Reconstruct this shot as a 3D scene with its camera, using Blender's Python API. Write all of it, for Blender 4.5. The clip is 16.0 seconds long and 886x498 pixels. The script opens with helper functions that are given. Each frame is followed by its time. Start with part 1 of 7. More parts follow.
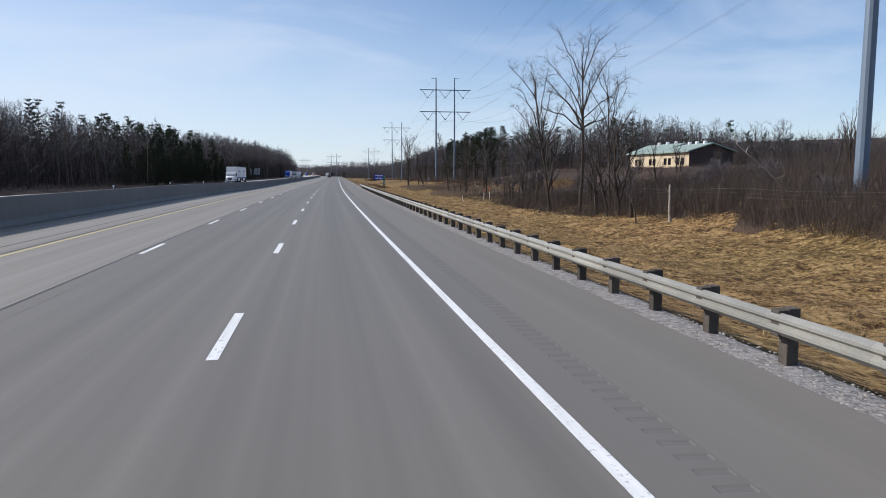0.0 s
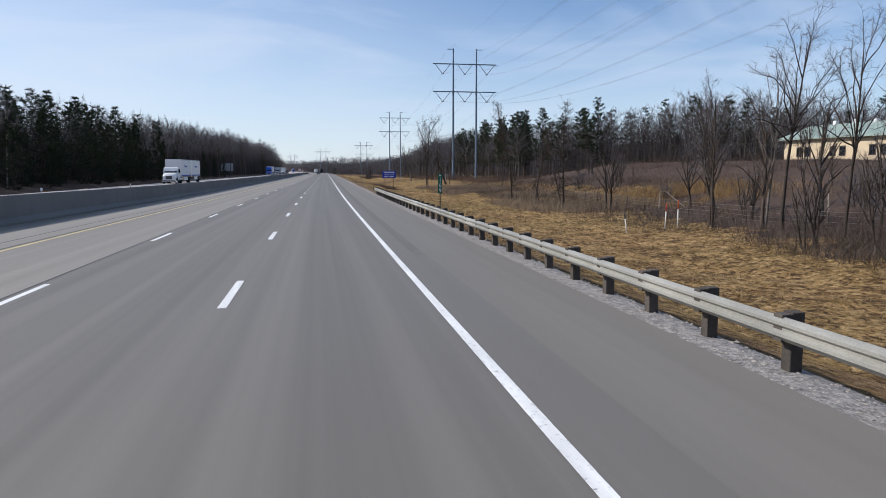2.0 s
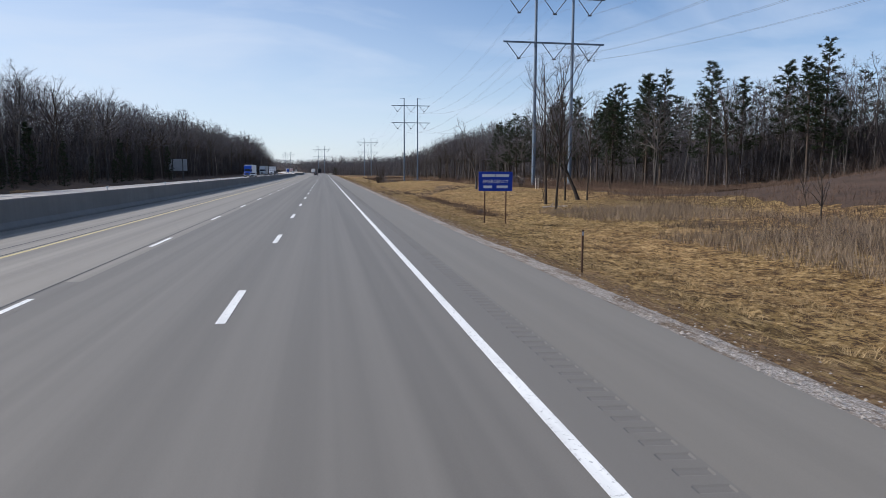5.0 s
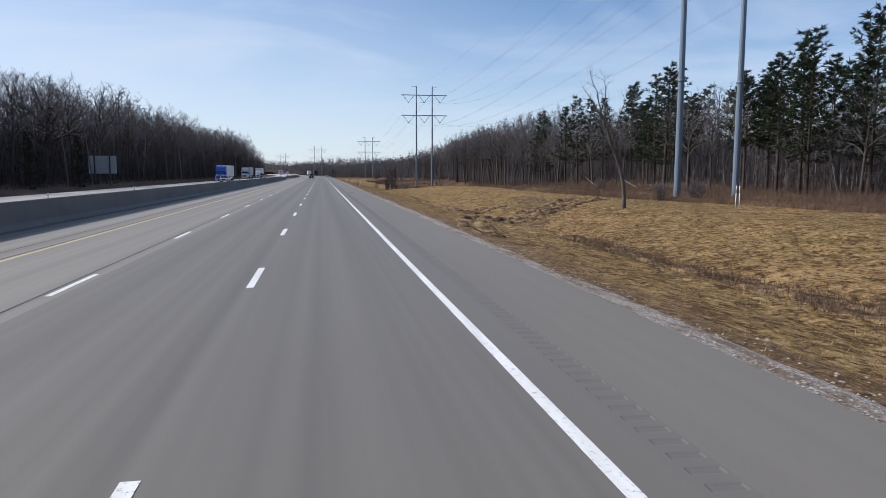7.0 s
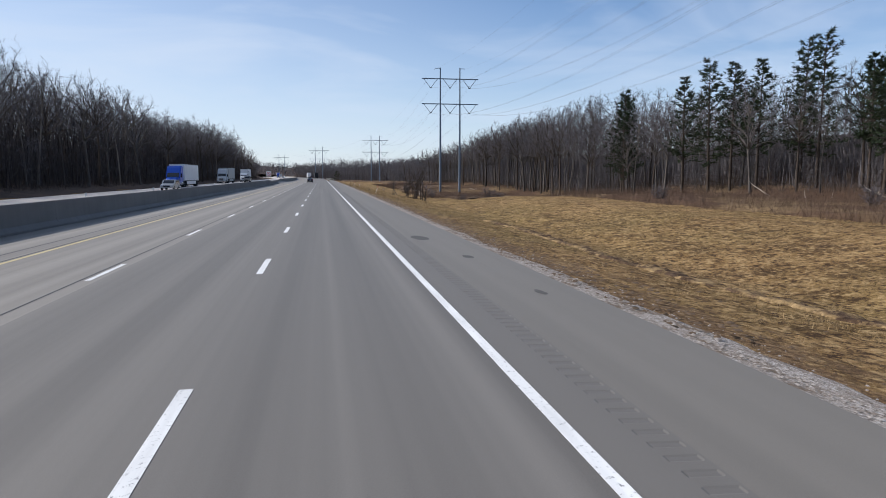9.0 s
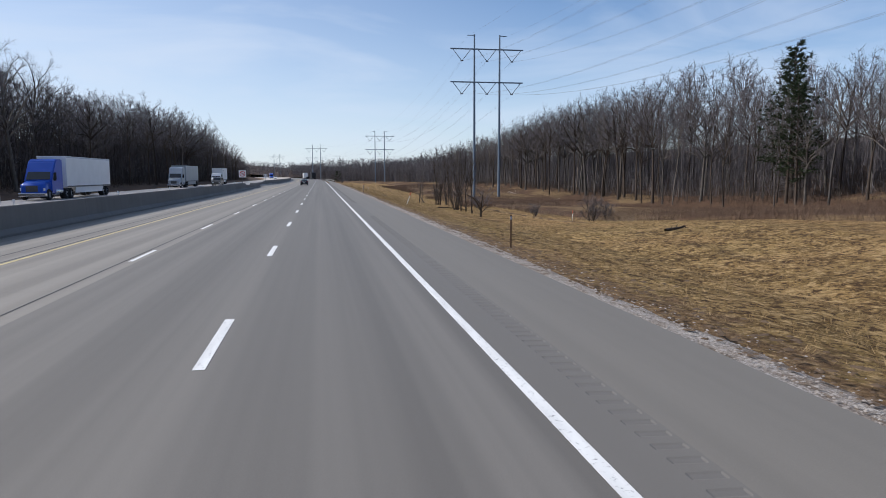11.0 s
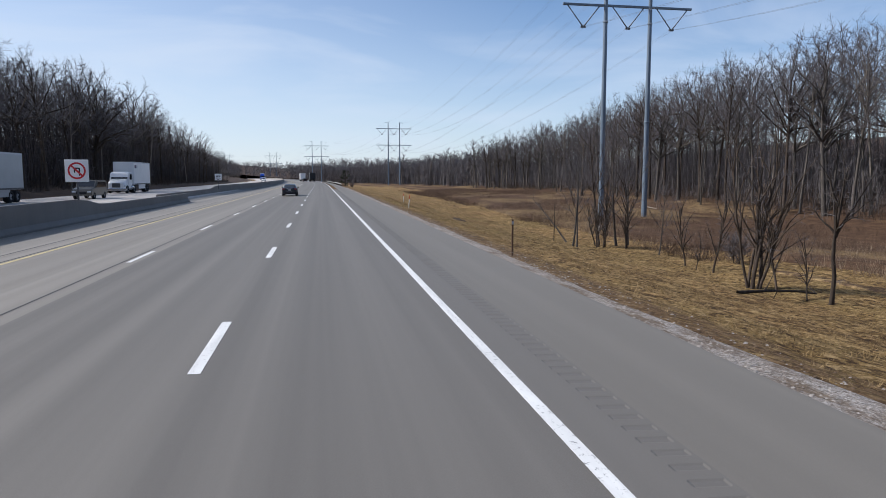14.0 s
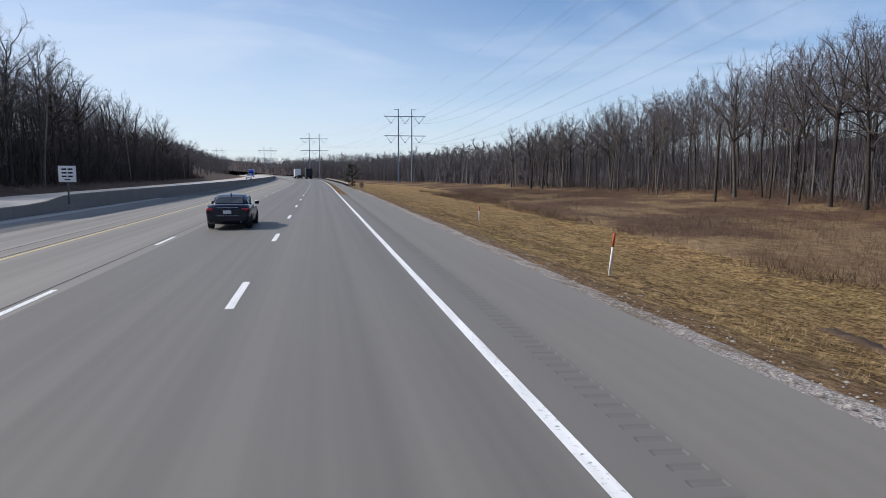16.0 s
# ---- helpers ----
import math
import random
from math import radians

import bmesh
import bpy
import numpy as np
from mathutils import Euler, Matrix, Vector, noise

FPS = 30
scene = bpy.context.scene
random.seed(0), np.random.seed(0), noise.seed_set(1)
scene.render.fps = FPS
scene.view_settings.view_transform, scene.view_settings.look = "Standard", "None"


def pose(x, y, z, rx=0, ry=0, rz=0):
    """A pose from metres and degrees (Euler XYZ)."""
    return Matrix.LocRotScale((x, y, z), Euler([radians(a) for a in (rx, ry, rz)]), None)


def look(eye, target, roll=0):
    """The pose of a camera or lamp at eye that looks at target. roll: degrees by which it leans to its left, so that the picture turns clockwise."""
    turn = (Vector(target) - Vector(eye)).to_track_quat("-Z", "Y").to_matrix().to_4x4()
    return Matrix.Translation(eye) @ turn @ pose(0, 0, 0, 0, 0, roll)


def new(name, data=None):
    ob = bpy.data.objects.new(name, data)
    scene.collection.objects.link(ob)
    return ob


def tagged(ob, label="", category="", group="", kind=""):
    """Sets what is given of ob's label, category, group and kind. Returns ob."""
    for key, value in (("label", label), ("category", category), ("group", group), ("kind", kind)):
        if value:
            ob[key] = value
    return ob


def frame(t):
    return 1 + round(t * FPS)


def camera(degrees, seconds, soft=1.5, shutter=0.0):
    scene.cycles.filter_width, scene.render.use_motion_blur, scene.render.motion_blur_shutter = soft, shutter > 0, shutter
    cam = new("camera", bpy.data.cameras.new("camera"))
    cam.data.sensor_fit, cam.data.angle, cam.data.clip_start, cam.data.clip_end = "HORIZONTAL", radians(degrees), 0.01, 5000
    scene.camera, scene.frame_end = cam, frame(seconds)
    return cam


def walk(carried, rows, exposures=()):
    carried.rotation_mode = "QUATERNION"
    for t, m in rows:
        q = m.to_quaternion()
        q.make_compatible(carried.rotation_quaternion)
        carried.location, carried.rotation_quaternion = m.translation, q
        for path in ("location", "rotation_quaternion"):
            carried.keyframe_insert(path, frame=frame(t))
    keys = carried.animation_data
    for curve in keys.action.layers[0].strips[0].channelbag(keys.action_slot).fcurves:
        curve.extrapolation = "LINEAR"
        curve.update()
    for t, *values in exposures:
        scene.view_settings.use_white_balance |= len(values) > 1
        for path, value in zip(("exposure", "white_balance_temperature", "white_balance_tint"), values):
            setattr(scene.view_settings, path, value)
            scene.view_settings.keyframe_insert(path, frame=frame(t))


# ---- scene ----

# ---- camera and its drive ----
cam = camera(65.75, 16.0, soft=0.9, shutter=0.01)
PATH = [
    (0.0, pose(1.438, -12.347, 2.383, 83.780, -0.012, -8.740)),
    (0.5, pose(1.155, 2.133, 2.383, 83.687, 0.104, -9.142)),
    (1.0, pose(0.954, 16.574, 2.383, 83.637, 0.201, -9.403)),
    (1.5, pose(0.786, 31.004, 2.383, 83.672, 0.007, -9.596)),
    (2.0, pose(0.665, 45.368, 2.383, 83.472, 0.016, -9.637)),
    (2.5, pose(0.487, 59.821, 2.383, 83.564, -0.055, -9.662)),
    (3.0, pose(0.350, 74.268, 2.383, 83.622, -0.073, -9.555)),
    (3.5, pose(0.222, 88.701, 2.383, 83.572, -0.103, -9.578)),
    (4.0, pose(0.146, 103.212, 2.383, 83.409, -0.300, -9.701)),
    (6.5, pose(-0.041, 174.916, 2.383, 83.699, -0.017, -10.006)),
    (7.0, pose(-0.077, 189.309, 2.383, 83.660, -0.068, -10.070)),
    (7.5, pose(-0.079, 203.723, 2.383, 83.654, 0.029, -10.060)),
    (8.0, pose(0.012, 218.293, 2.383, 83.634, -0.076, -10.063)),
    (8.5, pose(-0.038, 233.101, 2.383, 83.765, 0.112, -9.972)),
    (9.0, pose(-0.039, 247.872, 2.383, 83.846, -0.011, -9.983)),
    (11.5, pose(-0.051, 319.120, 2.383, 83.856, 0.167, -10.177)),
    (12.0, pose(-0.020, 333.362, 2.383, 83.974, 0.021, -10.198)),
    (12.5, pose(0.026, 347.638, 2.383, 83.977, -0.103, -10.205)),
    (13.0, pose(0.023, 361.858, 2.383, 83.771, -0.090, -10.051)),
    (13.5, pose(0.006, 376.140, 2.383, 83.789, 0.015, -10.003)),
    (14.0, pose(-0.021, 390.455, 2.383, 83.976, -0.051, -10.107)),
    (14.5, pose(-0.034, 404.776, 2.383, 83.997, 0.055, -10.123)),
    (15.0, pose(-0.039, 418.982, 2.383, 84.016, 0.135, -10.142)),
    (15.5, pose(-0.008, 433.243, 2.383, 83.953, 0.084, -10.267)),
    (16.0, pose(0.016, 447.567, 2.383, 83.674, -0.083, -10.253)),
]
walk(cam, PATH, exposures=((0.0, 0.12, 5850, 12), (16.0, 0.12, 5850, 12)))

# ---- sky and sun ----
SUN_FROM = Vector((-0.82, 0.27, 0.64)).normalized()   # towards the sun
SUN_UP = math.asin(SUN_FROM.z)
SUN_AZ = math.atan2(SUN_FROM.x, SUN_FROM.y)

world = bpy.data.worlds.new("sky")
scene.world = world
world.use_nodes = True
wn, wl = world.node_tree.nodes, world.node_tree.links
wn.clear()
w_out = wn.new("ShaderNodeOutputWorld")
w_bg = wn.new("ShaderNodeBackground")
w_sky = wn.new("ShaderNodeTexSky")
w_sky.sky_type = "NISHITA"
w_sky.sun_disc = False
w_sky.sun_elevation = SUN_UP
w_sky.sun_rotation = SUN_AZ
w_sky.air_density, w_sky.dust_density, w_sky.ozone_density = 0.9, 0.15, 2.6
w_bg.inputs["Strength"].default_value = 0.110
# thin streaks of high cloud all over the sky
w_co = wn.new("ShaderNodeTexCoord")
w_map = wn.new("ShaderNodeMapping")
w_map.inputs["Scale"].default_value = (1.3, 1.9, 6.5)
w_map.inputs["Rotation"].default_value = (0.30, 0.22, 0.5)
w_noise = wn.new("ShaderNodeTexNoise")
w_noise.inputs["Scale"].default_value = 1.6
w_noise.inputs["Detail"].default_value = 7.0
w_noise.inputs["Roughness"].default_value = 0.52
w_noise.inputs["Distortion"].default_value = 0.5
w_ramp = wn.new("ShaderNodeMapRange")
w_ramp.inputs["From Min"].default_value, w_ramp.inputs["From Max"].default_value = 0.47, 0.72
w_ramp.inputs["To Min"].default_value, w_ramp.inputs["To Max"].default_value = 0.0, 0.68
w_mix = wn.new("ShaderNodeMixRGB")
w_mix.inputs["Color2"].default_value = (5.7, 6.3, 7.0, 1)
wl.new(w_co.outputs["Generated"], w_map.inputs["Vector"])
wl.new(w_map.outputs["Vector"], w_noise.inputs["Vector"])
wl.new(w_noise.outputs["Fac"], w_ramp.inputs["Value"])
wl.new(w_ramp.outputs["Result"], w_mix.inputs["Fac"])
wl.new(w_sky.outputs["Color"], w_mix.inputs["Color1"])
w_sep = wn.new("ShaderNodeSeparateXYZ")
w_low = wn.new("ShaderNodeMapRange")
w_low.interpolation_type = "SMOOTHSTEP"
w_low.inputs["From Min"].default_value, w_low.inputs["From Max"].default_value = -0.02, 0.29
w_low.inputs["To Min"].default_value, w_low.inputs["To Max"].default_value = 0.42, 0.0
w_haze = wn.new("ShaderNodeMixRGB")
w_haze.inputs["Color2"].default_value = (6.5, 6.8, 6.95, 1)
wl.new(w_co.outputs["Generated"], w_sep.inputs["Vector"])
wl.new(w_sep.outputs["Z"], w_low.inputs["Value"])
w_dot = wn.new("ShaderNodeVectorMath")
w_dot.operation = "DOT_PRODUCT"
w_dot.inputs[1].default_value = (SUN_FROM.x, SUN_FROM.y, 0.0)
w_glow = wn.new("ShaderNodeMapRange")
w_glow.inputs["From Min"].default_value, w_glow.inputs["From Max"].default_value = 0.0, 0.75
w_glow.inputs["To Min"].default_value, w_glow.inputs["To Max"].default_value = 0.0, 0.55
w_max = wn.new("ShaderNodeMath")
w_max.operation = "ADD"
w_max.use_clamp = True
wl.new(w_co.outputs["Generated"], w_dot.inputs[0])
wl.new(w_dot.outputs["Value"], w_glow.inputs["Value"])
wl.new(w_low.outputs["Result"], w_max.inputs[0])
wl.new(w_glow.outputs["Result"], w_max.inputs[1])
wl.new(w_max.outputs["Value"], w_haze.inputs["Fac"])
wl.new(w_mix.outputs["Color"], w_haze.inputs["Color1"])
wl.new(w_haze.outputs["Color"], w_bg.inputs["Color"])
wl.new(w_bg.outputs["Background"], w_out.inputs["Surface"])

sun_data = bpy.data.lights.new("sun", "SUN")
sun_data.energy, sun_data.angle, sun_data.color = 5.0, radians(0.6), (1.0, 0.91, 0.79)
sun = new("sun", sun_data)
sun.matrix_world = look((0, 0, 60), Vector((0, 0, 60)) - SUN_FROM)


# ---- materials ----
class Nodes:
    """A small helper to wire one procedural material."""

    def __init__(self, name, rough=0.8, metal=0.0, spec=0.3):
        self.m = bpy.data.materials.new(name)
        self.m.use_nodes = True
        self.t = self.m.node_tree
        self.b = self.t.nodes["Principled BSDF"]
        self.b.inputs["Roughness"].default_value = rough
        self.b.inputs["Metallic"].default_value = metal
        self.b.inputs["Specular IOR Level"].default_value = spec

    def add(self, kind, **values):
        n = self.t.nodes.new(kind)
        for k, v in values.items():
            n.inputs[k.replace("_", " ")].default_value = v
        return n

    def link(self, a, b):
        self.t.links.new(a, b)

    def coords(self, which, scale=(1, 1, 1)):
        c = self.t.nodes.new("ShaderNodeTexCoord")
        m = self.t.nodes.new("ShaderNodeMapping")
        m.inputs["Scale"].default_value = scale
        self.link(c.outputs[which], m.inputs["Vector"])
        return m.outputs["Vector"]

    def noise(self, vec, scale, detail=4.0, rough=0.55):
        n = self.add("ShaderNodeTexNoise", Scale=scale, Detail=detail, Roughness=rough)
        self.link(vec, n.inputs["Vector"])
        return n.outputs["Fac"]

    def ramp(self, fac, stops):
        r = self.t.nodes.new("ShaderNodeValToRGB")
        els = r.color_ramp.elements
        while len(els) < len(stops):
            els.new(0.5)
        for e, (p, c) in zip(els, stops):
            e.position, e.color = p, (*c, 1)
        self.link(fac, r.inputs["Fac"])
        return r.outputs["Color"]

    def mix(self, fac, a, b, mode="MIX"):
        n = self.t.nodes.new("ShaderNodeMixRGB")
        n.blend_type = mode
        for sock, v in (("Fac", fac), ("Color1", a), ("Color2", b)):
            if isinstance(v, (int, float)):
                n.inputs[sock].default_value = v
            elif isinstance(v, tuple):
                n.inputs[sock].default_value = (*v, 1)
            else:
                self.link(v, n.inputs[sock])
        return n.outputs["Color"]

    def bump(self, fac, strength, dist=0.02):
        n = self.add("ShaderNodeBump", Strength=strength, Distance=dist)
        self.link(fac, n.inputs["Height"])
        self.link(n.outputs["Normal"], self.b.inputs["Normal"])

    def base(self, c):
        if isinstance(c, tuple):
            self.b.inputs["Base Color"].default_value = (*c, 1)
        else:
            self.link(c, self.b.inputs["Base Color"])
        return self


def shade(c, k):
    return tuple(max(0.0, min(1.0, v * k)) for v in c)


def mottled(name, c, rough=0.8, scale=3.0, amount=0.25, metal=0.0, spec=0.3, bump=0.0, fine=40.0, which="Object", per_object=0.0, stretch=(1, 1, 1)):
    """A surface of one colour with broad and fine variation."""
    n = Nodes(name, rough, metal, spec)
    v = n.coords(which, stretch)
    broad = n.ramp(n.noise(v, scale, 5), [(0.3, shade(c, 1 - amount)), (0.7, shade(c, 1 + amount))])
    grain = n.noise(v, fine, 3)
    col = n.mix(0.35, broad, n.ramp(grain, [(0.35, shade(c, 1 - amount)), (0.65, shade(c, 1 + amount))]))
    if per_object:
        info = n.t.nodes.new("ShaderNodeObjectInfo")
        col = n.mix(1.0, col, n.ramp(info.outputs["Random"], [(0.0, (1 - per_object,) * 3), (1.0, (1.0,) * 3)]), "MULTIPLY")
    n.base(col)
    if bump:
        n.bump(grain, bump, 0.02)
    return n.m


def road_surface(name, c, streak=0.16, cracks=0.0):
    """Worn pavement: wheel tracks and stains run along the road (UV: metres across, metres along)."""
    n = Nodes(name, 0.64, 0, 0.36)
    across = n.coords("UV", (1.0, 0.004, 1))
    long_stain = n.coords("UV", (1.6, 0.05, 1))
    flat = n.coords("UV", (1, 1, 1))
    a = n.ramp(n.noise(across, 1.35, 3, 0.6), [(0.32, shade(c, 1 - streak)), (0.68, shade(c, 1 + streak))])
    b = n.ramp(n.noise(long_stain, 0.9, 6, 0.6), [(0.3, shade(c, 0.86)), (0.7, shade(c, 1.12))])
    g = n.ramp(n.noise(flat, 60, 3, 0.7), [(0.3, shade(c, 0.72)), (0.7, shade(c, 1.28))])
    col = n.mix(0.3, n.mix(0.4, a, b), g)
    if cracks:
        vor = n.add("ShaderNodeTexVoronoi", Scale=0.22)
        vor.feature = "DISTANCE_TO_EDGE"
        wob = n.noise(flat, 0.8, 4)
        pos = n.mix(0.12, flat, n.mix(1.0, wob, (1, 1, 1), "MULTIPLY"))
        n.link(pos, vor.inputs["Vector"])
        line = n.ramp(vor.outputs["Distance"], [(0.0, (cracks,) * 3), (0.012, (0, 0, 0))])
        col = n.mix(line, col, shade(c, 0.45))
    n.base(col)
    n.bump(n.noise(flat, 90, 2, 0.7), 0.25, 0.006)
    return n.m


def worn_paint(name, c, under):
    n = Nodes(name, 0.6, 0, 0.3)
    v = n.coords("UV", (1, 1, 1))
    w = n.noise(v, 14, 6, 0.75)
    chips = n.ramp(w, [(0.36, (1, 1, 1)), (0.43, (0, 0, 0))])
    dirt = n.ramp(n.noise(n.coords("UV", (3, 0.3, 1)), 2, 4), [(0.3, shade(c, 0.78)), (0.7, c)])
    n.base(n.mix(chips, dirt, under))
    return n.m


ASPHALT = road_surface("lane_asphalt", (0.144, 0.133, 0.117), streak=0.42)
ASPHALT_OLD = road_surface("old_lane_asphalt", (0.208, 0.190, 0.164), streak=0.46, cracks=0.1)
SHOULDER = road_surface("shoulder_asphalt", (0.170, 0.155, 0.132), streak=0.16)
RUMBLE = road_surface("rumble_asphalt", (0.150, 0.138, 0.121), streak=0.1)
GROOVE = road_surface("dirt_filled_groove", (0.140, 0.129, 0.114), streak=0.1)
OPPOSITE = road_surface("bleached_concrete", (0.43, 0.395, 0.36), streak=0.2, cracks=0.15)
WORN_TAR = mottled("worn_tar", (0.088, 0.083, 0.076), 0.8, 3.0, 0.35)
SEAM = mottled("joint_tar", (0.05, 0.05, 0.052), 0.7, 1.0, 0.3)
WHITE_LINE = worn_paint("white_line_paint", (0.78, 0.78, 0.76), (0.2, 0.2, 0.2))
YELLOW_LINE = worn_paint("yellow_line_paint", (0.60, 0.50, 0.24), (0.2, 0.2, 0.19))
GRAVEL = mottled("gravel", (0.235, 0.220, 0.205), 0.95, 9.0, 0.75, bump=1.0, fine=24)


def pale_gravel():
    """Bleached stone chips over brown earth, in ragged patches."""
    n = Nodes("pale_gravel", 0.95, 0, 0.15)
    v = n.coords("Object", (1, 1, 1))
    chips = n.ramp(n.noise(v, 16, 4, 0.8), [(0.34, (0.10, 0.078, 0.06)), (0.5, (0.33, 0.29, 0.25)), (0.66, (0.60, 0.56, 0.52))])
    soil = n.ramp(n.noise(v, 9, 4, 0.7), [(0.3, (0.075, 0.05, 0.032)), (0.7, (0.24, 0.175, 0.115))])
    n.base(n.mix(n.ramp(n.noise(n.coords("Object", (1, 0.45, 1)), 1.7, 6, 0.7), [(0.46, (0, 0, 0)), (0.60, (0.85, 0.85, 0.85))]), chips, soil))
    n.bump(n.noise(v, 20, 3, 0.7), 1.0, 0.03)
    return n.m


GRAVEL_PALE = pale_gravel()
STONE = mottled("limestone_chips", (0.40, 0.36, 0.32), 0.9, 5, 0.35, per_object=0.3)


def weathered_concrete():
    n = Nodes("weathered_concrete", 0.85, 0, 0.25)
    c = (0.20, 0.188, 0.172)
    v = n.coords("Object", (1, 0.25, 1))
    streaks = n.ramp(n.noise(n.coords("Object", (1, 1.2, 0.15)), 1.1, 6, 0.65), [(0.3, shade(c, 0.82)), (0.7, shade(c, 1.1))])
    broad = n.ramp(n.noise(v, 0.45, 6, 0.6), [(0.3, shade(c, 0.75)), (0.7, shade(c, 1.2))])
    n.base(n.mix(0.5, broad, streaks))
    n.bump(n.noise(v, 30, 3), 0.2, 0.01)
    return n.m


CONCRETE = weathered_concrete()


def dead_grass():
    """Dormant turf: straw, tan and a little green in patches, with bare earth and shade painted between the clumps."""
    n = Nodes("dormant_grass", 0.95, 0, 0.1)
    v = n.coords("Object", (1, 1, 1))
    broad = n.noise(v, 0.045, 6, 0.6)
    mid = n.noise(v, 0.5, 6, 0.65)
    fine = n.noise(n.coords("Object", (1, 1, 2.5)), 7, 5, 0.75)
    straw = n.ramp(mid, [(0.32, (0.084, 0.049, 0.021)), (0.5, (0.281, 0.173, 0.070)), (0.68, (0.421, 0.277, 0.122))])
    olive = n.ramp(mid, [(0.32, (0.131, 0.089, 0.032)), (0.68, (0.309, 0.213, 0.080))])
    col = n.mix(n.ramp(broad, [(0.4, (0, 0, 0)), (0.62, (1, 1, 1))]), straw, olive)
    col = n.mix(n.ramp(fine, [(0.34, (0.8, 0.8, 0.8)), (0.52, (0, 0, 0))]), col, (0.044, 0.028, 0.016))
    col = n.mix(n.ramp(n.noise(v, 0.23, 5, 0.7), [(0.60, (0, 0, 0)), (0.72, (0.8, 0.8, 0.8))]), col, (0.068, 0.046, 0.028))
    # dark hollows between grass clumps: their shade is put into the colour
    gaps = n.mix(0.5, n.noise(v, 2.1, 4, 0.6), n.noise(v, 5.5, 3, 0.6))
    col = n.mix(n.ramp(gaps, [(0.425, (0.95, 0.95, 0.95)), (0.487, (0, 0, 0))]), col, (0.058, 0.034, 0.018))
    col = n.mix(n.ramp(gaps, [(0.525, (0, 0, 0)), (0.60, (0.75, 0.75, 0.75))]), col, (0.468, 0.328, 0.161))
    pos = n.t.nodes.new("ShaderNodeSeparateXYZ")
    n.link(n.coords("Object", (1, 1, 1)), pos.inputs["Vector"])
    fringe = n.add("ShaderNodeMapRange", From_Min=6.2, From_Max=10.5, To_Min=0.24, To_Max=-0.14)
    n.link(pos.outputs["X"], fringe.inputs["Value"])
    edge = n.add("ShaderNodeMath")
    n.link(fringe.outputs["Result"], edge.inputs[0])
    n.link(n.noise(n.coords("Object", (1, 0.35, 1)), 1.6, 6, 0.7), edge.inputs[1])
    earth = n.ramp(n.noise(v, 4.0, 5, 0.75), [(0.32, (0.048, 0.028, 0.017)), (0.52, (0.173, 0.109, 0.057)), (0.7, (0.337, 0.240, 0.139))])
    col = n.mix(n.ramp(edge.outputs["Value"], [(0.50, (0, 0, 0)), (0.64, (0.9, 0.9, 0.9))]), col, earth)
    n.base(col)
    n.bump(n.mix(0.5, gaps, fine), 0.9, 0.25)
    return n.m


GRASS = dead_grass()


def blades(name, dark, light, rough=0.9):
    n = Nodes(name, rough, 0, 0.15)
    g = n.t.nodes.new("ShaderNodeNewGeometry")
    n.base(n.ramp(g.outputs["Random Per Island"], [(0.0, dark), (1.0, light)]))
    return n.m


STRAW = blades("straw_blades", (0.145, 0.096, 0.042), (0.37, 0.265, 0.135))
REED = blades("reed_blades", (0.135, 0.098, 0.068), (0.31, 0.24, 0.17))
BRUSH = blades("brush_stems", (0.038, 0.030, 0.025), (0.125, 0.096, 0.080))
GOLD = blades("golden_grass", (0.19, 0.115, 0.045), (0.36, 0.235, 0.10))
TWIG = blades("bare_twigs", (0.070, 0.063, 0.066), (0.195, 0.178, 0.182))
BRUSH_GREY = blades("grey_brown_stems", (0.034, 0.029, 0.029), (0.100, 0.085, 0.083))
NEEDLE = blades("pine_needles", (0.013, 0.021, 0.011), (0.040, 0.055, 0.025), 0.7)
LITTER = mottled("leaf_litter", (0.058, 0.036, 0.024), 0.95, 0.35, 0.5, bump=0.8, fine=3.0)


def meadow_floor():
    """Trampled dead weeds: red-brown with golden stretches and dark leaves."""
    n = Nodes("dead_weeds", 0.95, 0, 0.1)
    v = n.coords("Object", (1, 0.55, 1))
    red = n.ramp(n.noise(v, 1.1, 6, 0.7), [(0.32, (0.040, 0.024, 0.016)), (0.68, (0.125, 0.075, 0.045))])
    gold = n.ramp(n.noise(v, 1.6, 6, 0.7), [(0.32, (0.085, 0.055, 0.028)), (0.68, (0.235, 0.162, 0.085))])
    n.base(n.mix(n.ramp(n.noise(v, 0.075, 4, 0.55), [(0.49, (0, 0, 0)), (0.57, (1, 1, 1))]), red, gold))
    n.bump(n.noise(v, 3.0, 4, 0.7), 0.8, 0.1)
    return n.m


WEEDS = meadow_floor()
BRUSH_RED = blades("red_brown_brush", (0.060, 0.039, 0.029), (0.170, 0.116, 0.082))


def churned_earth():
    n = Nodes("churned_earth", 0.95, 0, 0.1)
    v = n.coords("Object", (1, 1, 1))
    clod = n.noise(v, 3.2, 5, 0.7)
    soil = n.ramp(clod, [(0.34, (0.034, 0.021, 0.013)), (0.52, (0.085, 0.054, 0.033)), (0.70, (0.17, 0.115, 0.07))])
    straw = n.ramp(n.noise(v, 6.0, 4, 0.7), [(0.3, (0.15, 0.10, 0.045)), (0.7, (0.40, 0.28, 0.14))])
    n.base(n.mix(n.ramp(n.noise(v, 0.9, 5, 0.7), [(0.47, (0, 0, 0)), (0.57, (1, 1, 1))]), soil, straw))
    n.bump(clod, 0.9, 0.12)
    return n.m


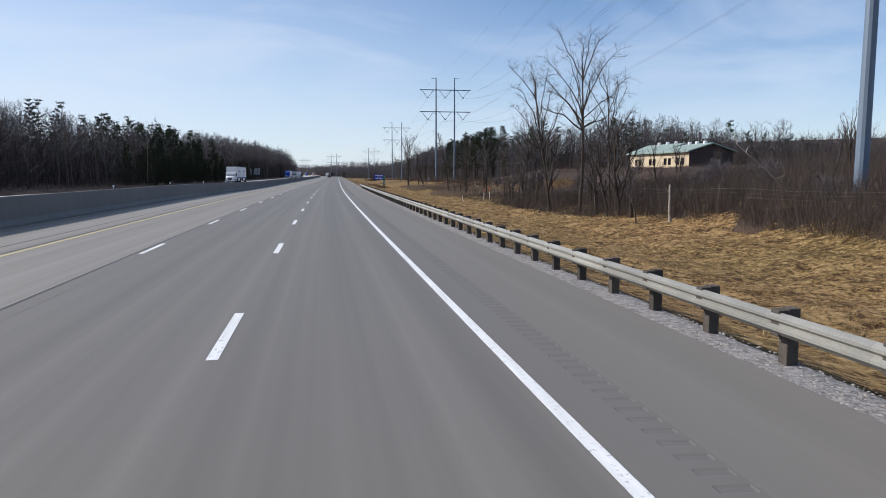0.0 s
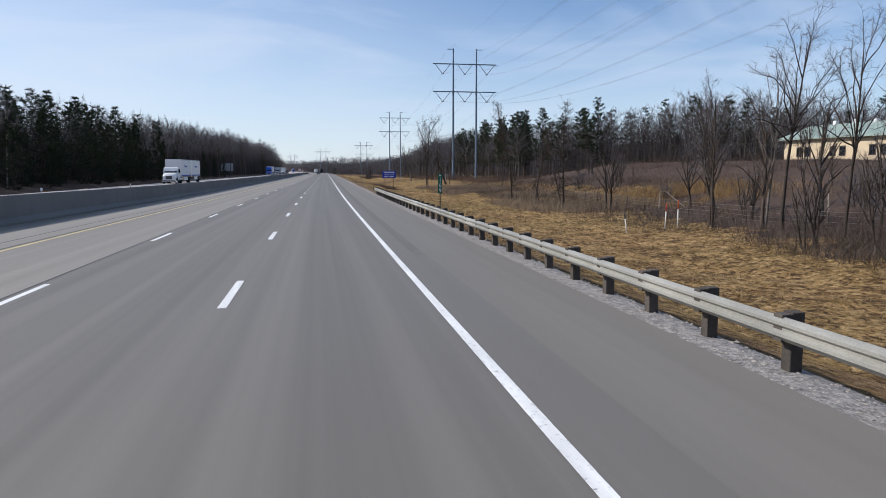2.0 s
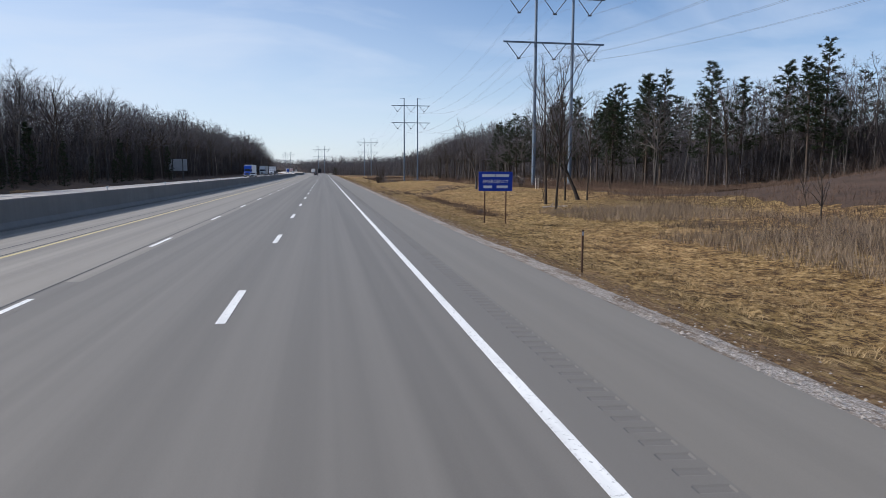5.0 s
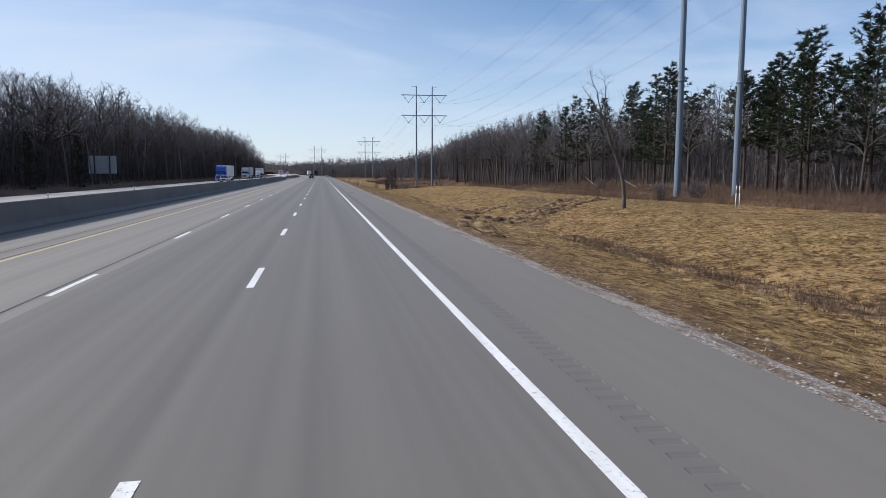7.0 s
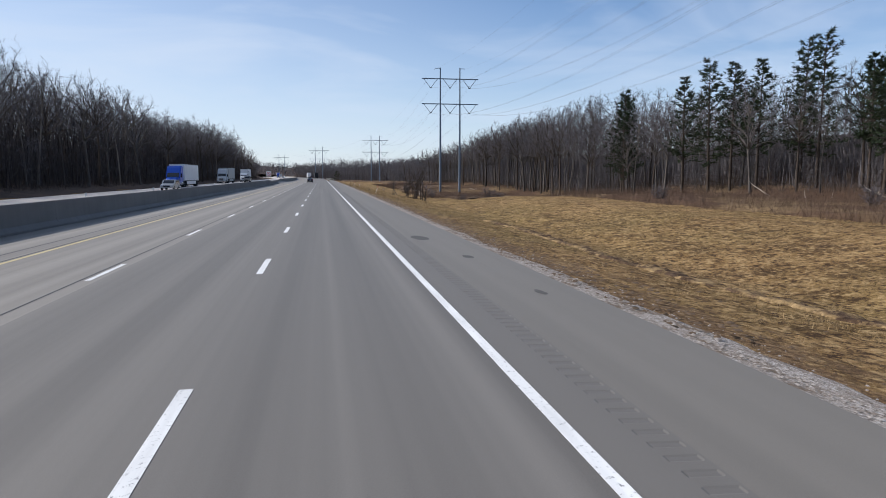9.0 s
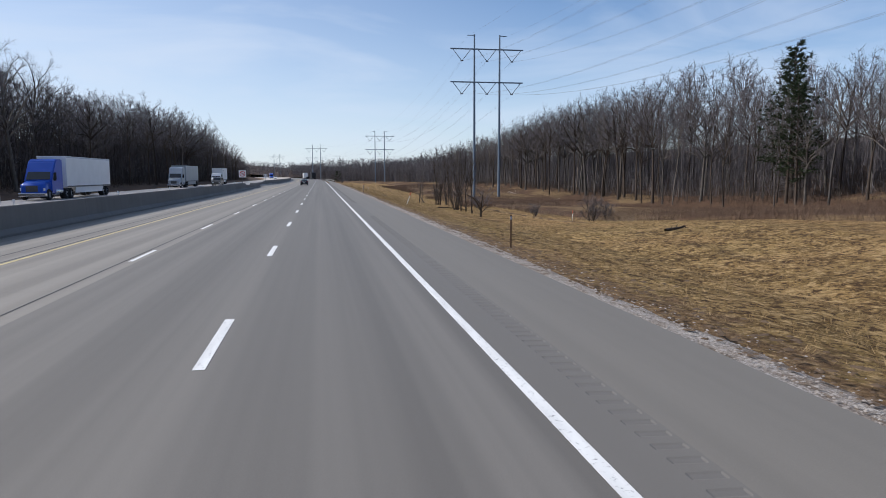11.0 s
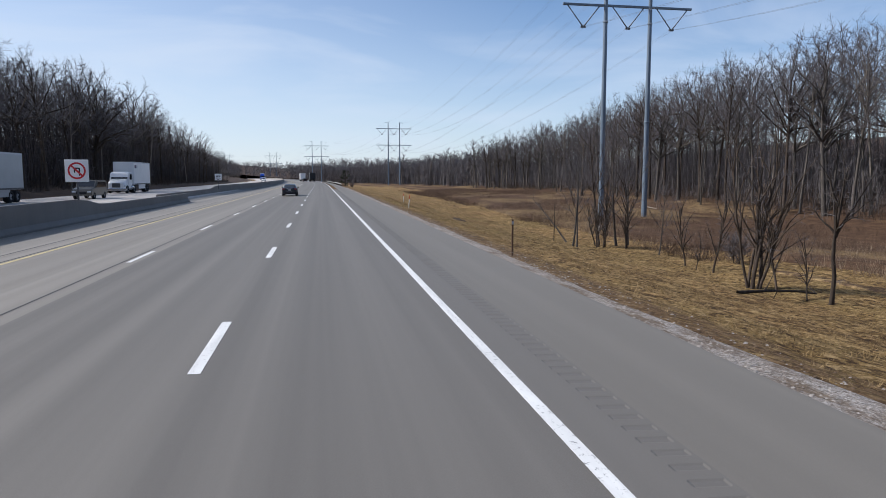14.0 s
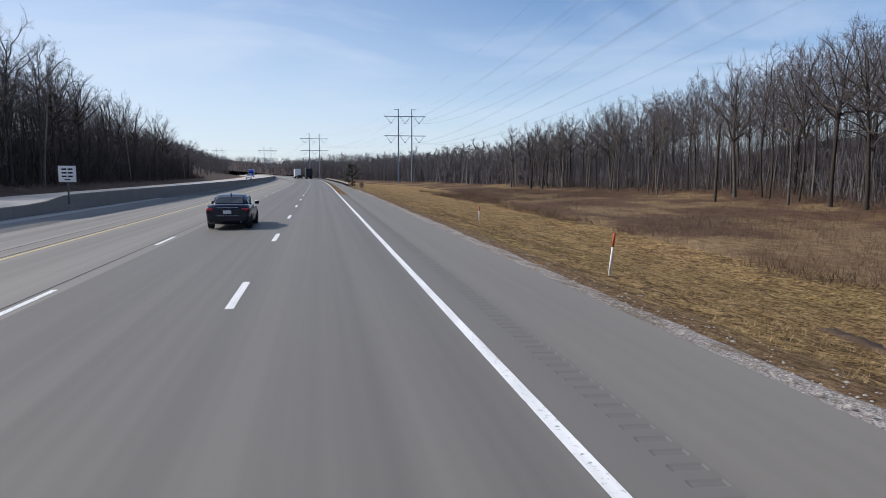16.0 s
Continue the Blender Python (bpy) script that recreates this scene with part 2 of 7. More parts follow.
CHURNED = churned_earth()
MUD = mottled("dark_mud", (0.062, 0.040, 0.025), 0.9, 1.5, 0.45, bump=0.8, fine=8)
DIRT = mottled("torn_earth", (0.110, 0.074, 0.045), 0.95, 2, 0.35, bump=0.8, fine=12)


def bark(name, c):
    n = Nodes(name, 0.92, 0, 0.15)
    v = n.coords("Object", (1, 1, 0.18))
    col = n.ramp(n.noise(v, 7, 5, 0.7), [(0.3, shade(c, 0.5)), (0.7, shade(c, 1.35))])
    info = n.t.nodes.new("ShaderNodeObjectInfo")
    n.base(n.mix(1.0, col, n.ramp(info.outputs["Random"], [(0.0, (0.62, 0.62, 0.62)), (1.0, (1.15, 1.1, 1.05))]), "MULTIPLY"))
    n.bump(n.noise(v, 16, 3), 0.6, 0.03)
    return n.m


BARK = bark("grey_bark", (0.112, 0.102, 0.093))
BARK_PALE = bark("pale_bark", (0.20, 0.178, 0.155))
BARK_DARK = bark("dark_bark", (0.072, 0.058, 0.048))
STEEL_POLE = mottled("blue_grey_galvanised_steel", (0.15, 0.19, 0.24), 0.5, 0.6, 0.14, metal=0.2, stretch=(1, 1, 0.2))
GALV = mottled("galvanised_rail", (0.34, 0.33, 0.29), 0.5, 1.2, 0.22, metal=0.3, fine=25, per_object=0.25)
POST_WOOD = mottled("weathered_post_wood", (0.085, 0.072, 0.060), 0.9, 3, 0.4, bump=0.5, fine=18, per_object=0.4)
DARK_STEEL = mottled("dark_steel", (0.10, 0.10, 0.105), 0.55, 2, 0.2, metal=0.6)
RUST = mottled("rusty_steel", (0.13, 0.075, 0.045), 0.8, 4, 0.35)
WIRE = mottled("conductor_aluminium", (0.20, 0.21, 0.23), 0.5, 1, 0.1, metal=0.6)
INSULATOR = mottled("insulator_polymer", (0.16, 0.18, 0.21), 0.5, 2, 0.1)
SIGN_GREEN = mottled("green_sign_sheet", (0.004, 0.115, 0.062), 0.5, 1.5, 0.1)
SIGN_BLUE = mottled("blue_sign_sheet", (0.012, 0.045, 0.36), 0.5, 1.5, 0.1)
SIGN_WHITE = mottled("white_sign_sheet", (0.74, 0.74, 0.74), 0.5, 1.5, 0.06)
SIGN_RED = mottled("red_sign_ink", (0.50, 0.03, 0.035), 0.5, 1.5, 0.1)
NAME_VIOLET = mottled("violet_name_ink", (0.05, 0.02, 0.09), 0.5, 1.5, 0.1)
SIGN_BLACK = mottled("black_sign_ink", (0.02, 0.02, 0.022), 0.5, 1.5, 0.1)
SIGN_BACK = mottled("bare_aluminium_sign_back", (0.45, 0.47, 0.50), 0.5, 1, 0.15, metal=0.2)
STAKE_WHITE = mottled("white_marker_paint", (0.62, 0.60, 0.55), 0.7, 5, 0.2)
STAKE_RED = mottled("orange_red_marker_paint", (0.42, 0.075, 0.03), 0.7, 5, 0.2)
TAN_WALL = mottled("tan_block_wall", (0.52, 0.42, 0.28), 0.85, 1.5, 0.1, bump=0.3, fine=12)
GREEN_ROOF = mottled("green_metal_roof", (0.27, 0.335, 0.29), 0.6, 1.0, 0.12, metal=0.2)
DARK_BROWN = mottled("brown_siding", (0.075, 0.055, 0.045), 0.85, 1.5, 0.15)
TRUCK_WHITE = mottled("white_truck_paint", (0.72, 0.72, 0.72), 0.35, 0.8, 0.06, spec=0.5)
TRUCK_GREY = mottled("silver_grey_truck_paint", (0.34, 0.37, 0.40), 0.35, 0.8, 0.08, metal=0.3, spec=0.5)
TRUCK_BLUE = mottled("blue_truck_paint", (0.012, 0.07, 0.42), 0.3, 0.8, 0.08, spec=0.5)
TRUCK_DARK = mottled("dark_trailer", (0.022, 0.024, 0.028), 0.5, 0.8, 0.15)
CAR_NAVY = mottled("navy_car_paint", (0.010, 0.013, 0.026), 0.18, 0.8, 0.1, metal=0.3, spec=0.6)
CAR_SILVER = mottled("silver_car_paint", (0.38, 0.39, 0.40), 0.3, 0.8, 0.06, metal=0.5)
CAR_TAN = mottled("bronze_grey_car_paint", (0.14, 0.13, 0.115), 0.3, 0.8, 0.06, metal=0.3)
TYRE = mottled("tyre_rubber", (0.022, 0.022, 0.023), 0.85, 5, 0.2)
RIM = mottled("alloy_rim", (0.30, 0.31, 0.33), 0.35, 4, 0.1, metal=0.8)
CHROME = mottled("chrome_trim", (0.62, 0.63, 0.65), 0.18, 4, 0.05, metal=0.95)
LAMP_RED = mottled("red_lamp_lens", (0.34, 0.012, 0.014), 0.2, 4, 0.1, spec=0.5)
LAMP_CLEAR = mottled("clear_lamp_lens", (0.60, 0.62, 0.64), 0.15, 4, 0.05, spec=0.5)


def tinted_glass():
    n = Nodes("tinted_car_glass", 0.06, 0, 0.7)
    n.base((0.012, 0.014, 0.017))
    return n.m


GLASS = tinted_glass()


# ---- small building helpers ----
def part(name, bm, material, parent=None, label=""):
    """Links a bmesh as one mesh object, under a thing or a part where one is given."""
    me = bpy.data.meshes.new(name)
    bm.to_mesh(me)
    bm.free()
    return mesh_part(name, me, material, parent, label)


def mesh_part(name, me, material, parent=None, label=""):
    if not me.materials:
        me.materials.append(material)
    ob = new(name, me)
    if parent is not None:
        ob.parent = parent
    if label:
        ob["label"] = label
    return ob


def raw_mesh(name, verts, faces, material, smooth=False):
    me = bpy.data.meshes.new(name)
    me.from_pydata([tuple(v) for v in verts], [], [tuple(f) for f in faces])
    me.materials.append(material)
    if smooth:
        for p in me.polygons:
            p.use_smooth = True
    me.update()
    return me


def thing(name, m, label, category, group="", kind=""):
    ob = new(name)
    ob.empty_display_size = 0.3
    ob.matrix_world = m
    return tagged(ob, label, category, group, kind)


def box(bm, x0, x1, y0, y1, z0, z1, m=None):
    m = m or Matrix()
    vs = [bm.verts.new(m @ Vector(p)) for p in ((x0, y0, z0), (x1, y0, z0), (x1, y1, z0), (x0, y1, z0), (x0, y0, z1), (x1, y0, z1), (x1, y1, z1), (x0, y1, z1))]
    for f in ((3, 2, 1, 0), (4, 5, 6, 7), (0, 1, 5, 4), (1, 2, 6, 5), (2, 3, 7, 6), (3, 0, 4, 7)):
        bm.faces.new([vs[i] for i in f])


def boxed(x0, x1, y0, y1, z0, z1, bevel=0.0):
    bm = bmesh.new()
    box(bm, x0, x1, y0, y1, z0, z1)
    if bevel:
        bmesh.ops.bevel(bm, geom=bm.edges[:], offset=bevel, segments=1, affect="EDGES")
    return bm


def tube(points, radii, sides=8, caps=True, facets=False):
    """A tapered tube along a line of points."""
    bm = bmesh.new()
    rings = []
    for i, p in enumerate(points):
        p = Vector(p)
        d = (Vector(points[min(i + 1, len(points) - 1)]) - Vector(points[max(i - 1, 0)])).normalized()
        a = d.cross(Vector((0, 1, 0)) if abs(d.y) < 0.9 else Vector((1, 0, 0))).normalized()
        b = d.cross(a)
        rings.append([bm.verts.new(p + radii[i] * (math.cos(k * math.tau / sides) * a + math.sin(k * math.tau / sides) * b)) for k in range(sides)])
    for r, s in zip(rings, rings[1:]):
        for k in range(sides):
            bm.faces.new((r[k], r[(k + 1) % sides], s[(k + 1) % sides], s[k])).smooth = not facets
    if caps:
        bm.faces.new(rings[0][::-1])
        bm.faces.new(rings[-1])
    bmesh.ops.recalc_face_normals(bm, faces=bm.faces[:])
    return bm


def prism(outline, depth, axis="x"):
    """A closed outline of (a, b) pairs, drawn out over depth = (d0, d1) along an axis."""
    bm = bmesh.new()
    place = {"x": lambda a, b, d: (d, a, b), "y": lambda a, b, d: (a, d, b), "z": lambda a, b, d: (a, b, d)}[axis]
    r0 = [bm.verts.new(place(a, b, depth[0])) for a, b in outline]
    r1 = [bm.verts.new(place(a, b, depth[1])) for a, b in outline]
    bm.faces.new(r0)
    bm.faces.new(r1[::-1])
    for k in range(len(outline)):
        j = (k + 1) % len(outline)
        bm.faces.new((r0[k], r1[k], r1[j], r0[j]))
    bmesh.ops.recalc_face_normals(bm, faces=bm.faces[:])
    return bm


def lettering(text, size, material, parent, m, align="CENTER", name="lettering"):
    cu = bpy.data.curves.new(name, "FONT")
    cu.body, cu.size, cu.align_x, cu.align_y = text, size, align, "CENTER"
    cu.extrude = 0.002
    tmp = new(name, cu)
    bpy.context.view_layer.update()
    me = bpy.data.meshes.new_from_object(tmp.evaluated_get(bpy.context.evaluated_depsgraph_get()))
    bpy.data.objects.remove(tmp)
    ob = mesh_part(name, me, material, parent)
    me.materials.clear()
    me.materials.append(material)
    ob.matrix_local = m
    return ob


# ---- the line of the road and the lie of the land ----
BEND0, NEAR_END, FAR_START, FAR_BEND = 0.02039, 129.0, 560.0, 0.00014


def cx(y):
    """Sideways shift of the road at y: it comes out of one soft bend and goes into another."""
    near = max(0.0, NEAR_END - max(y, -150.0))
    s = BEND0 * near * near / (2 * NEAR_END + 2.0)
    far = max(0.0, min(y, 1150.0) - FAR_START)
    s -= FAR_BEND * far * far
    if y > 1150.0:
        s -= 2 * FAR_BEND * (1150.0 - FAR_START) * (y - 1150.0)
    return s


def bank(u, y):
    """The median side of the road lies higher in the bend."""
    if u > -1.57 or y > 125.0:
        return 0.0
    return 0.03 * min(-1.57 - u, 11.0) * (1 - smooth(40, 125, y))


def yaw_at(y):
    return math.atan2(cx(y + 1) - cx(y - 1), 2.0)


def at_road(u, y, z=0.0, turn=0.0):
    """A pose beside the road: u metres to the side of its line, turned with it."""
    return Matrix.Translation((u + cx(y), y, z + bank(u, y))) @ Matrix.Rotation(-yaw_at(y) + radians(turn), 4, "Z")


def lerp_table(table, x):
    if x <= table[0][0]:
        return table[0][1]
    for (a, va), (b, vb) in zip(table, table[1:]):
        if x <= b:
            t = (x - a) / (b - a)
            t = t * t * (3 - 2 * t) * 0.5 + t * 0.5
            return va + (vb - va) * t
    return table[-1][1]


PAVED = [(-13.0, -0.16), (-11.2, -0.155), (-8.9, -0.12), (-5.23, -0.06), (-1.57, 0.0), (2.30, 0.0), (5.6, -0.14)]
SIDE_A = [(5.5, -0.30), (6.7, -0.47), (9, -1.0), (12, -1.65), (16, -1.85), (24, -1.45), (34, -1.1), (46, 0.8), (62, 3.3), (110, 4.2), (400, 6)]
SIDE_0 = [(5.5, -0.30), (6.7, -0.47), (9, -0.95), (13, -1.7), (18, -1.9), (23, -1.3), (30, 0.7), (45, 2.4), (110, 4.2), (400, 6)]
SIDE_B = [(5.5, -0.30), (6.7, -0.44), (9, -0.75), (12.5, -1.25), (15, -1.5), (18, -1.15), (26, -0.5), (40, -0.65), (62, -0.7), (90, 5.0), (125, 13.0), (400, 22)]
SIDE_C = [(5.5, -0.30), (6.7, -0.46), (10, -1.25), (14, -2.15), (18, -2.95), (23.5, -3.8), (35, -4.1), (50, -4.35), (66, -4.2), (90, 2.5), (125, 11.0), (400, 22)]
SIDE_D = [(5.5, -0.30), (6.7, -0.44), (10, -0.9), (14, -1.6), (18, -2.2), (25, -2.9), (35, -3.1), (50, -2.9), (68, -2.4), (90, 3.0), (125, 11.0), (400, 22)]
SIDE_E = [(5.5, -0.30), (6.7, -0.44), (10, -0.9), (14, -1.6), (18, -2.2), (25, -2.9), (35, -3.0), (50, -2.7), (68, -2.2), (90, 1.0), (125, 4.0), (400, 8)]
SIDE_L = [(-400, 20.0), (-120, 16.0), (-75, 11.0), (-62, 6.0), (-46, 1.6), (-40, 0.8), (-36, 0.25), (-31.5, -0.35), (-28.5, 0.0), (-13.0, -0.5)]


def smooth(a, b, x):
    t = max(0.0, min(1.0, (x - a) / (b - a)))
    return t * t * (3 - 2 * t)


def land(x, y):
    """Height of the ground."""
    u = x - cx(y)
    if u < -12.6:
        return lerp_table(SIDE_L, u) - (0.35 if -29.0 < u else 0.0) + 12.0 * smooth(1130, 1420, y)
    if u < 5.5:
        return -0.55 + 12.0 * smooth(1130, 1420, y)
    a = lerp_table(SIDE_0, u)
    b = lerp_table(SIDE_A, u)
    z = a + (b - a) * smooth(30, 90, y)
    z += (lerp_table(SIDE_B, u) - z) * smooth(188, 222, y)
    z += (lerp_table(SIDE_C, u) - z) * smooth(335, 388 + 1.1 * max(0.0, u - 20.0) if u < 90 else 465, y)
    z += (lerp_table(SIDE_D, u) - z) * smooth(465, 545, y)
    z += (lerp_table(SIDE_E, u) - z) * smooth(580, 680, y)
    z += 12.0 * smooth(1130, 1420, y)
    rough = smooth(6.0, 10.0, u)
    z += rough * (0.16 - 0.1 * smooth(170, 220, y)) * noise.noise((x * 0.21, y * 0.21, 0.3)) + rough * 0.08 * noise.noise((x * 0.8, y * 0.8, 5.0))
    hump = rough * (1 - smooth(24, 30, u)) * (1 - 0.4 * smooth(150, 190, y))
    if hump > 0:
        z += hump * (0.16 * (0.35 - abs(noise.noise((x * 1.25, y * 1.25, 2.0)))) + 0.07 * noise.noise((x * 2.7, y * 2.7, 6.0)))
    z += smooth(20, 60, u) * 0.5 * noise.noise((x * 0.035, y * 0.035, 9.0))
    return z


def spaced(a, b, step):
    n = max(1, round((b - a) / step))
    return [a + (b - a) * i / n for i in range(n + 1)]


def sweep_mesh(name, profile, ys, material, smooth_faces=False):
    """A strip along the road with a given profile of (u, z); UV in metres across and along."""
    verts, faces = [], []
    k = len(profile)
    for y in ys:
        c = cx(y)
        for u, z in profile:
            verts.append((u + c, y, z + bank(u, y)))
    for j in range(len(ys) - 1):
        for i in range(k - 1):
            faces.append((j * k + i, j * k + i + 1, (j + 1) * k + i + 1, (j + 1) * k + i))
    me = raw_mesh(name, verts, faces, material, smooth_faces)
    uv = me.uv_layers.new(name="UVMap")
    co = np.array([(profile[v % k][0], ys[v // k]) for v in range(len(verts))], dtype=np.float32)
    idx = np.empty(len(me.loops), dtype=np.int32)
    me.loops.foreach_get("vertex_index", idx)
    uv.data.foreach_set("uv", co[idx].ravel())
    return me


def paved_z(u):
    for (a, va), (b, vb) in zip(PAVED, PAVED[1:]):
        if u <= b:
            return va + (vb - va) * (u - a) / (b - a)
    return PAVED[-1][1]


# ---- ground: one sheet out to the horizon ----
def build_ground():
    xs = spaced(-2600, -420, 220) + spaced(-380, -120, 26) + spaced(-110, -36, 5) + [-33, -31, -29, -27, -20, -13]
    xs += [-11, -4, 3, 5.5] + spaced(5.9, 24, 0.36) + spaced(24.5, 30, 0.5) + spaced(31, 62, 1.2) + spaced(65, 120, 4.5) + spaced(130, 400, 27) + spaced(450, 2600, 215)
    ys = spaced(-700, -120, 58) + spaced(-90, -20, 7) + spaced(-16, 190, 0.4) + spaced(190.6, 540, 0.6) + spaced(544, 700, 4) + spaced(715, 1300, 20) + spaced(1400, 4200, 200)
    verts = []
    for y in ys:
        c = cx(y)
        for x in xs:
            xx = x + c * max(0.0, 1 - abs(x) / 400.0)
            verts.append((xx, y, land(xx, y)))
    k = len(xs)
    faces = [(j * k + i, j * k + i + 1, (j + 1) * k + i + 1, (j + 1) * k + i) for j in range(len(ys) - 1) for i in range(k - 1)]
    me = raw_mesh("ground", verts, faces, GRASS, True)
    ob = new("ground", me)
    tagged(ob, "rough dormant straw-brown grass on rolling verges", "ground", kind="structure")


build_ground()

ROAD_Y = spaced(-180, 640, 4.1) + spaced(648, 1170, 9)


def structure(name, me, label, category):
    return tagged(new(name, me), label, category, kind="structure")


def strip(us):
    return [(u, paved_z(u)) for u in us]


structure("road", sweep_mesh("road", strip([-5.23, -3.4, -1.57, 0.3, 2.30]), ROAD_Y, ASPHALT), "grey asphalt travel lanes with long wheel-track streaks", "road")
structure("road_left_lane", sweep_mesh("road_left_lane", strip([-13.04, -11.2, -8.9, -7.0, -5.23]), ROAD_Y, ASPHALT_OLD), "pale cracked old pavement of the inner lane and median shoulder", "road")
structure("road_shoulder", sweep_mesh("road_shoulder", strip([3.18, 4.4, 5.47]) + [(5.5, -0.30)], ROAD_Y, SHOULDER), "brown-grey paved breakdown shoulder", "road")
structure("road_opposite", sweep_mesh("road_opposite", [(-13.62, -0.05), (-13.8, 0.17), (-20.5, 0.26), (-28.6, 0.14), (-28.9, -0.2)], ROAD_Y, OPPOSITE), "pale bleached concrete carriageway for oncoming traffic", "road")


def rumble_strip():
    """Milled grooves in the shoulder next to the edge line."""
    verts, faces = [], []
    cols = [2.30, 2.80, 2.83, 3.12, 3.15, 3.18]
    ys, deep = [], []
    y = -14.0
    while y < 520.0:
        on = noise.noise((y * 0.03, 3.3, 0.0)) > -0.25
        for dy, d in ((0.0, 0), (0.13, 0), (0.16, 1), (0.25, 1), (0.28, 0)):
            ys.append(y + dy)
            deep.append(d if on else 0)
        y += 0.305
    ys.append(1170.0)
    deep.append(0)
    ys.insert(0, -180.0)
    deep.insert(0, 0)
    for y, d in zip(ys, deep):
        c = cx(y)
        for i, u in enumerate(cols):
            verts.append((u + c, y, paved_z(u) - (0.007 if d and i in (2, 3) else 0.0)))
    k = len(cols)
    for j in range(len(ys) - 1):
        for i in range(k - 1):
            faces.append((j * k + i, j * k + i + 1, (j + 1) * k + i + 1, (j + 1) * k + i))
    me = raw_mesh("road_rumble_strip", verts, faces, RUMBLE)
    me.materials.append(GROOVE)
    for p in me.polygons:
        j, i = divmod(p.index, k - 1)
        if i == 2 and deep[j] and deep[j + 1]:
            p.material_index = 1
    uv = me.uv_layers.new(name="UVMap")
    co = np.array([(cols[v % k], ys[v // k]) for v in range(len(verts))], dtype=np.float32)
    idx = np.empty(len(me.loops), dtype=np.int32)
    me.loops.foreach_get("vertex_index", idx)
    uv.data.foreach_set("uv", co[idx].ravel())
    structure("road_rumble_strip", me, "dark milled rumble strip beside the edge line", "road")


rumble_strip()

# painted lines, a few millimetres proud of the pavement
DASH_TOP, DASH_LEN, DASH_STEP = -0.34, 3.05, 12.192


def line_along(name, u, width, ys, material, label, dz=0.005):
    structure(name, sweep_mesh(name, [(u - width / 2, paved_z(u - width / 2) + dz), (u + width / 2, paved_z(u + width / 2) + dz)], ys, material), label, "road marking")


line_along("edge_line", 2.18, 0.155, ROAD_Y, WHITE_LINE, "worn solid white edge line")
line_along("median_line", -9.03, 0.14, ROAD_Y, YELLOW_LINE, "faded solid yellow median edge line")
line_along("seam_middle", -5.64, 0.05, ROAD_Y, SEAM, "dark tar joint between two lanes", 0.004)
line_along("seam_median", -10.05, 0.07, ROAD_Y, SEAM, "dark tar joint along the median shoulder", 0.004)
line_along("seam_inner", -9.25, 0.08, ROAD_Y, SEAM, "dark tar joint beside the yellow line", 0.004)


def dashes(name, u, width, first, last):
    holder = tagged(new(name), "row of white lane dashes painted on the asphalt", "road marking", kind="structure")
    k0, k1 = round((first - DASH_TOP) / DASH_STEP), round((last - DASH_TOP) / DASH_STEP)
    for k in range(k0, k1):
        y1 = DASH_TOP + k * DASH_STEP
        ys = [y1 - DASH_LEN, y1 - DASH_LEN / 2, y1]
        z = paved_z(u)
        me = sweep_mesh("dash", [(u - width / 2, z + 0.005), (u + width / 2, z + 0.005)], ys, WHITE_LINE)
        mesh_part("dash", me, WHITE_LINE, holder)


structure("seam_band", sweep_mesh("seam_band", [(-5.60, paved_z(-5.60) + 0.003), (-5.22, paved_z(-5.22) + 0.003)], [y for y in ROAD_Y if y < 150], GROOVE), "dark sealed strip along the joint between two lanes", "road")
dashes("lane_dashes_right", -1.57, 0.155, -40, 900)
dashes("lane_dashes_left", -5.45, 0.13, -40, 900)

# gravel verge between pavement and grass
def gravel_verge():
    ys = spaced(-60, 560, 0.8)
    verts, faces = [], []
    fr = [0.0, 0.12, 0.25, 0.4, 0.6, 0.8, 1.0]
    for y in ys:
        near = 1.0 - smooth(119, 123, y)
        w = 1.35 + 0.35 * noise.noise((y * 0.11, 0.4, 2.0)) + 0.2 * noise.noise((y * 0.7, 1.4, 2.0))
        w -= 0.05 * near
        for f in fr:
            u = 5.48 + w * f
            x = u + cx(y)
            floor_z = -0.16 - 0.5 * f
            if near:
                floor_z = -0.15 - 0.07 * (u - 5.48) - 0.9 * max(0.0, u - 6.35)
            verts.append((x, y, max(land(x, y) + 0.08 - 0.11 * f ** 5, floor_z) + 0.015 * noise.noise((x * 4, y * 4, 0))))
    k = len(fr)
    for j in range(len(ys) - 1):
        for i in range(k - 1):
            faces.append((j * k + i, j * k + i + 1, (j + 1) * k + i + 1, (j + 1) * k + i))
    me = raw_mesh("gravel_verge", verts, faces, GRAVEL, True)
    me.materials.append(GRAVEL_PALE)
    for p in me.polygons:
        p.material_index = 1 if ys[p.index // (k - 1)] > 121 else 0
    structure("gravel_verge", me, "pale crushed stone strip along the pavement edge", "gravel")


gravel_verge()
structure("median_crossover", sweep_mesh("median_crossover", [(-14.35, 0.165), (-13.85, 0.14), (-13.03, -0.168)], spaced(440, 560, 4), ASPHALT_OLD), "pale pavement in the gap of the median barrier", "road")


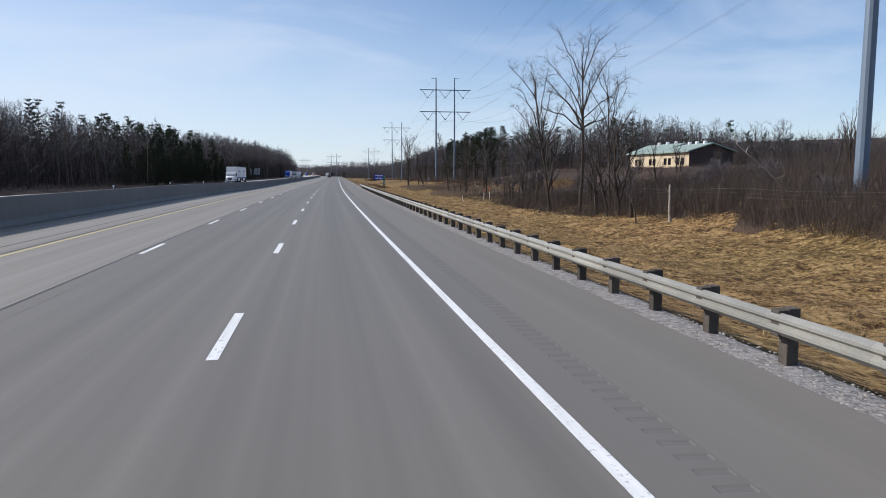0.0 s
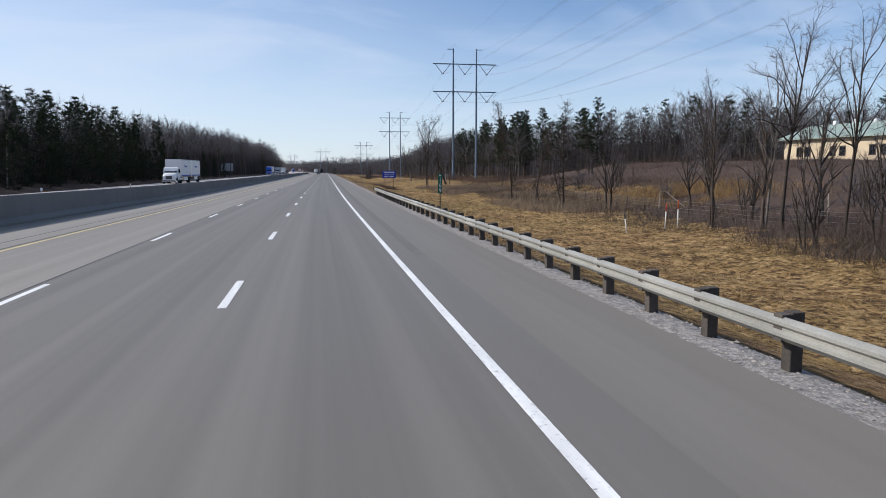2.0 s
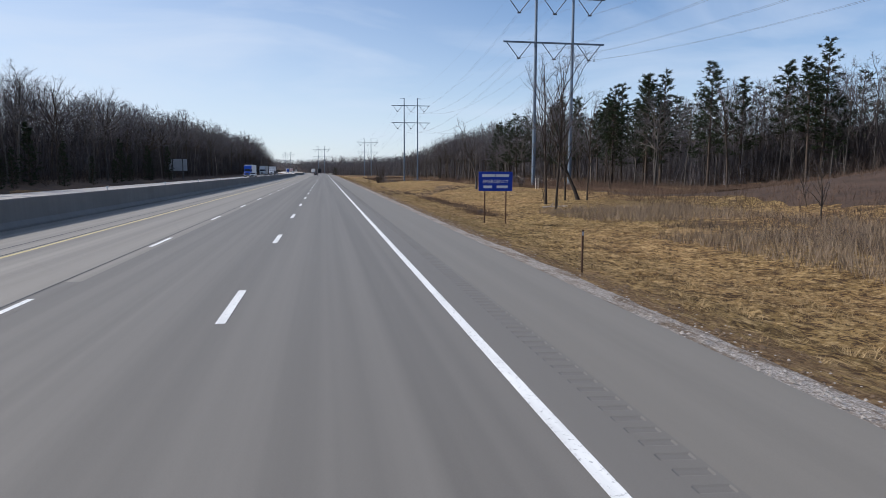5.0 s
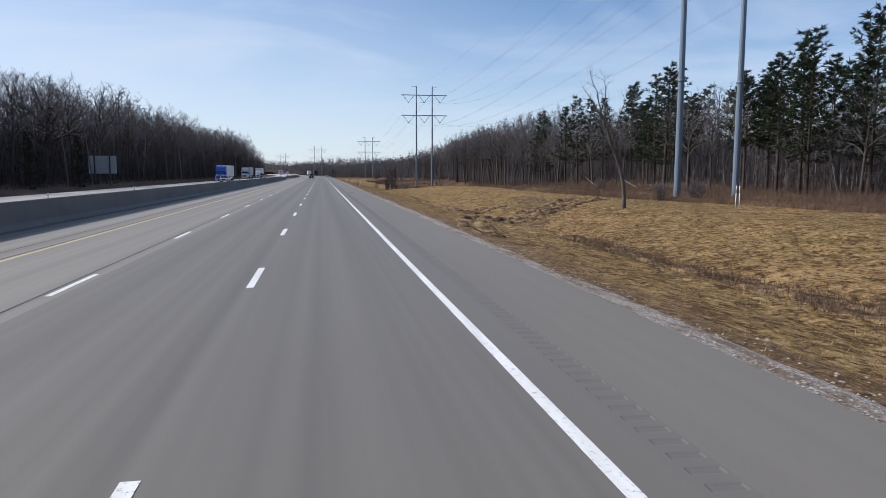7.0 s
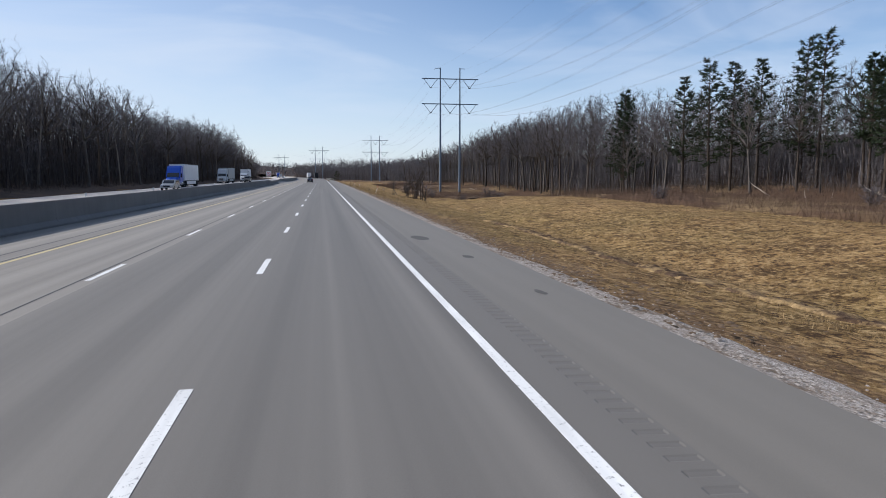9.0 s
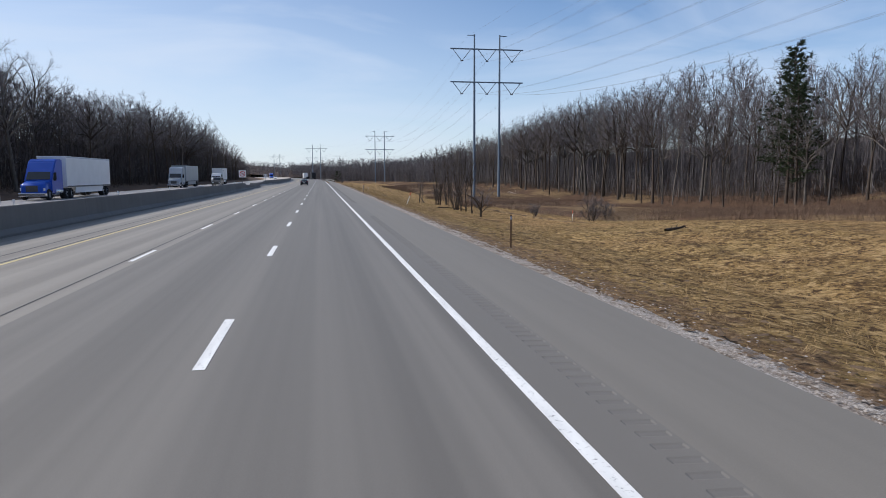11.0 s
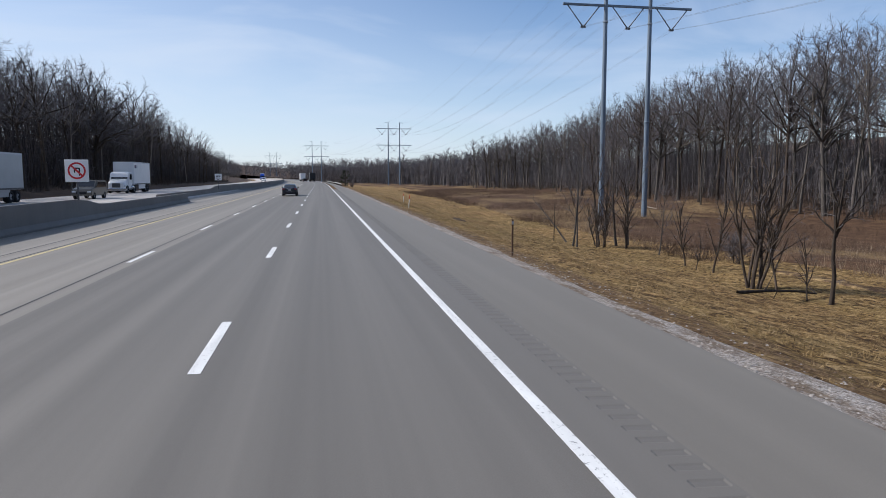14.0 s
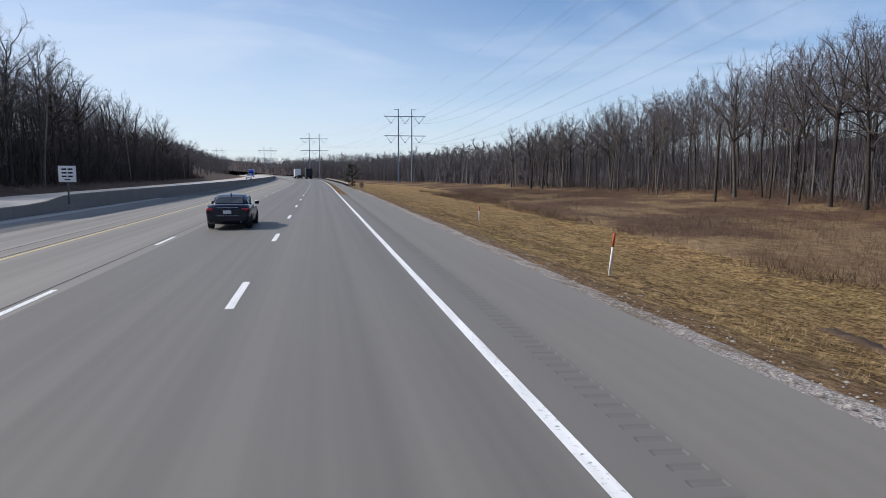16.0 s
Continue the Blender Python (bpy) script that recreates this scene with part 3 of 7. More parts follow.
# ---- concrete median barrier ----
def barrier_piece(ys, side, top_of, holder):
    """A tapered wall with a sloped foot; the top height may change along it."""
    verts, faces = [], []
    k = 8
    for y in ys:
        c, t = cx(y) + side(y), top_of(y)
        for u, z in ((0.34, -0.17), (0.34, -0.06), (0.15, 0.16), (0.10, t - 0.02), (0.08, t), (-0.08, t), (-0.10, t - 0.02), (-0.36, -0.2)):
            verts.append((c + u, y, z + bank(-13.3, y)))
    for j in range(len(ys) - 1):
        for i in range(k - 1):
            faces.append((j * k + i, (j + 1) * k + i, (j + 1) * k + i + 1, j * k + i + 1))
    faces.append(tuple(range(k)))
    faces.append(tuple(range((len(ys) - 1) * k, len(ys) * k))[::-1])
    mesh_part("wall_section", raw_mesh("wall_section", verts, faces, CONCRETE), CONCRETE, holder)


def build_barrier():
    a = tagged(new("median_barrier"), "long grey weathered concrete median barrier, lowered at its end", "barrier", kind="structure")
    top1 = lambda y: 1.12 - 0.42 * smooth(431.5, 436.0, y)
    cuts = list(range(-180, 440, 31)) + [463]
    for y0, y1 in zip(cuts, cuts[1:]):
        barrier_piece(spaced(y0 + 0.006, y1 - 0.006, 2.0), lambda y: -13.3, top1, a)
    b = tagged(new("median_barrier_set_back"), "grey concrete median barrier that starts behind the gap", "barrier", kind="structure")
    top2 = lambda y: 0.76 + 0.36 * smooth(486, 491, y)
    back = lambda y: -13.3 - 1.2 * (1 - smooth(478, 550, y))
    cuts = [456] + list(range(490, 1180, 60))
    for y0, y1 in zip(cuts, cuts[1:]):
        barrier_piece(spaced(y0 + 0.006, y1 - 0.006, 2.5), back, top2, b)


build_barrier()


# ---- trees ----
class Soup:
    """Collects vertices and faces of thin wood and foliage."""

    def __init__(self):
        self.v, self.f = [], []

    def tube(self, pts, radii, sides=4):
        base = len(self.v)
        for i, p in enumerate(pts):
            d = (pts[min(i + 1, len(pts) - 1)] - pts[max(i - 1, 0)]).normalized()
            a = d.cross(Vector((0.31, 0.95, 0.05))).normalized()
            b = d.cross(a)
            for k in range(sides):
                w = k * math.tau / sides
                self.v.append(p + radii[i] * (math.cos(w) * a + math.sin(w) * b))
        for i in range(len(pts) - 1):
            for k in range(sides):
                q = (k + 1) % sides
                self.f.append((base + i * sides + k, base + i * sides + q, base + (i + 1) * sides + q, base + (i + 1) * sides + k))

    def blade(self, p, tip, width, side):
        base = len(self.v)
        s = side * (width / 2)
        self.v += [p - s, p + s, tip]
        self.f.append((base, base + 1, base + 2))

    def mesh(self, name, material, smooth_faces=False):
        return raw_mesh(name, self.v, self.f, material, smooth_faces)


def any_way(rng):
    z, w = rng.uniform(-1, 1), rng.uniform(0, math.tau)
    r = math.sqrt(1 - z * z)
    return Vector((r * math.cos(w), r * math.sin(w), z))


def bent(rng, p, d, length, steps, rise, wobble):
    pts = [p.copy()]
    d = d.normalized()
    for _ in range(steps):
        d = (d + Vector((0, 0, rise)) + any_way(rng) * wobble).normalized()
        pts.append(pts[-1] + d * (length / steps))
    return pts


def twigs_on(rng, soup, pts, n, length, width):
    for _ in range(n):
        i = rng.randrange(len(pts) - 1)
        t = rng.random() ** 0.7
        p = pts[i].lerp(pts[i + 1], t)
        d = ((pts[i + 1] - pts[i]).normalized() + any_way(rng) * 0.85 + Vector((0, 0, 0.22))).normalized()
        soup.blade(p, p + d * length * rng.uniform(0.5, 1.2), width, d.cross(any_way(rng)).normalized())


def bare_tree_meshes(seed, h, r, crown_from, spread, mains, subs, twigs, fork=False, lean=0.03, twig_len=1.0, twig_w=0.03, cheap=False):
    """Stems that open into rising limbs like a vase: the stems, the limbs, and the small branches and twigs."""
    rng = random.Random(seed)
    trunks, limbs, fine = [], Soup(), Soup()
    stems = [(Vector((0, 0, -0.4)), Vector((rng.uniform(-lean, lean), rng.uniform(-lean, lean), 1)), h, r)]
    if fork:
        stems = [(Vector((0.15 * math.cos(a), 0.15 * math.sin(a), -0.4)), Vector((0.16 * math.cos(a), 0.16 * math.sin(a), 1)), h * rng.uniform(0.8, 1.0), r * 0.8) for a in (0.4, 2.6, 4.6)]
    for p0, d0, hh, rr in stems:
        trunk = bent(rng, p0, d0, hh * 0.9, 7, 0.03, 0.06)
        wood = Soup()
        wood.tube(trunk, [rr * (1.3 if i == 0 else 1) * (1 - 0.9 * (i / 7) ** 1.2) + 0.015 for i in range(8)], 4 if cheap else 7)
        trunks.append(wood)
        turn0 = rng.uniform(0, math.tau)
        for n in range(mains):
            g = (n + rng.random() * 0.6) / mains
            f = crown_from + (0.88 - crown_from) * g
            i = min(6, int(f * 7))
            p = trunk[i].lerp(trunk[i + 1], f * 7 - i)
            a = turn0 + n * 2.4 + rng.uniform(-0.4, 0.4)
            rise = hh * rng.uniform(0.86, 1.02) - p.z
            out = spread * rng.uniform(0.55, 1.1) * (1 - 0.45 * g)
            d = Vector((math.cos(a) * out, math.sin(a) * out, max(rise * (0.55 + 0.25 * g), 0.5 * out)))
            length = min(d.length, hh * 0.5) * rng.uniform(0.8, 1.05)
            steps = 3 if cheap else 5
            limb = bent(rng, p, d, length, steps, 0.05, 0.15 if not cheap else 0.22)
            r0 = rr * (1 - 0.85 * f ** 1.1) * rng.uniform(0.42, 0.66) + 0.015
            limbs.tube(limb, [r0 * (1 - 0.82 * k / steps) for k in range(steps + 1)], 3 if cheap else 4)
            for _ in range(subs):
                t = rng.uniform(0.2, 0.998) * steps
                k = int(t)
                q = limb[k].lerp(limb[k + 1], t - k)
                e = (limb[k + 1] - limb[k]).normalized() + any_way(rng) * 0.95 + Vector((0, 0, 0.2))
                sub = bent(rng, q, e, length * rng.uniform(0.26, 0.5) * (1.15 - 0.5 * t / steps), 3, 0.07, 0.22)
                if cheap:
                    fine.blade(sub[0], sub[3], r0 * 0.9, (sub[3] - sub[0]).cross(any_way(rng)).normalized())
                else:
                    fine.tube(sub, [r0 * 0.36, r0 * 0.27, r0 * 0.18, 0.008], 3)
                twigs_on(rng, fine, sub, twigs, twig_len, twig_w)
            twigs_on(rng, fine, limb[1:], twigs, twig_len, twig_w)
        for _ in range(6):
            k = rng.randrange(1, 6)
            d = any_way(rng)
            d.z = abs(d.z) * 0.4
            stub = bent(rng, trunk[k].lerp(trunk[k + 1], rng.random()), d, spread * rng.uniform(0.15, 0.4), 2, 0.05, 0.2)
            fine.blade(stub[0], stub[2], rr * 0.25, (stub[2] - stub[0]).cross(any_way(rng)).normalized())
            twigs_on(rng, fine, stub, 4, twig_len, twig_w)
        twigs_on(rng, fine, trunk[6:], twigs, twig_len, twig_w)
    return trunks, limbs, fine


def arc(p0, p1, p2, steps):
    """Points on a soft bow from p0 to p2, pulled towards p1."""
    return [p0 * (1 - t) ** 2 + p1 * (2 * t * (1 - t)) + p2 * t * t for t in (k / steps for k in range(steps + 1))]


def crowned_tree_meshes(seed, h, r, clear, spread, mains, subs, twigs, twig_len=0.9, twig_w=0.03, cheap=False, crook=0.05, lobes=0.2):
    """A broad-leaved tree in winter: a clear stem that loses itself in bowed limbs, which fill a lobed, rounded crown with fine wood."""
    rng = random.Random(seed)
    wood, limbs, fine = Soup(), Soup(), Soup()
    trunk = bent(rng, Vector((0, 0, -0.4)), Vector((rng.uniform(-crook, crook), rng.uniform(-crook, crook), 1)), h * 0.82, 8, 0.05, crook)
    wood.tube(trunk, [r * (1.35 if i == 0 else 1) * (1 - 0.88 * (i / 8) ** 1.25) + 0.012 for i in range(9)], 4 if cheap else 7)
    mid, tall = h * (0.36 + 0.6 * clear), h * (0.64 - 0.6 * clear)
    top = trunk[-1]

    def shell(d, f):
        k = f * (0.95 + lobes * noise.noise((d.x * 1.9 + seed * 3.1, d.y * 1.9, d.z * 1.9)))
        w = (d.z * tall + mid) / h
        return Vector((d.x * spread * k + top.x * w, d.y * spread * k + top.y * w, mid + d.z * tall * k))

    turn0 = rng.uniform(0, math.tau)
    for n in range(mains):
        g = (n + 0.5) / mains
        z = 0.98 - 1.25 * g ** 1.15
        a = turn0 + n * 2.39996 + rng.uniform(-0.25, 0.25)
        q = math.sqrt(max(0.0, 1 - z * z))
        d = Vector((q * math.cos(a), q * math.sin(a), z))
        end = shell(d, rng.uniform(0.84, 0.98))
        f = min(0.95, max(clear + 0.12 * rng.random(), end.z / h - rng.uniform(0.16, 0.34)) / 0.82)
        i = min(7, int(f * 8))
        p = trunk[i].lerp(trunk[i + 1], f * 8 - i)
        pull = p.lerp(end, 0.45) + Vector((0, 0, 0.10 * h * rng.uniform(-0.2, 1.0))) + any_way(rng) * spread * 0.12
        steps = 3 if cheap else 5
        limb = arc(p, pull, end, steps)
        for k in range(1, steps):
            limb[k] += any_way(rng) * spread * 0.035
        r0 = r * rng.uniform(0.42, 0.68) * (1.1 - 0.6 * f) + 0.01
        limbs.tube(limb, [r0 * (1 - 0.85 * k / steps) + 0.006 for k in range(steps + 1)], 3 if cheap else 4)
        for b in range(subs):
            t = (0.28 + 0.715 * ((b + rng.random()) / subs) ** 0.75) * steps
            k = min(steps - 1, int(t))
            q0 = limb[k].lerp(limb[k + 1], t - k)
            ahead = (limb[k + 1] - limb[k]).normalized()
            out = (q0 - Vector((top.x * 0.5, top.y * 0.5, mid * 0.8))).normalized()
            e = (ahead * 0.55 + out * 0.4 + any_way(rng) * 1.1 + Vector((0, 0, 0.12))).normalized()
            reach = (0.22 + 0.2 * rng.random()) * spread * (1.15 - 0.4 * t / steps)
            q2 = q0 + e * reach
            q1 = q0.lerp(q2, 0.5) + (ahead + any_way(rng) * 0.6) * reach * 0.16
            sub = arc(q0, q1, q2, 2 if cheap else 3)
            if cheap:
                fine.blade(sub[0], sub[-1], r0 * 0.6, (sub[-1] - sub[0]).cross(any_way(rng)).normalized())
            else:
                rs = r0 * (0.4 - 0.18 * t / steps)
                fine.tube(sub, [rs, rs * 0.7, rs * 0.45, 0.006], 3)
            for _ in range(twigs):
                k2 = rng.random() ** 0.6 * (len(sub) - 1.001)
                w0 = sub[int(k2)].lerp(sub[int(k2) + 1], k2 % 1)
                w = (e * 0.5 + out * 0.3 + any_way(rng) + Vector((0, 0, 0.08))).normalized()
                fine.blade(w0, w0 + w * twig_len * rng.uniform(0.45, 1.25), twig_w, w.cross(any_way(rng)).normalized())
        twigs_on(rng, fine, limb[steps // 2:], twigs, twig_len, twig_w)
    for _ in range(3 if cheap else 7):
        k = rng.randrange(1, 5)
        d = any_way(rng)
        d.z = abs(d.z) * 0.5
        stub = bent(rng, trunk[k].lerp(trunk[k + 1], rng.random()), d, spread * rng.uniform(0.1, 0.35), 2, 0.08, 0.25)
        fine.blade(stub[0], stub[2], r * 0.22, (stub[2] - stub[0]).cross(any_way(rng)).normalized())
        twigs_on(rng, fine, stub, 4, twig_len, twig_w)
    return [wood], limbs, fine


def clump_meshes(seed, stems, h, r=0.055, spread=1.0):
    """Several thin crooked stems that rise close together and lean apart."""
    rng = random.Random(seed)
    trunks, limbs, fine = [], Soup(), Soup()
    for k in range(stems):
        a = k * math.tau / stems + rng.uniform(-0.4, 0.4)
        foot = Vector((math.cos(a), math.sin(a), 0)) * rng.uniform(0.15, 0.6)
        lean = Vector((math.cos(a), math.sin(a), 0)) * rng.uniform(0.03, 0.14)
        one = crowned_tree_meshes(seed + 7 * k, h * rng.uniform(0.6, 1.0), r * rng.uniform(0.8, 1.1), 0.25, spread, 8, 4, 6, twig_len=0.45, twig_w=0.013, crook=0.13, lobes=0.5)
        for soup in (one[0][0], one[1], one[2]):
            soup.v = [p + foot + lean * p.z for p in soup.v]
        trunks.append(one[0][0])
        for soup, more in ((limbs, one[1]), (fine, one[2])):
            n = len(soup.v)
            soup.v += more.v
            soup.f += [tuple(i + n for i in f) for f in more.f]
    return trunks, limbs, fine


def pine_meshes(seed, h, r, bare, spread, whorls, clumps, size=1.0):
    """A tall pine: bare pole below, ragged tiers of needle sprays above that narrow to the top."""
    rng = random.Random(seed)
    wood, limbs, green = Soup(), Soup(), Soup()
    trunk = bent(rng, Vector((0, 0, -0.4)), Vector((0.01, 0.01, 1)), h, 6, 0.05, 0.02)
    wood.tube(trunk, [r * (1 - 0.93 * i / 6) + 0.01 for i in range(7)], 6)
    for w in range(whorls):
        f = bare + (0.99 - bare) * (w + rng.random() * 0.6) / whorls
        i = min(5, int(f * 6))
        p = trunk[i].lerp(trunk[i + 1], f * 6 - i)
        top = (f - bare) / (1 - bare)
        for _ in range(rng.choice((3, 4, 5)) if top < 0.9 else 3):
            a = rng.uniform(0, math.tau)
            length = (spread * (1 - top) ** 0.75 * min(1.0, 0.55 + 2.2 * top) + 0.45) * rng.uniform(0.45, 1.15)
            d = Vector((math.cos(a), math.sin(a), rng.uniform(-0.12, 0.25) + 0.6 * top))
            limb = bent(rng, p, d, length, 3, 0.07, 0.1)
            limbs.tube(limb, [0.05, 0.035, 0.022, 0.01], 3)
            for _ in range(clumps):
                t = rng.uniform(0.25, 1.0) ** 0.8 * 2.999
                q = limb[int(t)].lerp(limb[int(t) + 1], t % 1) + any_way(rng) * 0.09 * length
                for _ in range(5):
                    e = (any_way(rng) + Vector((0, 0, 0.3)) + d * 0.6).normalized()
                    e.z *= 0.7
                    green.blade(q, q + e * rng.uniform(0.3, 0.65) * size, 0.11 * size, e.cross(any_way(rng)).normalized())
    for k in range(16):
        t = rng.uniform(0.12, bare) * 6
        q = trunk[int(t)].lerp(trunk[int(t) + 1], t % 1)
        d = any_way(rng)
        d.z *= 0.25
        limbs.tube(bent(rng, q, d, rng.uniform(0.8, 2.4), 2, -0.03, 0.1), [0.03, 0.02, 0.006], 3)
    return [wood], limbs, green


def ready(meshes, crown_material, bark_material):
    """The stems as meshes of their own; limbs and twigs as one crown with two materials."""
    trunks, limbs, fine = meshes
    n = len(fine.v)
    me = raw_mesh("crown", fine.v + limbs.v, fine.f + [tuple(i + n for i in f) for f in limbs.f], crown_material)
    me.materials.append(bark_material)
    slots = np.zeros(len(me.polygons), dtype=np.int32)
    slots[len(fine.f):] = 1
    me.polygons.foreach_set("material_index", slots)
    return [t.mesh("trunk", bark_material, True) for t in trunks], me


def wood_of(meshes):
    both = Soup()
    for part_soup in (*meshes[0], meshes[1]):
        n = len(both.v)
        both.v += part_soup.v
        both.f += [tuple(i + n for i in f) for f in part_soup.f]
    return both


def soup_arrays(soup):
    """Vertices, triangles of a soup as arrays."""
    v = np.array([tuple(p) for p in soup.v], dtype=np.float32)
    t = []
    for f in soup.f:
        t.append(f[:3])
        if len(f) == 4:
            t.append((f[0], f[2], f[3]))
    return v, np.array(t, dtype=np.int32)


def joined(name, lots, material):
    """One mesh out of many placed copies: lots is a list of (vertices, triangles, pose as 4x4 array)."""
    vs, ts, base = [], [], 0
    for v, t, m in lots:
        vs.append(v @ m[:3, :3].T + m[:3, 3])
        ts.append(t + base)
        base += len(v)
    v, t = np.concatenate(vs).astype(np.float32), np.concatenate(ts).astype(np.int32)
    me = bpy.data.meshes.new(name)
    me.vertices.add(len(v))
    me.vertices.foreach_set("co", v.ravel())
    me.loops.add(len(t) * 3)
    me.loops.foreach_set("vertex_index", t.ravel())
    me.polygons.add(len(t))
    me.polygons.foreach_set("loop_start", np.arange(0, len(t) * 3, 3, dtype=np.int32))
    me.polygons.foreach_set("loop_total", np.full(len(t), 3, dtype=np.int32))
    me.update()
    me.validate()
    me.materials.append(material)
    return me


def stuff(name, me, label, category):
    return tagged(new(name, me), label, category, kind="stuff")


FOREST = [ready(crowned_tree_meshes(10 + i, h, r, c, sp, m, 8, 11, twig_w=0.021, twig_len=0.8, crook=k), TWIG, b) for i, (h, r, c, sp, m, k, b) in enumerate(
    [(18, 0.15, 0.44, 4.3, 13, 0.05, BARK), (18, 0.12, 0.52, 3.4, 11, 0.05, BARK_PALE), (17, 0.115, 0.38, 3.9, 13, 0.08, BARK_DARK),
     (19, 0.22, 0.46, 5.2, 15, 0.05, BARK_DARK), (16, 0.09, 0.44, 2.9, 10, 0.07, BARK), (18, 0.23, 0.34, 5.6, 16, 0.06, BARK)])]
FOREST_H = [18, 18, 17, 19, 16, 18]
OAK = ready(crowned_tree_meshes(31, 19, 0.46, 0.26, 9.0, 20, 11, 14, crook=0.08, lobes=0.36), TWIG, BARK_DARK)
LONE = ready(crowned_tree_meshes(41, 23, 0.19, 0.33, 5.6, 18, 10, 10, twig_w=0.022, crook=0.05, lobes=0.5), TWIG, BARK_DARK)
LONE_SLIM = ready(crowned_tree_meshes(42, 17, 0.115, 0.30, 3.6, 14, 9, 9, twig_w=0.020, crook=0.07, lobes=0.45), TWIG, BARK_DARK)
LONE_PALE = ready(crowned_tree_meshes(43, 17, 0.11, 0.34, 3.2, 12, 8, 8, twig_w=0.018, crook=0.06, lobes=0.4), TWIG, BARK_PALE)
CROOKED = ready(crowned_tree_meshes(71, 14.0, 0.19, 0.30, 2.7, 10, 7, 7, twig_w=0.018, crook=0.2, lobes=0.55), TWIG, BARK)
MEADOW = ready(bare_tree_meshes(48, 15.5, 0.115, 0.13, 4.3, 16, 7, 7, twig_w=0.018, lean=0.05), TWIG, BARK_DARK)
LEANING = ready(bare_tree_meshes(49, 13, 0.20, 0.3, 4.6, 11, 8, 9, twig_w=0.022), TWIG, BARK_DARK)
LEANER = ready(bare_tree_meshes(52, 10, 0.09, 0.35, 3.0, 9, 7, 8, twig_w=0.016, lean=0.13), TWIG, BARK)
BUSHY_PINE = ready(pine_meshes(66, 5.2, 0.12, 0.06, 3.0, 11, 8, 0.8), NEEDLE, BARK_DARK)
SAPLING = ready(crowned_tree_meshes(44, 7, 0.075, 0.24, 1.2, 11, 5, 6, twig_len=0.45, twig_w=0.013, crook=0.15, lobes=0.5), TWIG, BARK_DARK)
SAPLING_CLUMP = ready(clump_meshes(45, 5, 7.2), TWIG, BARK_DARK)
BANK_CLUMP = ready(clump_meshes(58, 7, 10.8, 0.085, 1.5), TWIG, BARK_DARK)
BANK_TREE = ready(crowned_tree_meshes(59, 9.5, 0.115, 0.34, 1.9, 10, 6, 6, twig_len=0.5, twig_w=0.015, crook=0.17, lobes=0.6), TWIG, BARK_DARK)


def low_spreading_tree():
    """A short forked tree with one long limb that arches far out to its side."""
    rng = random.Random(46)
    made = bare_tree_meshes(46, 4.4, 0.15, 0.22, 3.6, 10, 8, 9, twig_len=0.5, twig_w=0.014)
    limb = arc(Vector((0, 0, 0.9)), Vector((-0.9, -0.3, 3.6)), Vector((-3.9, -0.6, 3.1)), 8)
    made[1].tube(limb, [0.125 - 0.012 * k for k in range(9)], 6)
    for k in range(2, 9):
        side = bent(rng, limb[k], Vector((-0.5, rng.uniform(-0.8, 0.8), rng.uniform(-0.5, 1.0))), rng.uniform(0.6, 1.5), 4, 0.03, 0.25)
        made[2].tube(side, [0.035, 0.028, 0.02, 0.013, 0.006], 4)
        twigs_on(rng, made[2], side, 10, 0.45, 0.014)
    return made


SMALL_SPREADING = ready(low_spreading_tree(), TWIG, BARK_DARK)
SHRUB = ready(bare_tree_meshes(47, 2.6, 0.04, 0.1, 1.9, 8, 6, 9, fork=True, twig_len=0.45, twig_w=0.016), TWIG, BARK_DARK)


def dead_tree_meshes(seed, h, r, reach, branches):
    """A dying tree: a crooked stem set all the way up with short, crooked, level branches."""
    rng = random.Random(seed)
    wood, limbs, fine = Soup(), Soup(), Soup()
    trunk = bent(rng, Vector((0, 0, -0.4)), Vector((0.02, 0.03, 1)), h, 10, 0.04, 0.13)
    wood.tube(trunk, [r * (1.35 if i == 0 else 1) * (1 - 0.9 * (i / 10) ** 1.1) + 0.01 for i in range(11)], 7)
    for n in range(branches):
        f = 0.12 + 0.86 * ((n + rng.random()) / branches) ** 0.85
        i = min(9, int(f * 10))
        p = trunk[i].lerp(trunk[i + 1], f * 10 - i)
        w = rng.uniform(0, math.tau)
        length = reach * rng.uniform(0.35, 1.0) * (1.0 if f < 0.8 else 0.75)
        limb = bent(rng, p, Vector((math.cos(w), math.sin(w), rng.uniform(-0.25, 0.45) + 0.9 * max(0.0, f - 0.45))), length, 5, 0.1, 0.36)
        r0 = r * 0.40 * (1.15 - 0.7 * f)
        limbs.tube(limb, [r0 * (1 - 0.16 * k) for k in range(6)], 4)
        for _ in range(4):
            k = rng.randrange(1, 5)
            sub_limb = bent(rng, limb[k], any_way(rng) + Vector((0, 0, 0.25)), length * rng.uniform(0.2, 0.5), 3, 0.05, 0.4)
            fine.tube(sub_limb, [r0 * 0.5, r0 * 0.4, r0 * 0.28, 0.006], 3)
            twigs_on(rng, fine, sub_limb, 6, 0.42, 0.024)
    return [wood], limbs, fine


SNAG = ready(dead_tree_meshes(51, 13, 0.12, 2.2, 72), BRUSH, BARK_DARK)
PINES = [ready(pine_meshes(60 + i, h, 0.22, b, sp, 24, 7, 1.15), NEEDLE, BARK_DARK) for i, (h, b, sp) in enumerate([(18, 0.30, 3.9), (17, 0.42, 3.2), (19, 0.24, 4.3)])]

SPRUCES = [ready(pine_meshes(70 + i, 16, 0.2, 0.05, sp, 26, 6, 1.35), NEEDLE, BARK_DARK) for i, sp in enumerate((3.6, 3.1))]


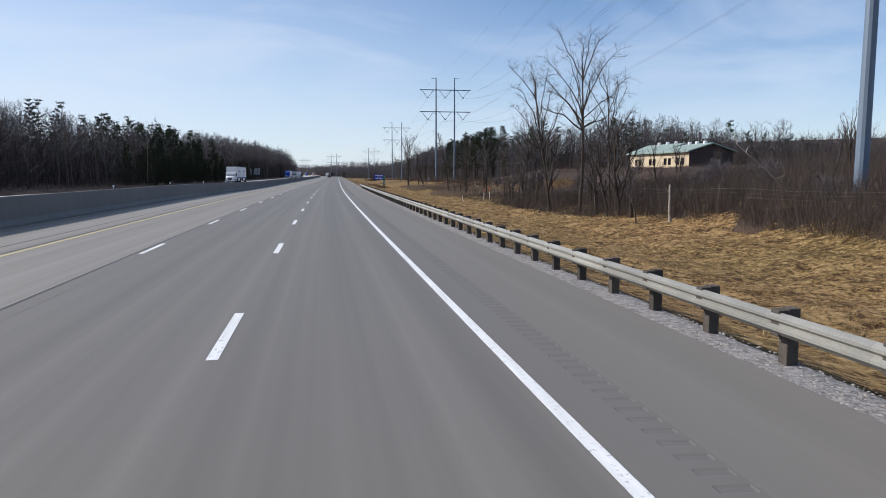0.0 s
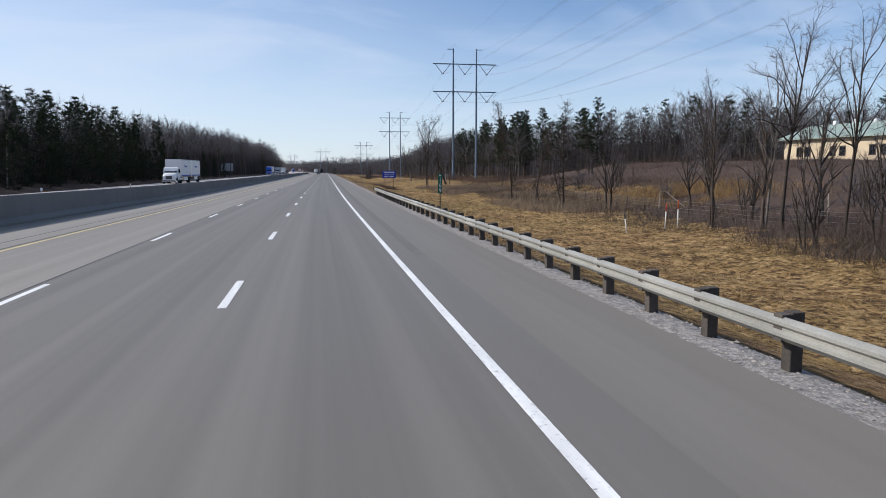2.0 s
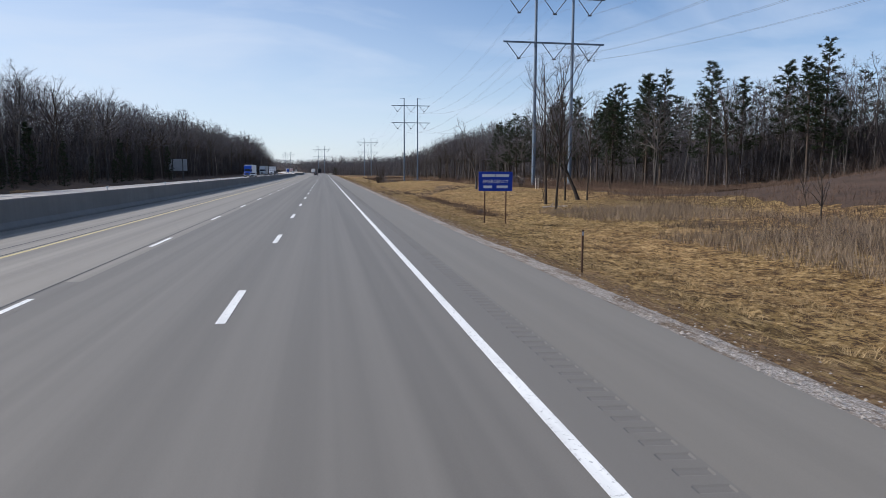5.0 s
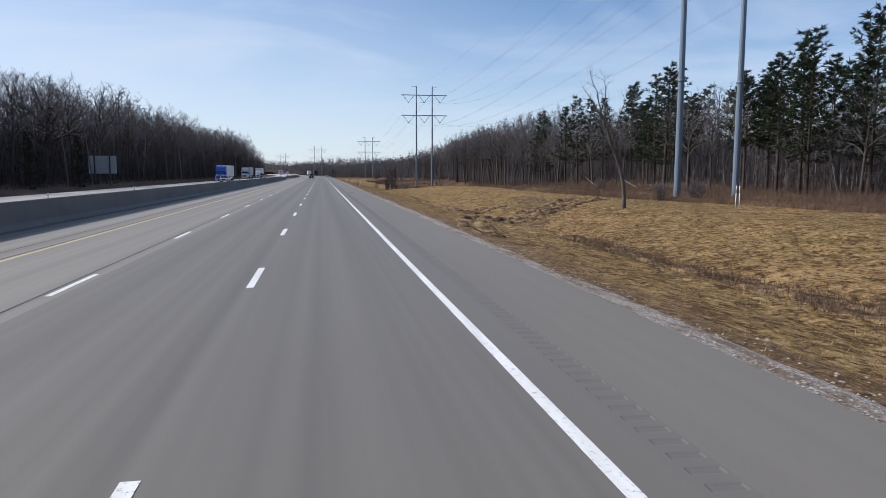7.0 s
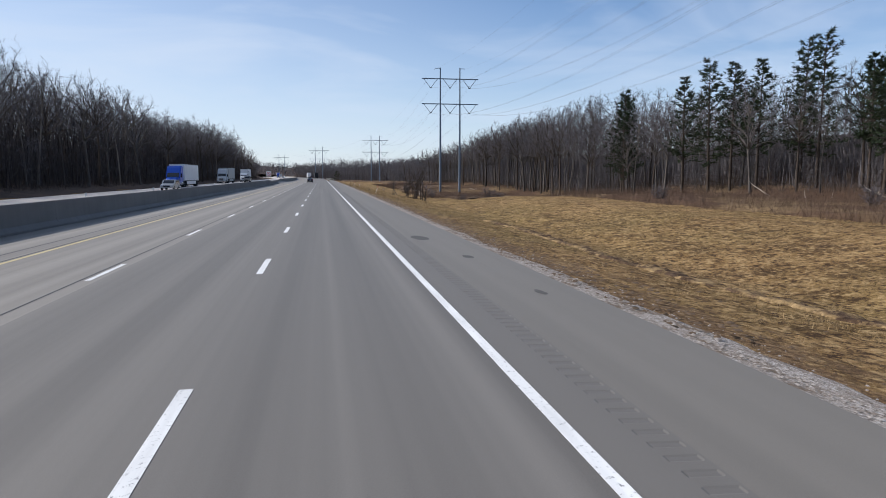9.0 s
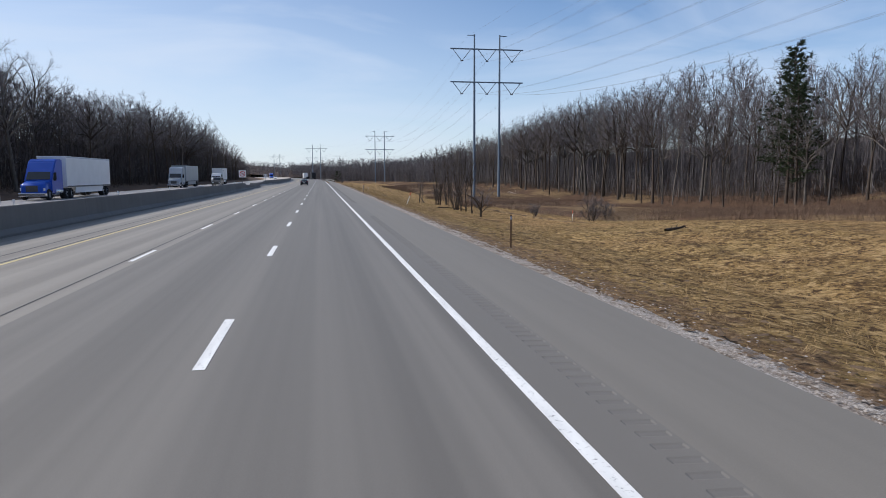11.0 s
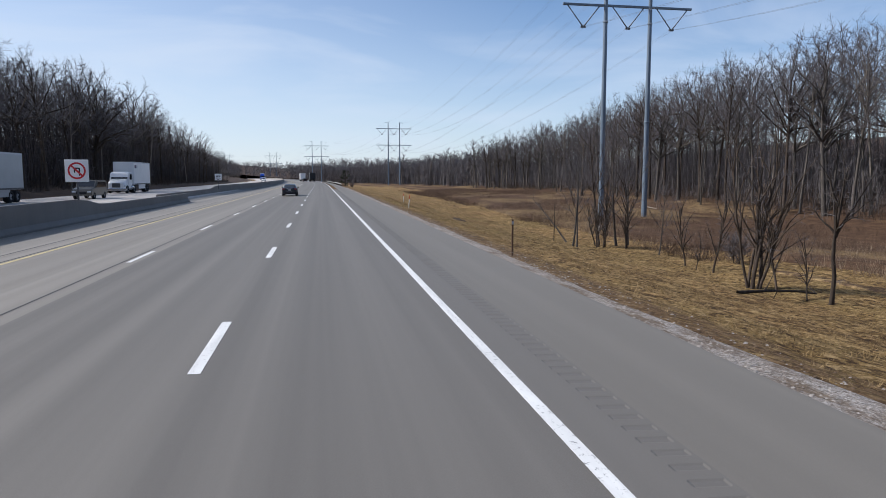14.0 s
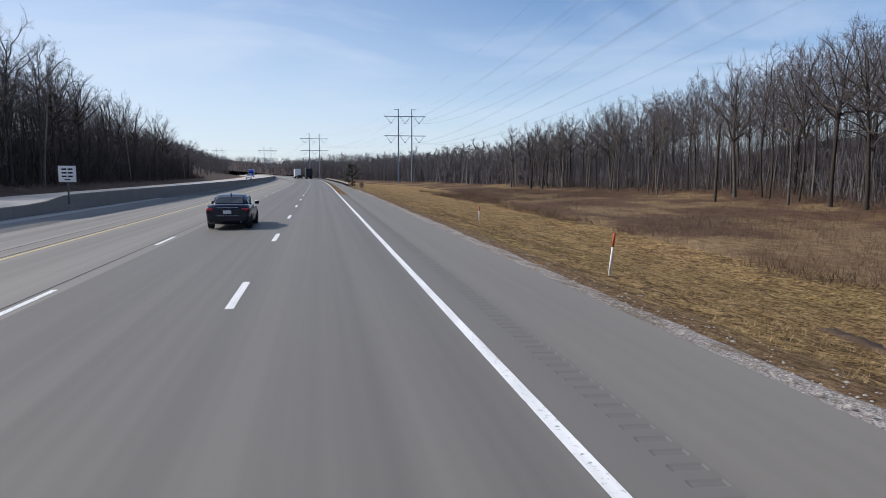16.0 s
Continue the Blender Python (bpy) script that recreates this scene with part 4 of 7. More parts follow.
def tree(kind_name, meshes, x, y, scale, turn, label, group="", z=None, tilt=0.0):
    ob = thing(kind_name, Matrix.Translation((x, y, land(x, y) if z is None else z)) @ Matrix.Rotation(turn, 4, "Z") @ Matrix.Rotation(tilt, 4, "Y"), label, "tree", group)
    ob.scale = (scale, scale, scale)
    for me in meshes[0]:
        mesh_part("trunk", me, BARK, ob)
    mesh_part("crown", meshes[1], TWIG, ob)
    return ob


RNG = random.Random(7)
LEFT_H = [(-60, 11), (90, 12), (150, 13.5), (270, 16.2), (340, 18.5), (390, 19.5), (430, 18.5), (470, 19.5), (500, 20), (525, 22), (547, 22), (584, 19), (632, 15), (700, 12.5), (1200, 11)]


def left_woods():
    y = -40.0
    while y < 700:
        u = -38.0 + RNG.uniform(-2.0, 2.0)
        h = lerp_table(LEFT_H, y) * RNG.uniform(0.78, 1.06)
        x = u + cx(y)
        if 138 < y < 214 and RNG.random() < 0.85:
            tree("pine_tree", RNG.choice(SPRUCES), x, y, h * RNG.uniform(0.75, 1.0) / 16, RNG.uniform(0, 6), "dark green spruce branched to the ground before the wood", "trees of the left wood")
        else:
            i = RNG.randrange(6)
            tree("bare_tree", FOREST[i], x, y, h / FOREST_H[i], RNG.uniform(0, 6), "leafless grey-brown tree at the edge of the wood", "trees of the left wood")
        y += RNG.uniform(4.2, 6.8) if not 138 < y < 214 else RNG.uniform(2.6, 4.2)
    y = 118.0
    while y < 300:
        tree("pine_tree", RNG.choice(SPRUCES), -35.6 + RNG.uniform(-1.2, 1.2) + cx(y), y, RNG.uniform(4.0, 8.5) / 16, RNG.uniform(0, 6), "low dark evergreen in front of the wood", "trees of the left wood")
        y += RNG.uniform(3.0, 6.0) if y < 215 else RNG.uniform(6.0, 13.0)
    tree("oak_tree", OAK, -40.0, 524, 1.04, 1.0, "big spreading leafless oak rising over the wood")
    tree("oak_tree", OAK, -41.0, 300, 0.84, 2.2, "big spreading leafless oak rising over the wood")


left_woods()
RIGHT_H = [(220, 17), (340, 17.5), (400, 19.3), (420, 22), (455, 26.8), (500, 26.6), (560, 24.2), (620, 21.5), (700, 18.8), (1300, 17)]
RIGHT_EDGE = [(215, 78), (240, 56), (300, 62), (430, 68), (470, 66), (520, 65.5), (560, 69), (680, 62), (800, 44), (950, 12), (1100, -10), (1330, -42)]


def right_woods():
    y = 225.0
    while y < 665:
        for row in range(2):
            x = lerp_table(RIGHT_EDGE, y) + row * 6 + RNG.uniform(-2.5, 2.5)
            yy = y + RNG.uniform(-2, 2)
            piney = 0.62 if yy < 345 else 0.0
            if 345 < yy < 366 and row == 0:
                piney = 0.8
            if RNG.random() < piney:
                tree("pine_tree", RNG.choice(PINES), x, yy, RNG.uniform(0.98, 1.2), RNG.uniform(0, 6), "tall ragged dark green pine with a bare lower trunk", "trees of the right wood")
            else:
                i = RNG.randrange(6)
                tree("bare_tree", FOREST[i], x, yy, RNG.uniform(0.82, 1.02) * lerp_table(RIGHT_H, yy) / FOREST_H[i], RNG.uniform(0, 6), "tall leafless grey-barked tree at the edge of the wood", "trees of the right wood")
        y += RNG.uniform(4.2, 6.4)


right_woods()
for x, y, k in ((67.0, 395.0, 1.28), (70.5, 398.5, 1.2), (66.0, 391.5, 0.95)):
    tree("pine_tree", PINES[2], x, y, k, y, "tall ragged dark green pine with a bare lower trunk", "trees of the right wood")
tree("bare_tree", FOREST[5], 68.5, 455.0, 1.42, 1.2, "broad domed leafless tree standing over its neighbours", "trees of the right wood")
tree("bare_tree", FOREST[3], 67.0, 436.0, 1.28, 0.2, "tall forked leafless tree standing over its neighbours", "trees of the right wood")


def pose_array(x, y, z, scale, turn):
    c, s = math.cos(turn) * scale, math.sin(turn) * scale
    return np.array([[c, -s, 0, x], [s, c, 0, y], [0, 0, scale, z], [0, 0, 0, 1]], dtype=np.float32)


THIN = [crowned_tree_meshes(80 + i, 16, r, c, sp, 11, 5, 8, twig_len=1.05, twig_w=0.046, cheap=True) for i, (r, c, sp) in enumerate([(0.13, 0.36, 3.9), (0.10, 0.46, 3.3), (0.15, 0.30, 4.4), (0.09, 0.4, 3.0)])]
YOUNG = [crowned_tree_meshes(120 + i, 8, r, c, sp, 8, 3, 5, twig_len=1.0, twig_w=0.03, cheap=True, crook=0.09) for i, (r, c, sp) in enumerate([(0.05, 0.12, 2.3), (0.04, 0.2, 1.9), (0.055, 0.08, 2.6)])]
FAR_TREES = [crowned_tree_meshes(95 + i, 16, 0.17, c, sp, 7, 3, 7, twig_len=1.7, twig_w=0.15, cheap=True) for i, (c, sp) in enumerate([(0.1, 4.4), (0.16, 3.8), (0.08, 5.0)])]
YOUNG_A = [(soup_arrays(wood_of(t)), soup_arrays(t[2])) for t in YOUNG]
THIN_A = [(soup_arrays(wood_of(t)), soup_arrays(t[2])) for t in THIN]
FAR_A = [(soup_arrays(wood_of(t)), soup_arrays(t[2])) for t in FAR_TREES]
THIN_PINE = [pine_meshes(90 + i, 17, 0.2, 0.26, 3.6, 12, 4, 1.5) for i in range(2)]
THIN_PINE_A = [(soup_arrays(wood_of(t)), soup_arrays(t[2])) for t in THIN_PINE]


def back_woods(name, spots, label):
    """Woods behind the front row: spots are (x, y, height, is_pine)."""
    wood, fine, green = [], [], []
    for x, y, h, pine in spots:
        young = h < 9.5 and y < 640
        src = RNG.choice(THIN_PINE_A if pine else FAR_A if y > 640 else YOUNG_A if young else THIN_A)
        m = pose_array(x, y, land(x, y), h / (17 if pine else 8 if young else 16), RNG.uniform(0, 6.3))
        wood.append((*src[0], m))
        (green if pine else fine).append((*src[1], m))
    holder = tagged(new(name), label, "woods", kind="stuff")
    # far trunks take the paler twig colour: distance haze put into the colour
    for nm, lots, mat in (("trunks", wood, TWIG if name == "woodland_far" else BARK), ("twig_crowns", fine, TWIG), ("needle_crowns", green, NEEDLE)):
        if lots:
            mesh_part(nm, joined(nm, lots, mat), mat, holder)["kind"] = "stuff"


spots = []
y = -60.0
while y < 700:
    for row in range(3):
        x = -43.5 - row * 6.0 + cx(y) + RNG.uniform(-2.4, 2.4)
        spots.append((x, y + RNG.uniform(-2.5, 2.5), lerp_table(LEFT_H, y) * RNG.uniform(0.82, 1.04), 120 < y < 215 and RNG.random() < 0.5))
    y += 5.6
while y < 1200:
    for row in range(4):
        x = -44 - row * 7 + cx(y) + RNG.uniform(-3, 3)
        spots.append((x, y + RNG.uniform(-4, 4), 12 * RNG.uniform(0.8, 1.1), False))
    y += 9.5
for _ in range(320):
    y = RNG.uniform(-50, 640)
    spots.append((-37 - RNG.random() ** 1.3 * 22 + cx(y), y, RNG.uniform(3.5, 9), False))
back_woods("woodland_left", spots, "dense leafless brown wood on a low bank")
spots = []
y = 228.0
while y < 620:
    for row in range(3):
        x = lerp_table(RIGHT_EDGE, y) + 11 + row * 7.5 + RNG.uniform(-3, 3)
        spots.append((x, y + RNG.uniform(-3, 3), lerp_table(RIGHT_H, y) * RNG.uniform(0.82, 1.06), RNG.random() < (0.42 if y < 350 else 0.0)))
    y += 5.6
while y < 1330:
    for row in range(7):
        x = lerp_table(RIGHT_EDGE, y) + row * 7.0 + RNG.uniform(-4, 4)
        spots.append((x, y + RNG.uniform(-5, 5), lerp_table(RIGHT_H, y) * RNG.uniform(0.75, 1.0), False))
    y += 10.0
for _ in range(420):
    y = RNG.uniform(225, 640)
    spots.append((lerp_table(RIGHT_EDGE, y) + 1 + RNG.random() ** 1.2 * 34, y, RNG.uniform(3.0, 9.4), False))
back_woods("woodland_right", spots, "dense tall leafless wood with some pines")
spots = []
for _ in range(430):
    y = RNG.uniform(-10, 245)
    x = RNG.random() ** 1.4 * 42 + (93 if y < 160 else 66 + (240 - y) * 0.36)
    spots.append((x, y, RNG.uniform(9, 13.5) * (0.55 + 0.75 * smooth(140, 185, y)), RNG.random() < 0.14))
for _ in range(170):
    y = RNG.uniform(50, 175)
    spots.append((RNG.uniform(96, 175), y, RNG.uniform(5, 9), RNG.random() < 0.05))
back_woods("woodland_hill", spots, "leafless hilltop wood with some evergreens")
spots = []
for _ in range(480):
    y = 1125 + 320 * RNG.random()
    spots.append((RNG.uniform(-560, 190), y, RNG.uniform(11, 17), False))
back_woods("woodland_far", spots, "far wooded ridge on the horizon")

# trees that stand alone on the verge
tree("bare_tree", LONE, 27.9, 82.9, 0.60, 2.0, "dark leafless tree with a wide forked crown above the fence", "verge trees")
tree("bare_tree", LONE_PALE, 27.4, 83.8, 0.66, 3.3, "slim pale-barked leafless tree beside a darker one", "verge trees")
tree("bare_tree", LONE_SLIM, 27.3, 77.0, 0.74, 0.4, "dark slim leafless tree above the fence", "verge trees")
tree("bare_tree", LONE_SLIM, 26.1, 87.5, 0.62, 4.4, "slim leafless tree forked low at the fence", "verge trees")
tree("bare_tree", LONE_SLIM, 26.6, 88.6, 0.56, 1.9, "slim leafless tree forked low at the fence", "verge trees")
tree("bare_tree", LONE_SLIM, 22.8, 55.0, 0.97, 3.14, "slim dark leafless tree beside a taller one", "verge trees", tilt=0.1)
tree("bare_tree", LONE, 24.6, 51.3, 0.82, 0.3, "tall leafless tree with a wide branching crown", "verge trees")
tree("bare_tree", LONE_SLIM, 26.3, 48.0, 0.85, 4.0, "slim leafless tree beside a taller one", "verge trees")
tree("dead_tree", SNAG, 25.3, 134.7, 1.02, 0.0, "dead dark tree with short crooked broken branches", "verge trees")
tree("dead_tree", SNAG, 25.3, 114.8, 0.9, 4.0, "dead dark tree with short crooked broken branches", "verge trees")
tree("dead_tree", SNAG, 26.8, 129.0, 0.78, 2.0, "dead dark tree with short crooked broken branches", "verge trees")
tree("bare_tree", MEADOW, 23.6, 203.0, 1.1, 0.6, "leafless tree with low spreading thin branches", "verge trees")
tree("bare_tree", LEANING, 28.8, 207.2, 1.0, 2.6, "dark leafless tree leaning hard over the meadow", "verge trees", tilt=0.40)
tree("bare_tree", LONE_SLIM, 27.2, 207.0, 0.8, 4.1, "slim leafless tree beside a leaning one", "verge trees")
tree("bare_tree", LONE_SLIM, 29.6, 206.4, 0.75, 1.1, "slim leafless tree beside a leaning one", "verge trees")
tree("sapling", SAPLING, 43.9, 233.1, 1.2, 1.1, "thin leafless sapling at the wood edge", "saplings in the brush")
tree("bare_tree", LONE_SLIM, 22.8, 197.4, 1.0, 0.6, "slim leafless tree at the meadow edge", "verge trees")
tree("bare_tree", CROOKED, 24.9, 243.3, 0.88, 2.2, "crooked leafless tree with a forked top alone in the meadow", "verge trees")
tree("small_tree", SMALL_SPREADING, 23.0, 402.6, 1.08, 0.0, "low spreading leafless tree on the grass", "verge trees")
for mesh, x, y, k, t in [(BANK_TREE, 24.1, 412.9, 1.12, 1), (BANK_TREE, 24.5, 419.7, 0.92, 2.6), (SAPLING, 23.9, 420.6, 0.55, 0.6), (BANK_CLUMP, 23.7, 424.7, 1.0, 3), (SAPLING, 24.4, 423.6, 0.8, 1.4),
                         (SAPLING_CLUMP, 24.8, 448.3, 1.1, 5), (SAPLING_CLUMP, 24.2, 447.4, 0.8, 1.5), (SAPLING, 26.4, 446.6, 1.1, 0.5), (SAPLING, 26.0, 446.0, 0.8, 3.4), (SAPLING, 24.9, 434.1, 0.8, 2.5), (SAPLING, 24.9, 430.7, 0.85, 4.5), (SAPLING, 24.6, 432.2, 0.4, 5.5)]:
    tree("sapling", mesh, x, y, k, t, "thin crooked dark leafless sapling on the bank", "saplings on the bank")
tree("bare_tree", LONE_SLIM, 24.9, 449.2, 0.74, 3.6, "slim dark leafless tree among saplings on the bank", "verge trees", tilt=0.1)
for x, y, s, t in [(24.0, 45.3, 1.1, 1), (24.3, 43.5, 1.0, 2), (24.7, 42.1, 1.15, 3), (25.4, 44.0, 1.1, 5), (27.7, 74.4, 1.1, 4), (24.9, 63.4, 1.2, 5), (27.3, 83.8, 1.2, 0.3), (31.0, 95.2, 1.3, 1.3), (31.6, 96.6, 1.2, 2.2), (33.1, 86.0, 1.2, 3), (27.5, 108.3, 1.0, 0.8), (27.9, 108.5, 0.9, 3.8), (33.7, 103.8, 1.0, 2.9), (26.9, 120.0, 0.8, 2.0), (24.4, 120.1, 0.55, 2.0)]:
    tree("sapling", SAPLING, x, y, s * 1.15, t, "thin leafless sapling in front of dark brush", "saplings in the brush")
for x, y, s, t in [(19.6, 441.9, 0.8, 1), (20.3, 442.8, 0.75, 2.2), (26.4, 448.7, 1.1, 3.6), (27.9, 449.6, 1.0, 5), (26.5, 441, 0.6, 0.2)]:
    tree("sapling", LEANER, x, y, s, t, "thin leafless sapling in a loose clump", "saplings in the hollow")
for _ in range(40):
    y = RNG.uniform(30, 185)
    x = RNG.uniform(22, 62) + cx(y)
    if y > 95 and x < 34:
        continue
    tree("sapling", RNG.choice((SAPLING, SAPLING_CLUMP)), x, y, RNG.uniform(0.5, 1.1), RNG.uniform(0, 6), "thin leafless sapling standing in dark brush", "saplings in the brush")


for _ in range(46):
    y = RNG.uniform(15, 175)
    x = RNG.uniform(20.5, 40) + cx(y)
    if (y > 60 and x < 36) or (y < 45 and x < 30):
        continue
    tree("shrub", SHRUB, x, y, RNG.uniform(0.7, 1.35), RNG.uniform(0, 6), "many-stemmed leafless shrub in the hollow", "shrubs in the hollow")
for x, y, k in [(34.4, 388.4, 1.5), (37.5, 391, 1.1), (47.0, 300, 1.0), (36.5, 318, 0.9), (40.5, 259, 1.2), (38.0, 262, 1.0), (33, 408, 0.9), (30, 436, 1.1)]:
    tree("shrub", SHRUB, x, y, k, k * 3, "many-stemmed leafless shrub in rough grass", "shrubs on the verge")


# ---- dead wood and the wire fence in the hollow ----
PALE_WOOD = mottled("bleached_dead_wood", (0.34, 0.29, 0.235), 0.9, 4, 0.4, bump=0.5, fine=15, stretch=(1, 1, 0.3))


def dead_stem(x, y, height, r, lean, material, label, seed, wobble=0.09):
    """A broken standing stem with a few stubs."""
    rng = random.Random(seed)
    ob = thing("tree_stump", Matrix.Translation((x, y, land(x, y))), label, "stump", "dead stems")
    pts = bent(rng, Vector((0, 0, -0.3)), Vector((lean, 0.0, 1)), height + 0.3, 6, 0.0, wobble)
    soup = Soup()
    soup.tube(pts, [r * (1.25 - 0.1 * i) for i in range(7)], 8)
    for i in (2, 3, 4, 5):
        d = any_way(rng)
        d.z = abs(d.z)
        stub = Soup()
        stub.tube(bent(rng, pts[i], d, rng.uniform(0.15, 0.5), 2, 0.1, 0.2), [r * 0.35, r * 0.25, r * 0.08], 5)
        mesh_part("branch_stub", stub.mesh("branch_stub", material, True), material, ob)
    top = len(soup.v)
    soup.v.append(pts[6] + Vector((0.02, 0, 0.25)))
    ring = 6 * 8
    for k in range(8):
        soup.f.append((ring + k, ring + (k + 1) % 8, top))
    mesh_part("trunk", soup.mesh("trunk", material, True), material, ob)


def fallen_log(x, y, length, r, turn, tilt, label, seed, material=PALE_WOOD):
    rng = random.Random(seed)
    ob = thing("fallen_log", Matrix.Translation((x, y, land(x, y) + r * 0.6)) @ Matrix.Rotation(turn, 4, "Z") @ Matrix.Rotation(-tilt, 4, "Y"), label, "log", "fallen logs")
    pts = bent(rng, Vector((0, 0, 0)), Vector((1, 0, 0.02)), length, 6, 0.0, 0.07)
    soup = Soup()
    soup.tube(pts, [r * (1 - 0.1 * i) for i in range(7)], 7)
    for i in range(2, 7):
        d = any_way(rng) + Vector((0.8, 0, 0.3))
        twig = Soup()
        twig.tube(bent(rng, pts[i], d, length * rng.uniform(0.1, 0.3), 3, 0.05, 0.2), [r * 0.45, r * 0.35, r * 0.22, r * 0.05], 4)
        mesh_part("branch", twig.mesh("branch", material, True), material, ob)
    mesh_part("trunk", soup.mesh("trunk", material, True), material, ob)


dead_stem(25.1, 33.9, 2.5, 0.10, 0.02, PALE_WOOD, "pale barkless dead tree stump beside the fence", 3)
dead_stem(24.7, 39.6, 2.3, 0.13, -0.12, BARK_DARK, "dark crooked broken tree stump", 8)
dead_stem(30.4, 82.0, 1.9, 0.06, 0.0, PALE_WOOD, "thin pale dead stem in the brush", 9)
dead_stem(31.5, 105.5, 1.6, 0.06, 0.0, PALE_WOOD, "thin pale dead stem in the brush", 12)
fallen_log(31.6, 29.6, 5.4, 0.07, 3.05, 0.72, "bleached forked branch leaning out of the brush", 44)
fallen_log(30.2, 29.8, 2.0, 0.045, 3.3, 0.25, "bleached side branch in the brush", 45)
fallen_log(34.5, 101.0, 4.0, 0.09, 0.3, 0.03, "bleached fallen branch in the brush", 4)
fallen_log(33.0, 103.0, 2.6, 0.07, 2.6, 0.6, "bleached branch leaning out of the brush", 5)
fallen_log(29.0, 118.0, 3.4, 0.08, 1.1, 0.06, "bleached fallen branch in the brush", 6)
fallen_log(57.0, 312.6, 5.0, 0.16, 0.5, 0.05, "pale fallen trunk at the edge of the wood", 13)
fallen_log(58.5, 309.0, 3.6, 0.12, 2.3, 0.5, "pale fallen trunk leaning at the edge of the wood", 14)
fallen_log(54.0, 300.2, 4.0, 0.14, 0.2, 0.03, "pale fallen trunk at the edge of the wood", 15)
fallen_log(53.0, 318.0, 6.0, 0.15, 0.25, 0.03, "pale fallen trunk at the edge of the wood", 16)
fallen_log(59.0, 330.0, 3.5, 0.13, 2.1, 0.45, "pale fallen trunk leaning at the edge of the wood", 17)


fallen_log(21.7, 449.0, 5.2, 0.09, 2.4, 0.95, "dead branch leaning against a thin pole", 31, BARK)
dead_stem(20.7, 449.5, 3.2, 0.035, 0.0, BARK_DARK, "thin dark bare pole in the grass", 32, 0.02)
fallen_log(58.0, 497.0, 5.5, 0.17, 2.2, 0.03, "pale fallen trunk at the edge of the wood", 33)
fallen_log(56.0, 470.0, 4.0, 0.13, 0.4, 0.04, "pale fallen trunk at the edge of the wood", 34)
fallen_log(22.0, 199.2, 2.6, 0.13, 0.1, 0.02, "pale fallen log beside the leaning tree", 35)
dead_stem(61.6, 546.7, 12.5, 0.22, 0.0, BARK_DARK, "tall dark branchless dead trunk", 36, 0.012)
for lean in (-0.22, 0.2):
    dead_stem(24.3 + lean, 206.3, 1.7, 0.03, -lean * 1.1, BARK_DARK, "thin dark stick propped against another", 37)
tree("pine_tree", BUSHY_PINE, 8.4 + cx(613), 613, 1.0, 0.0, "low bushy evergreen behind the far guard rail", "verge trees")
tree("shrub", SHRUB, 9.4, 600, 0.7, 1.0, "many-stemmed leafless shrub at the pavement edge", "shrubs on the verge")
tree("shrub", SHRUB, 14.8, 195.8, 0.28, 1.0, "small dark weed in the ditch", "shrubs on the verge")


fallen_log(19.3, 419.5, 6.0, 0.09, 0.35, -0.13, "dark fallen branch lying in the grass", 46, BARK_DARK)
fallen_log(20.6, 343.5, 1.6, 0.12, 0.3, 0.12, "dark rotten log in the grass", 41, BARK_DARK)


def wire_fence():
    fence = tagged(new("wire_fence"), "old wire fence on thin weathered wooden posts in the brush", "fence")
    line = [(29.5, 6.0), (28.3, 42.0), (29.0, 101.0), (29.6, 130.0)]
    post = bpy.data.meshes.new("post")
    bm = tube([(0, 0, -0.3), (0, 0, 0.6), (0.02, 0, 1.35)], [0.05, 0.05, 0.045], 6)
    bm.to_mesh(post)
    bm.free()
    spots = []
    y = 6.0
    rng = random.Random(21)
    while y < 130:
        x = lerp_table([(b, a) for a, b in line], y)
        ob = mesh_part("post", post, POST_WOOD, fence)
        ob.matrix_world = Matrix.Translation((x, y, land(x, y))) @ Matrix.Rotation(rng.gauss(0, 0.05), 4, "Y")
        spots.append(Vector((x, y, land(x, y))))
        y += 3.9
    for h in (0.35, 0.65, 0.95, 1.22):
        soup = Soup()
        soup.tube([p + Vector((-0.05, 0, h + rng.gauss(0, 0.02))) for p in spots], [0.007] * len(spots), 3)
        mesh_part("wire", soup.mesh("wire", GALV), GALV, fence)


wire_fence()


# ---- leaf litter under the woods and brush ----
def litter(name, edge, far_of, y0, y1, label, material=LITTER, rise=1.6):
    """A sheet of dead leaves a hand's breadth over the soil, with a wandering edge."""
    ys = spaced(y0, y1, 3.2)
    verts, faces = [], []
    fr = [0.0, 0.008, 0.02, 0.04, 0.065, 0.09, 0.12, 0.16, 0.2, 0.3, 0.5, 0.75, 1.0]
    for y in ys:
        e = edge(y) + 2.2 * noise.noise((y * 0.09, 4.0, 1.0)) + 1.0 * noise.noise((y * 0.4, 2.0, 1.0))
        far = far_of(y)
        for f in fr:
            x = e + (far - e) * f + (cx(y) if far < 0 else 0.0)
            verts.append((x, y, land(x, y) + (0.09 + rise * max(0.0, f - 0.08) + 0.3 * smooth(0.008, 0.05, f) if f else -0.1)))
    k = len(fr)
    for j in range(len(ys) - 1):
        for i in range(k - 1):
            q = (j * k + i, j * k + i + 1, (j + 1) * k + i + 1, (j + 1) * k + i)
            faces.append(q if far > 0 else q[::-1])
    structure(name, raw_mesh(name, verts, faces, material, True), label, "ground")


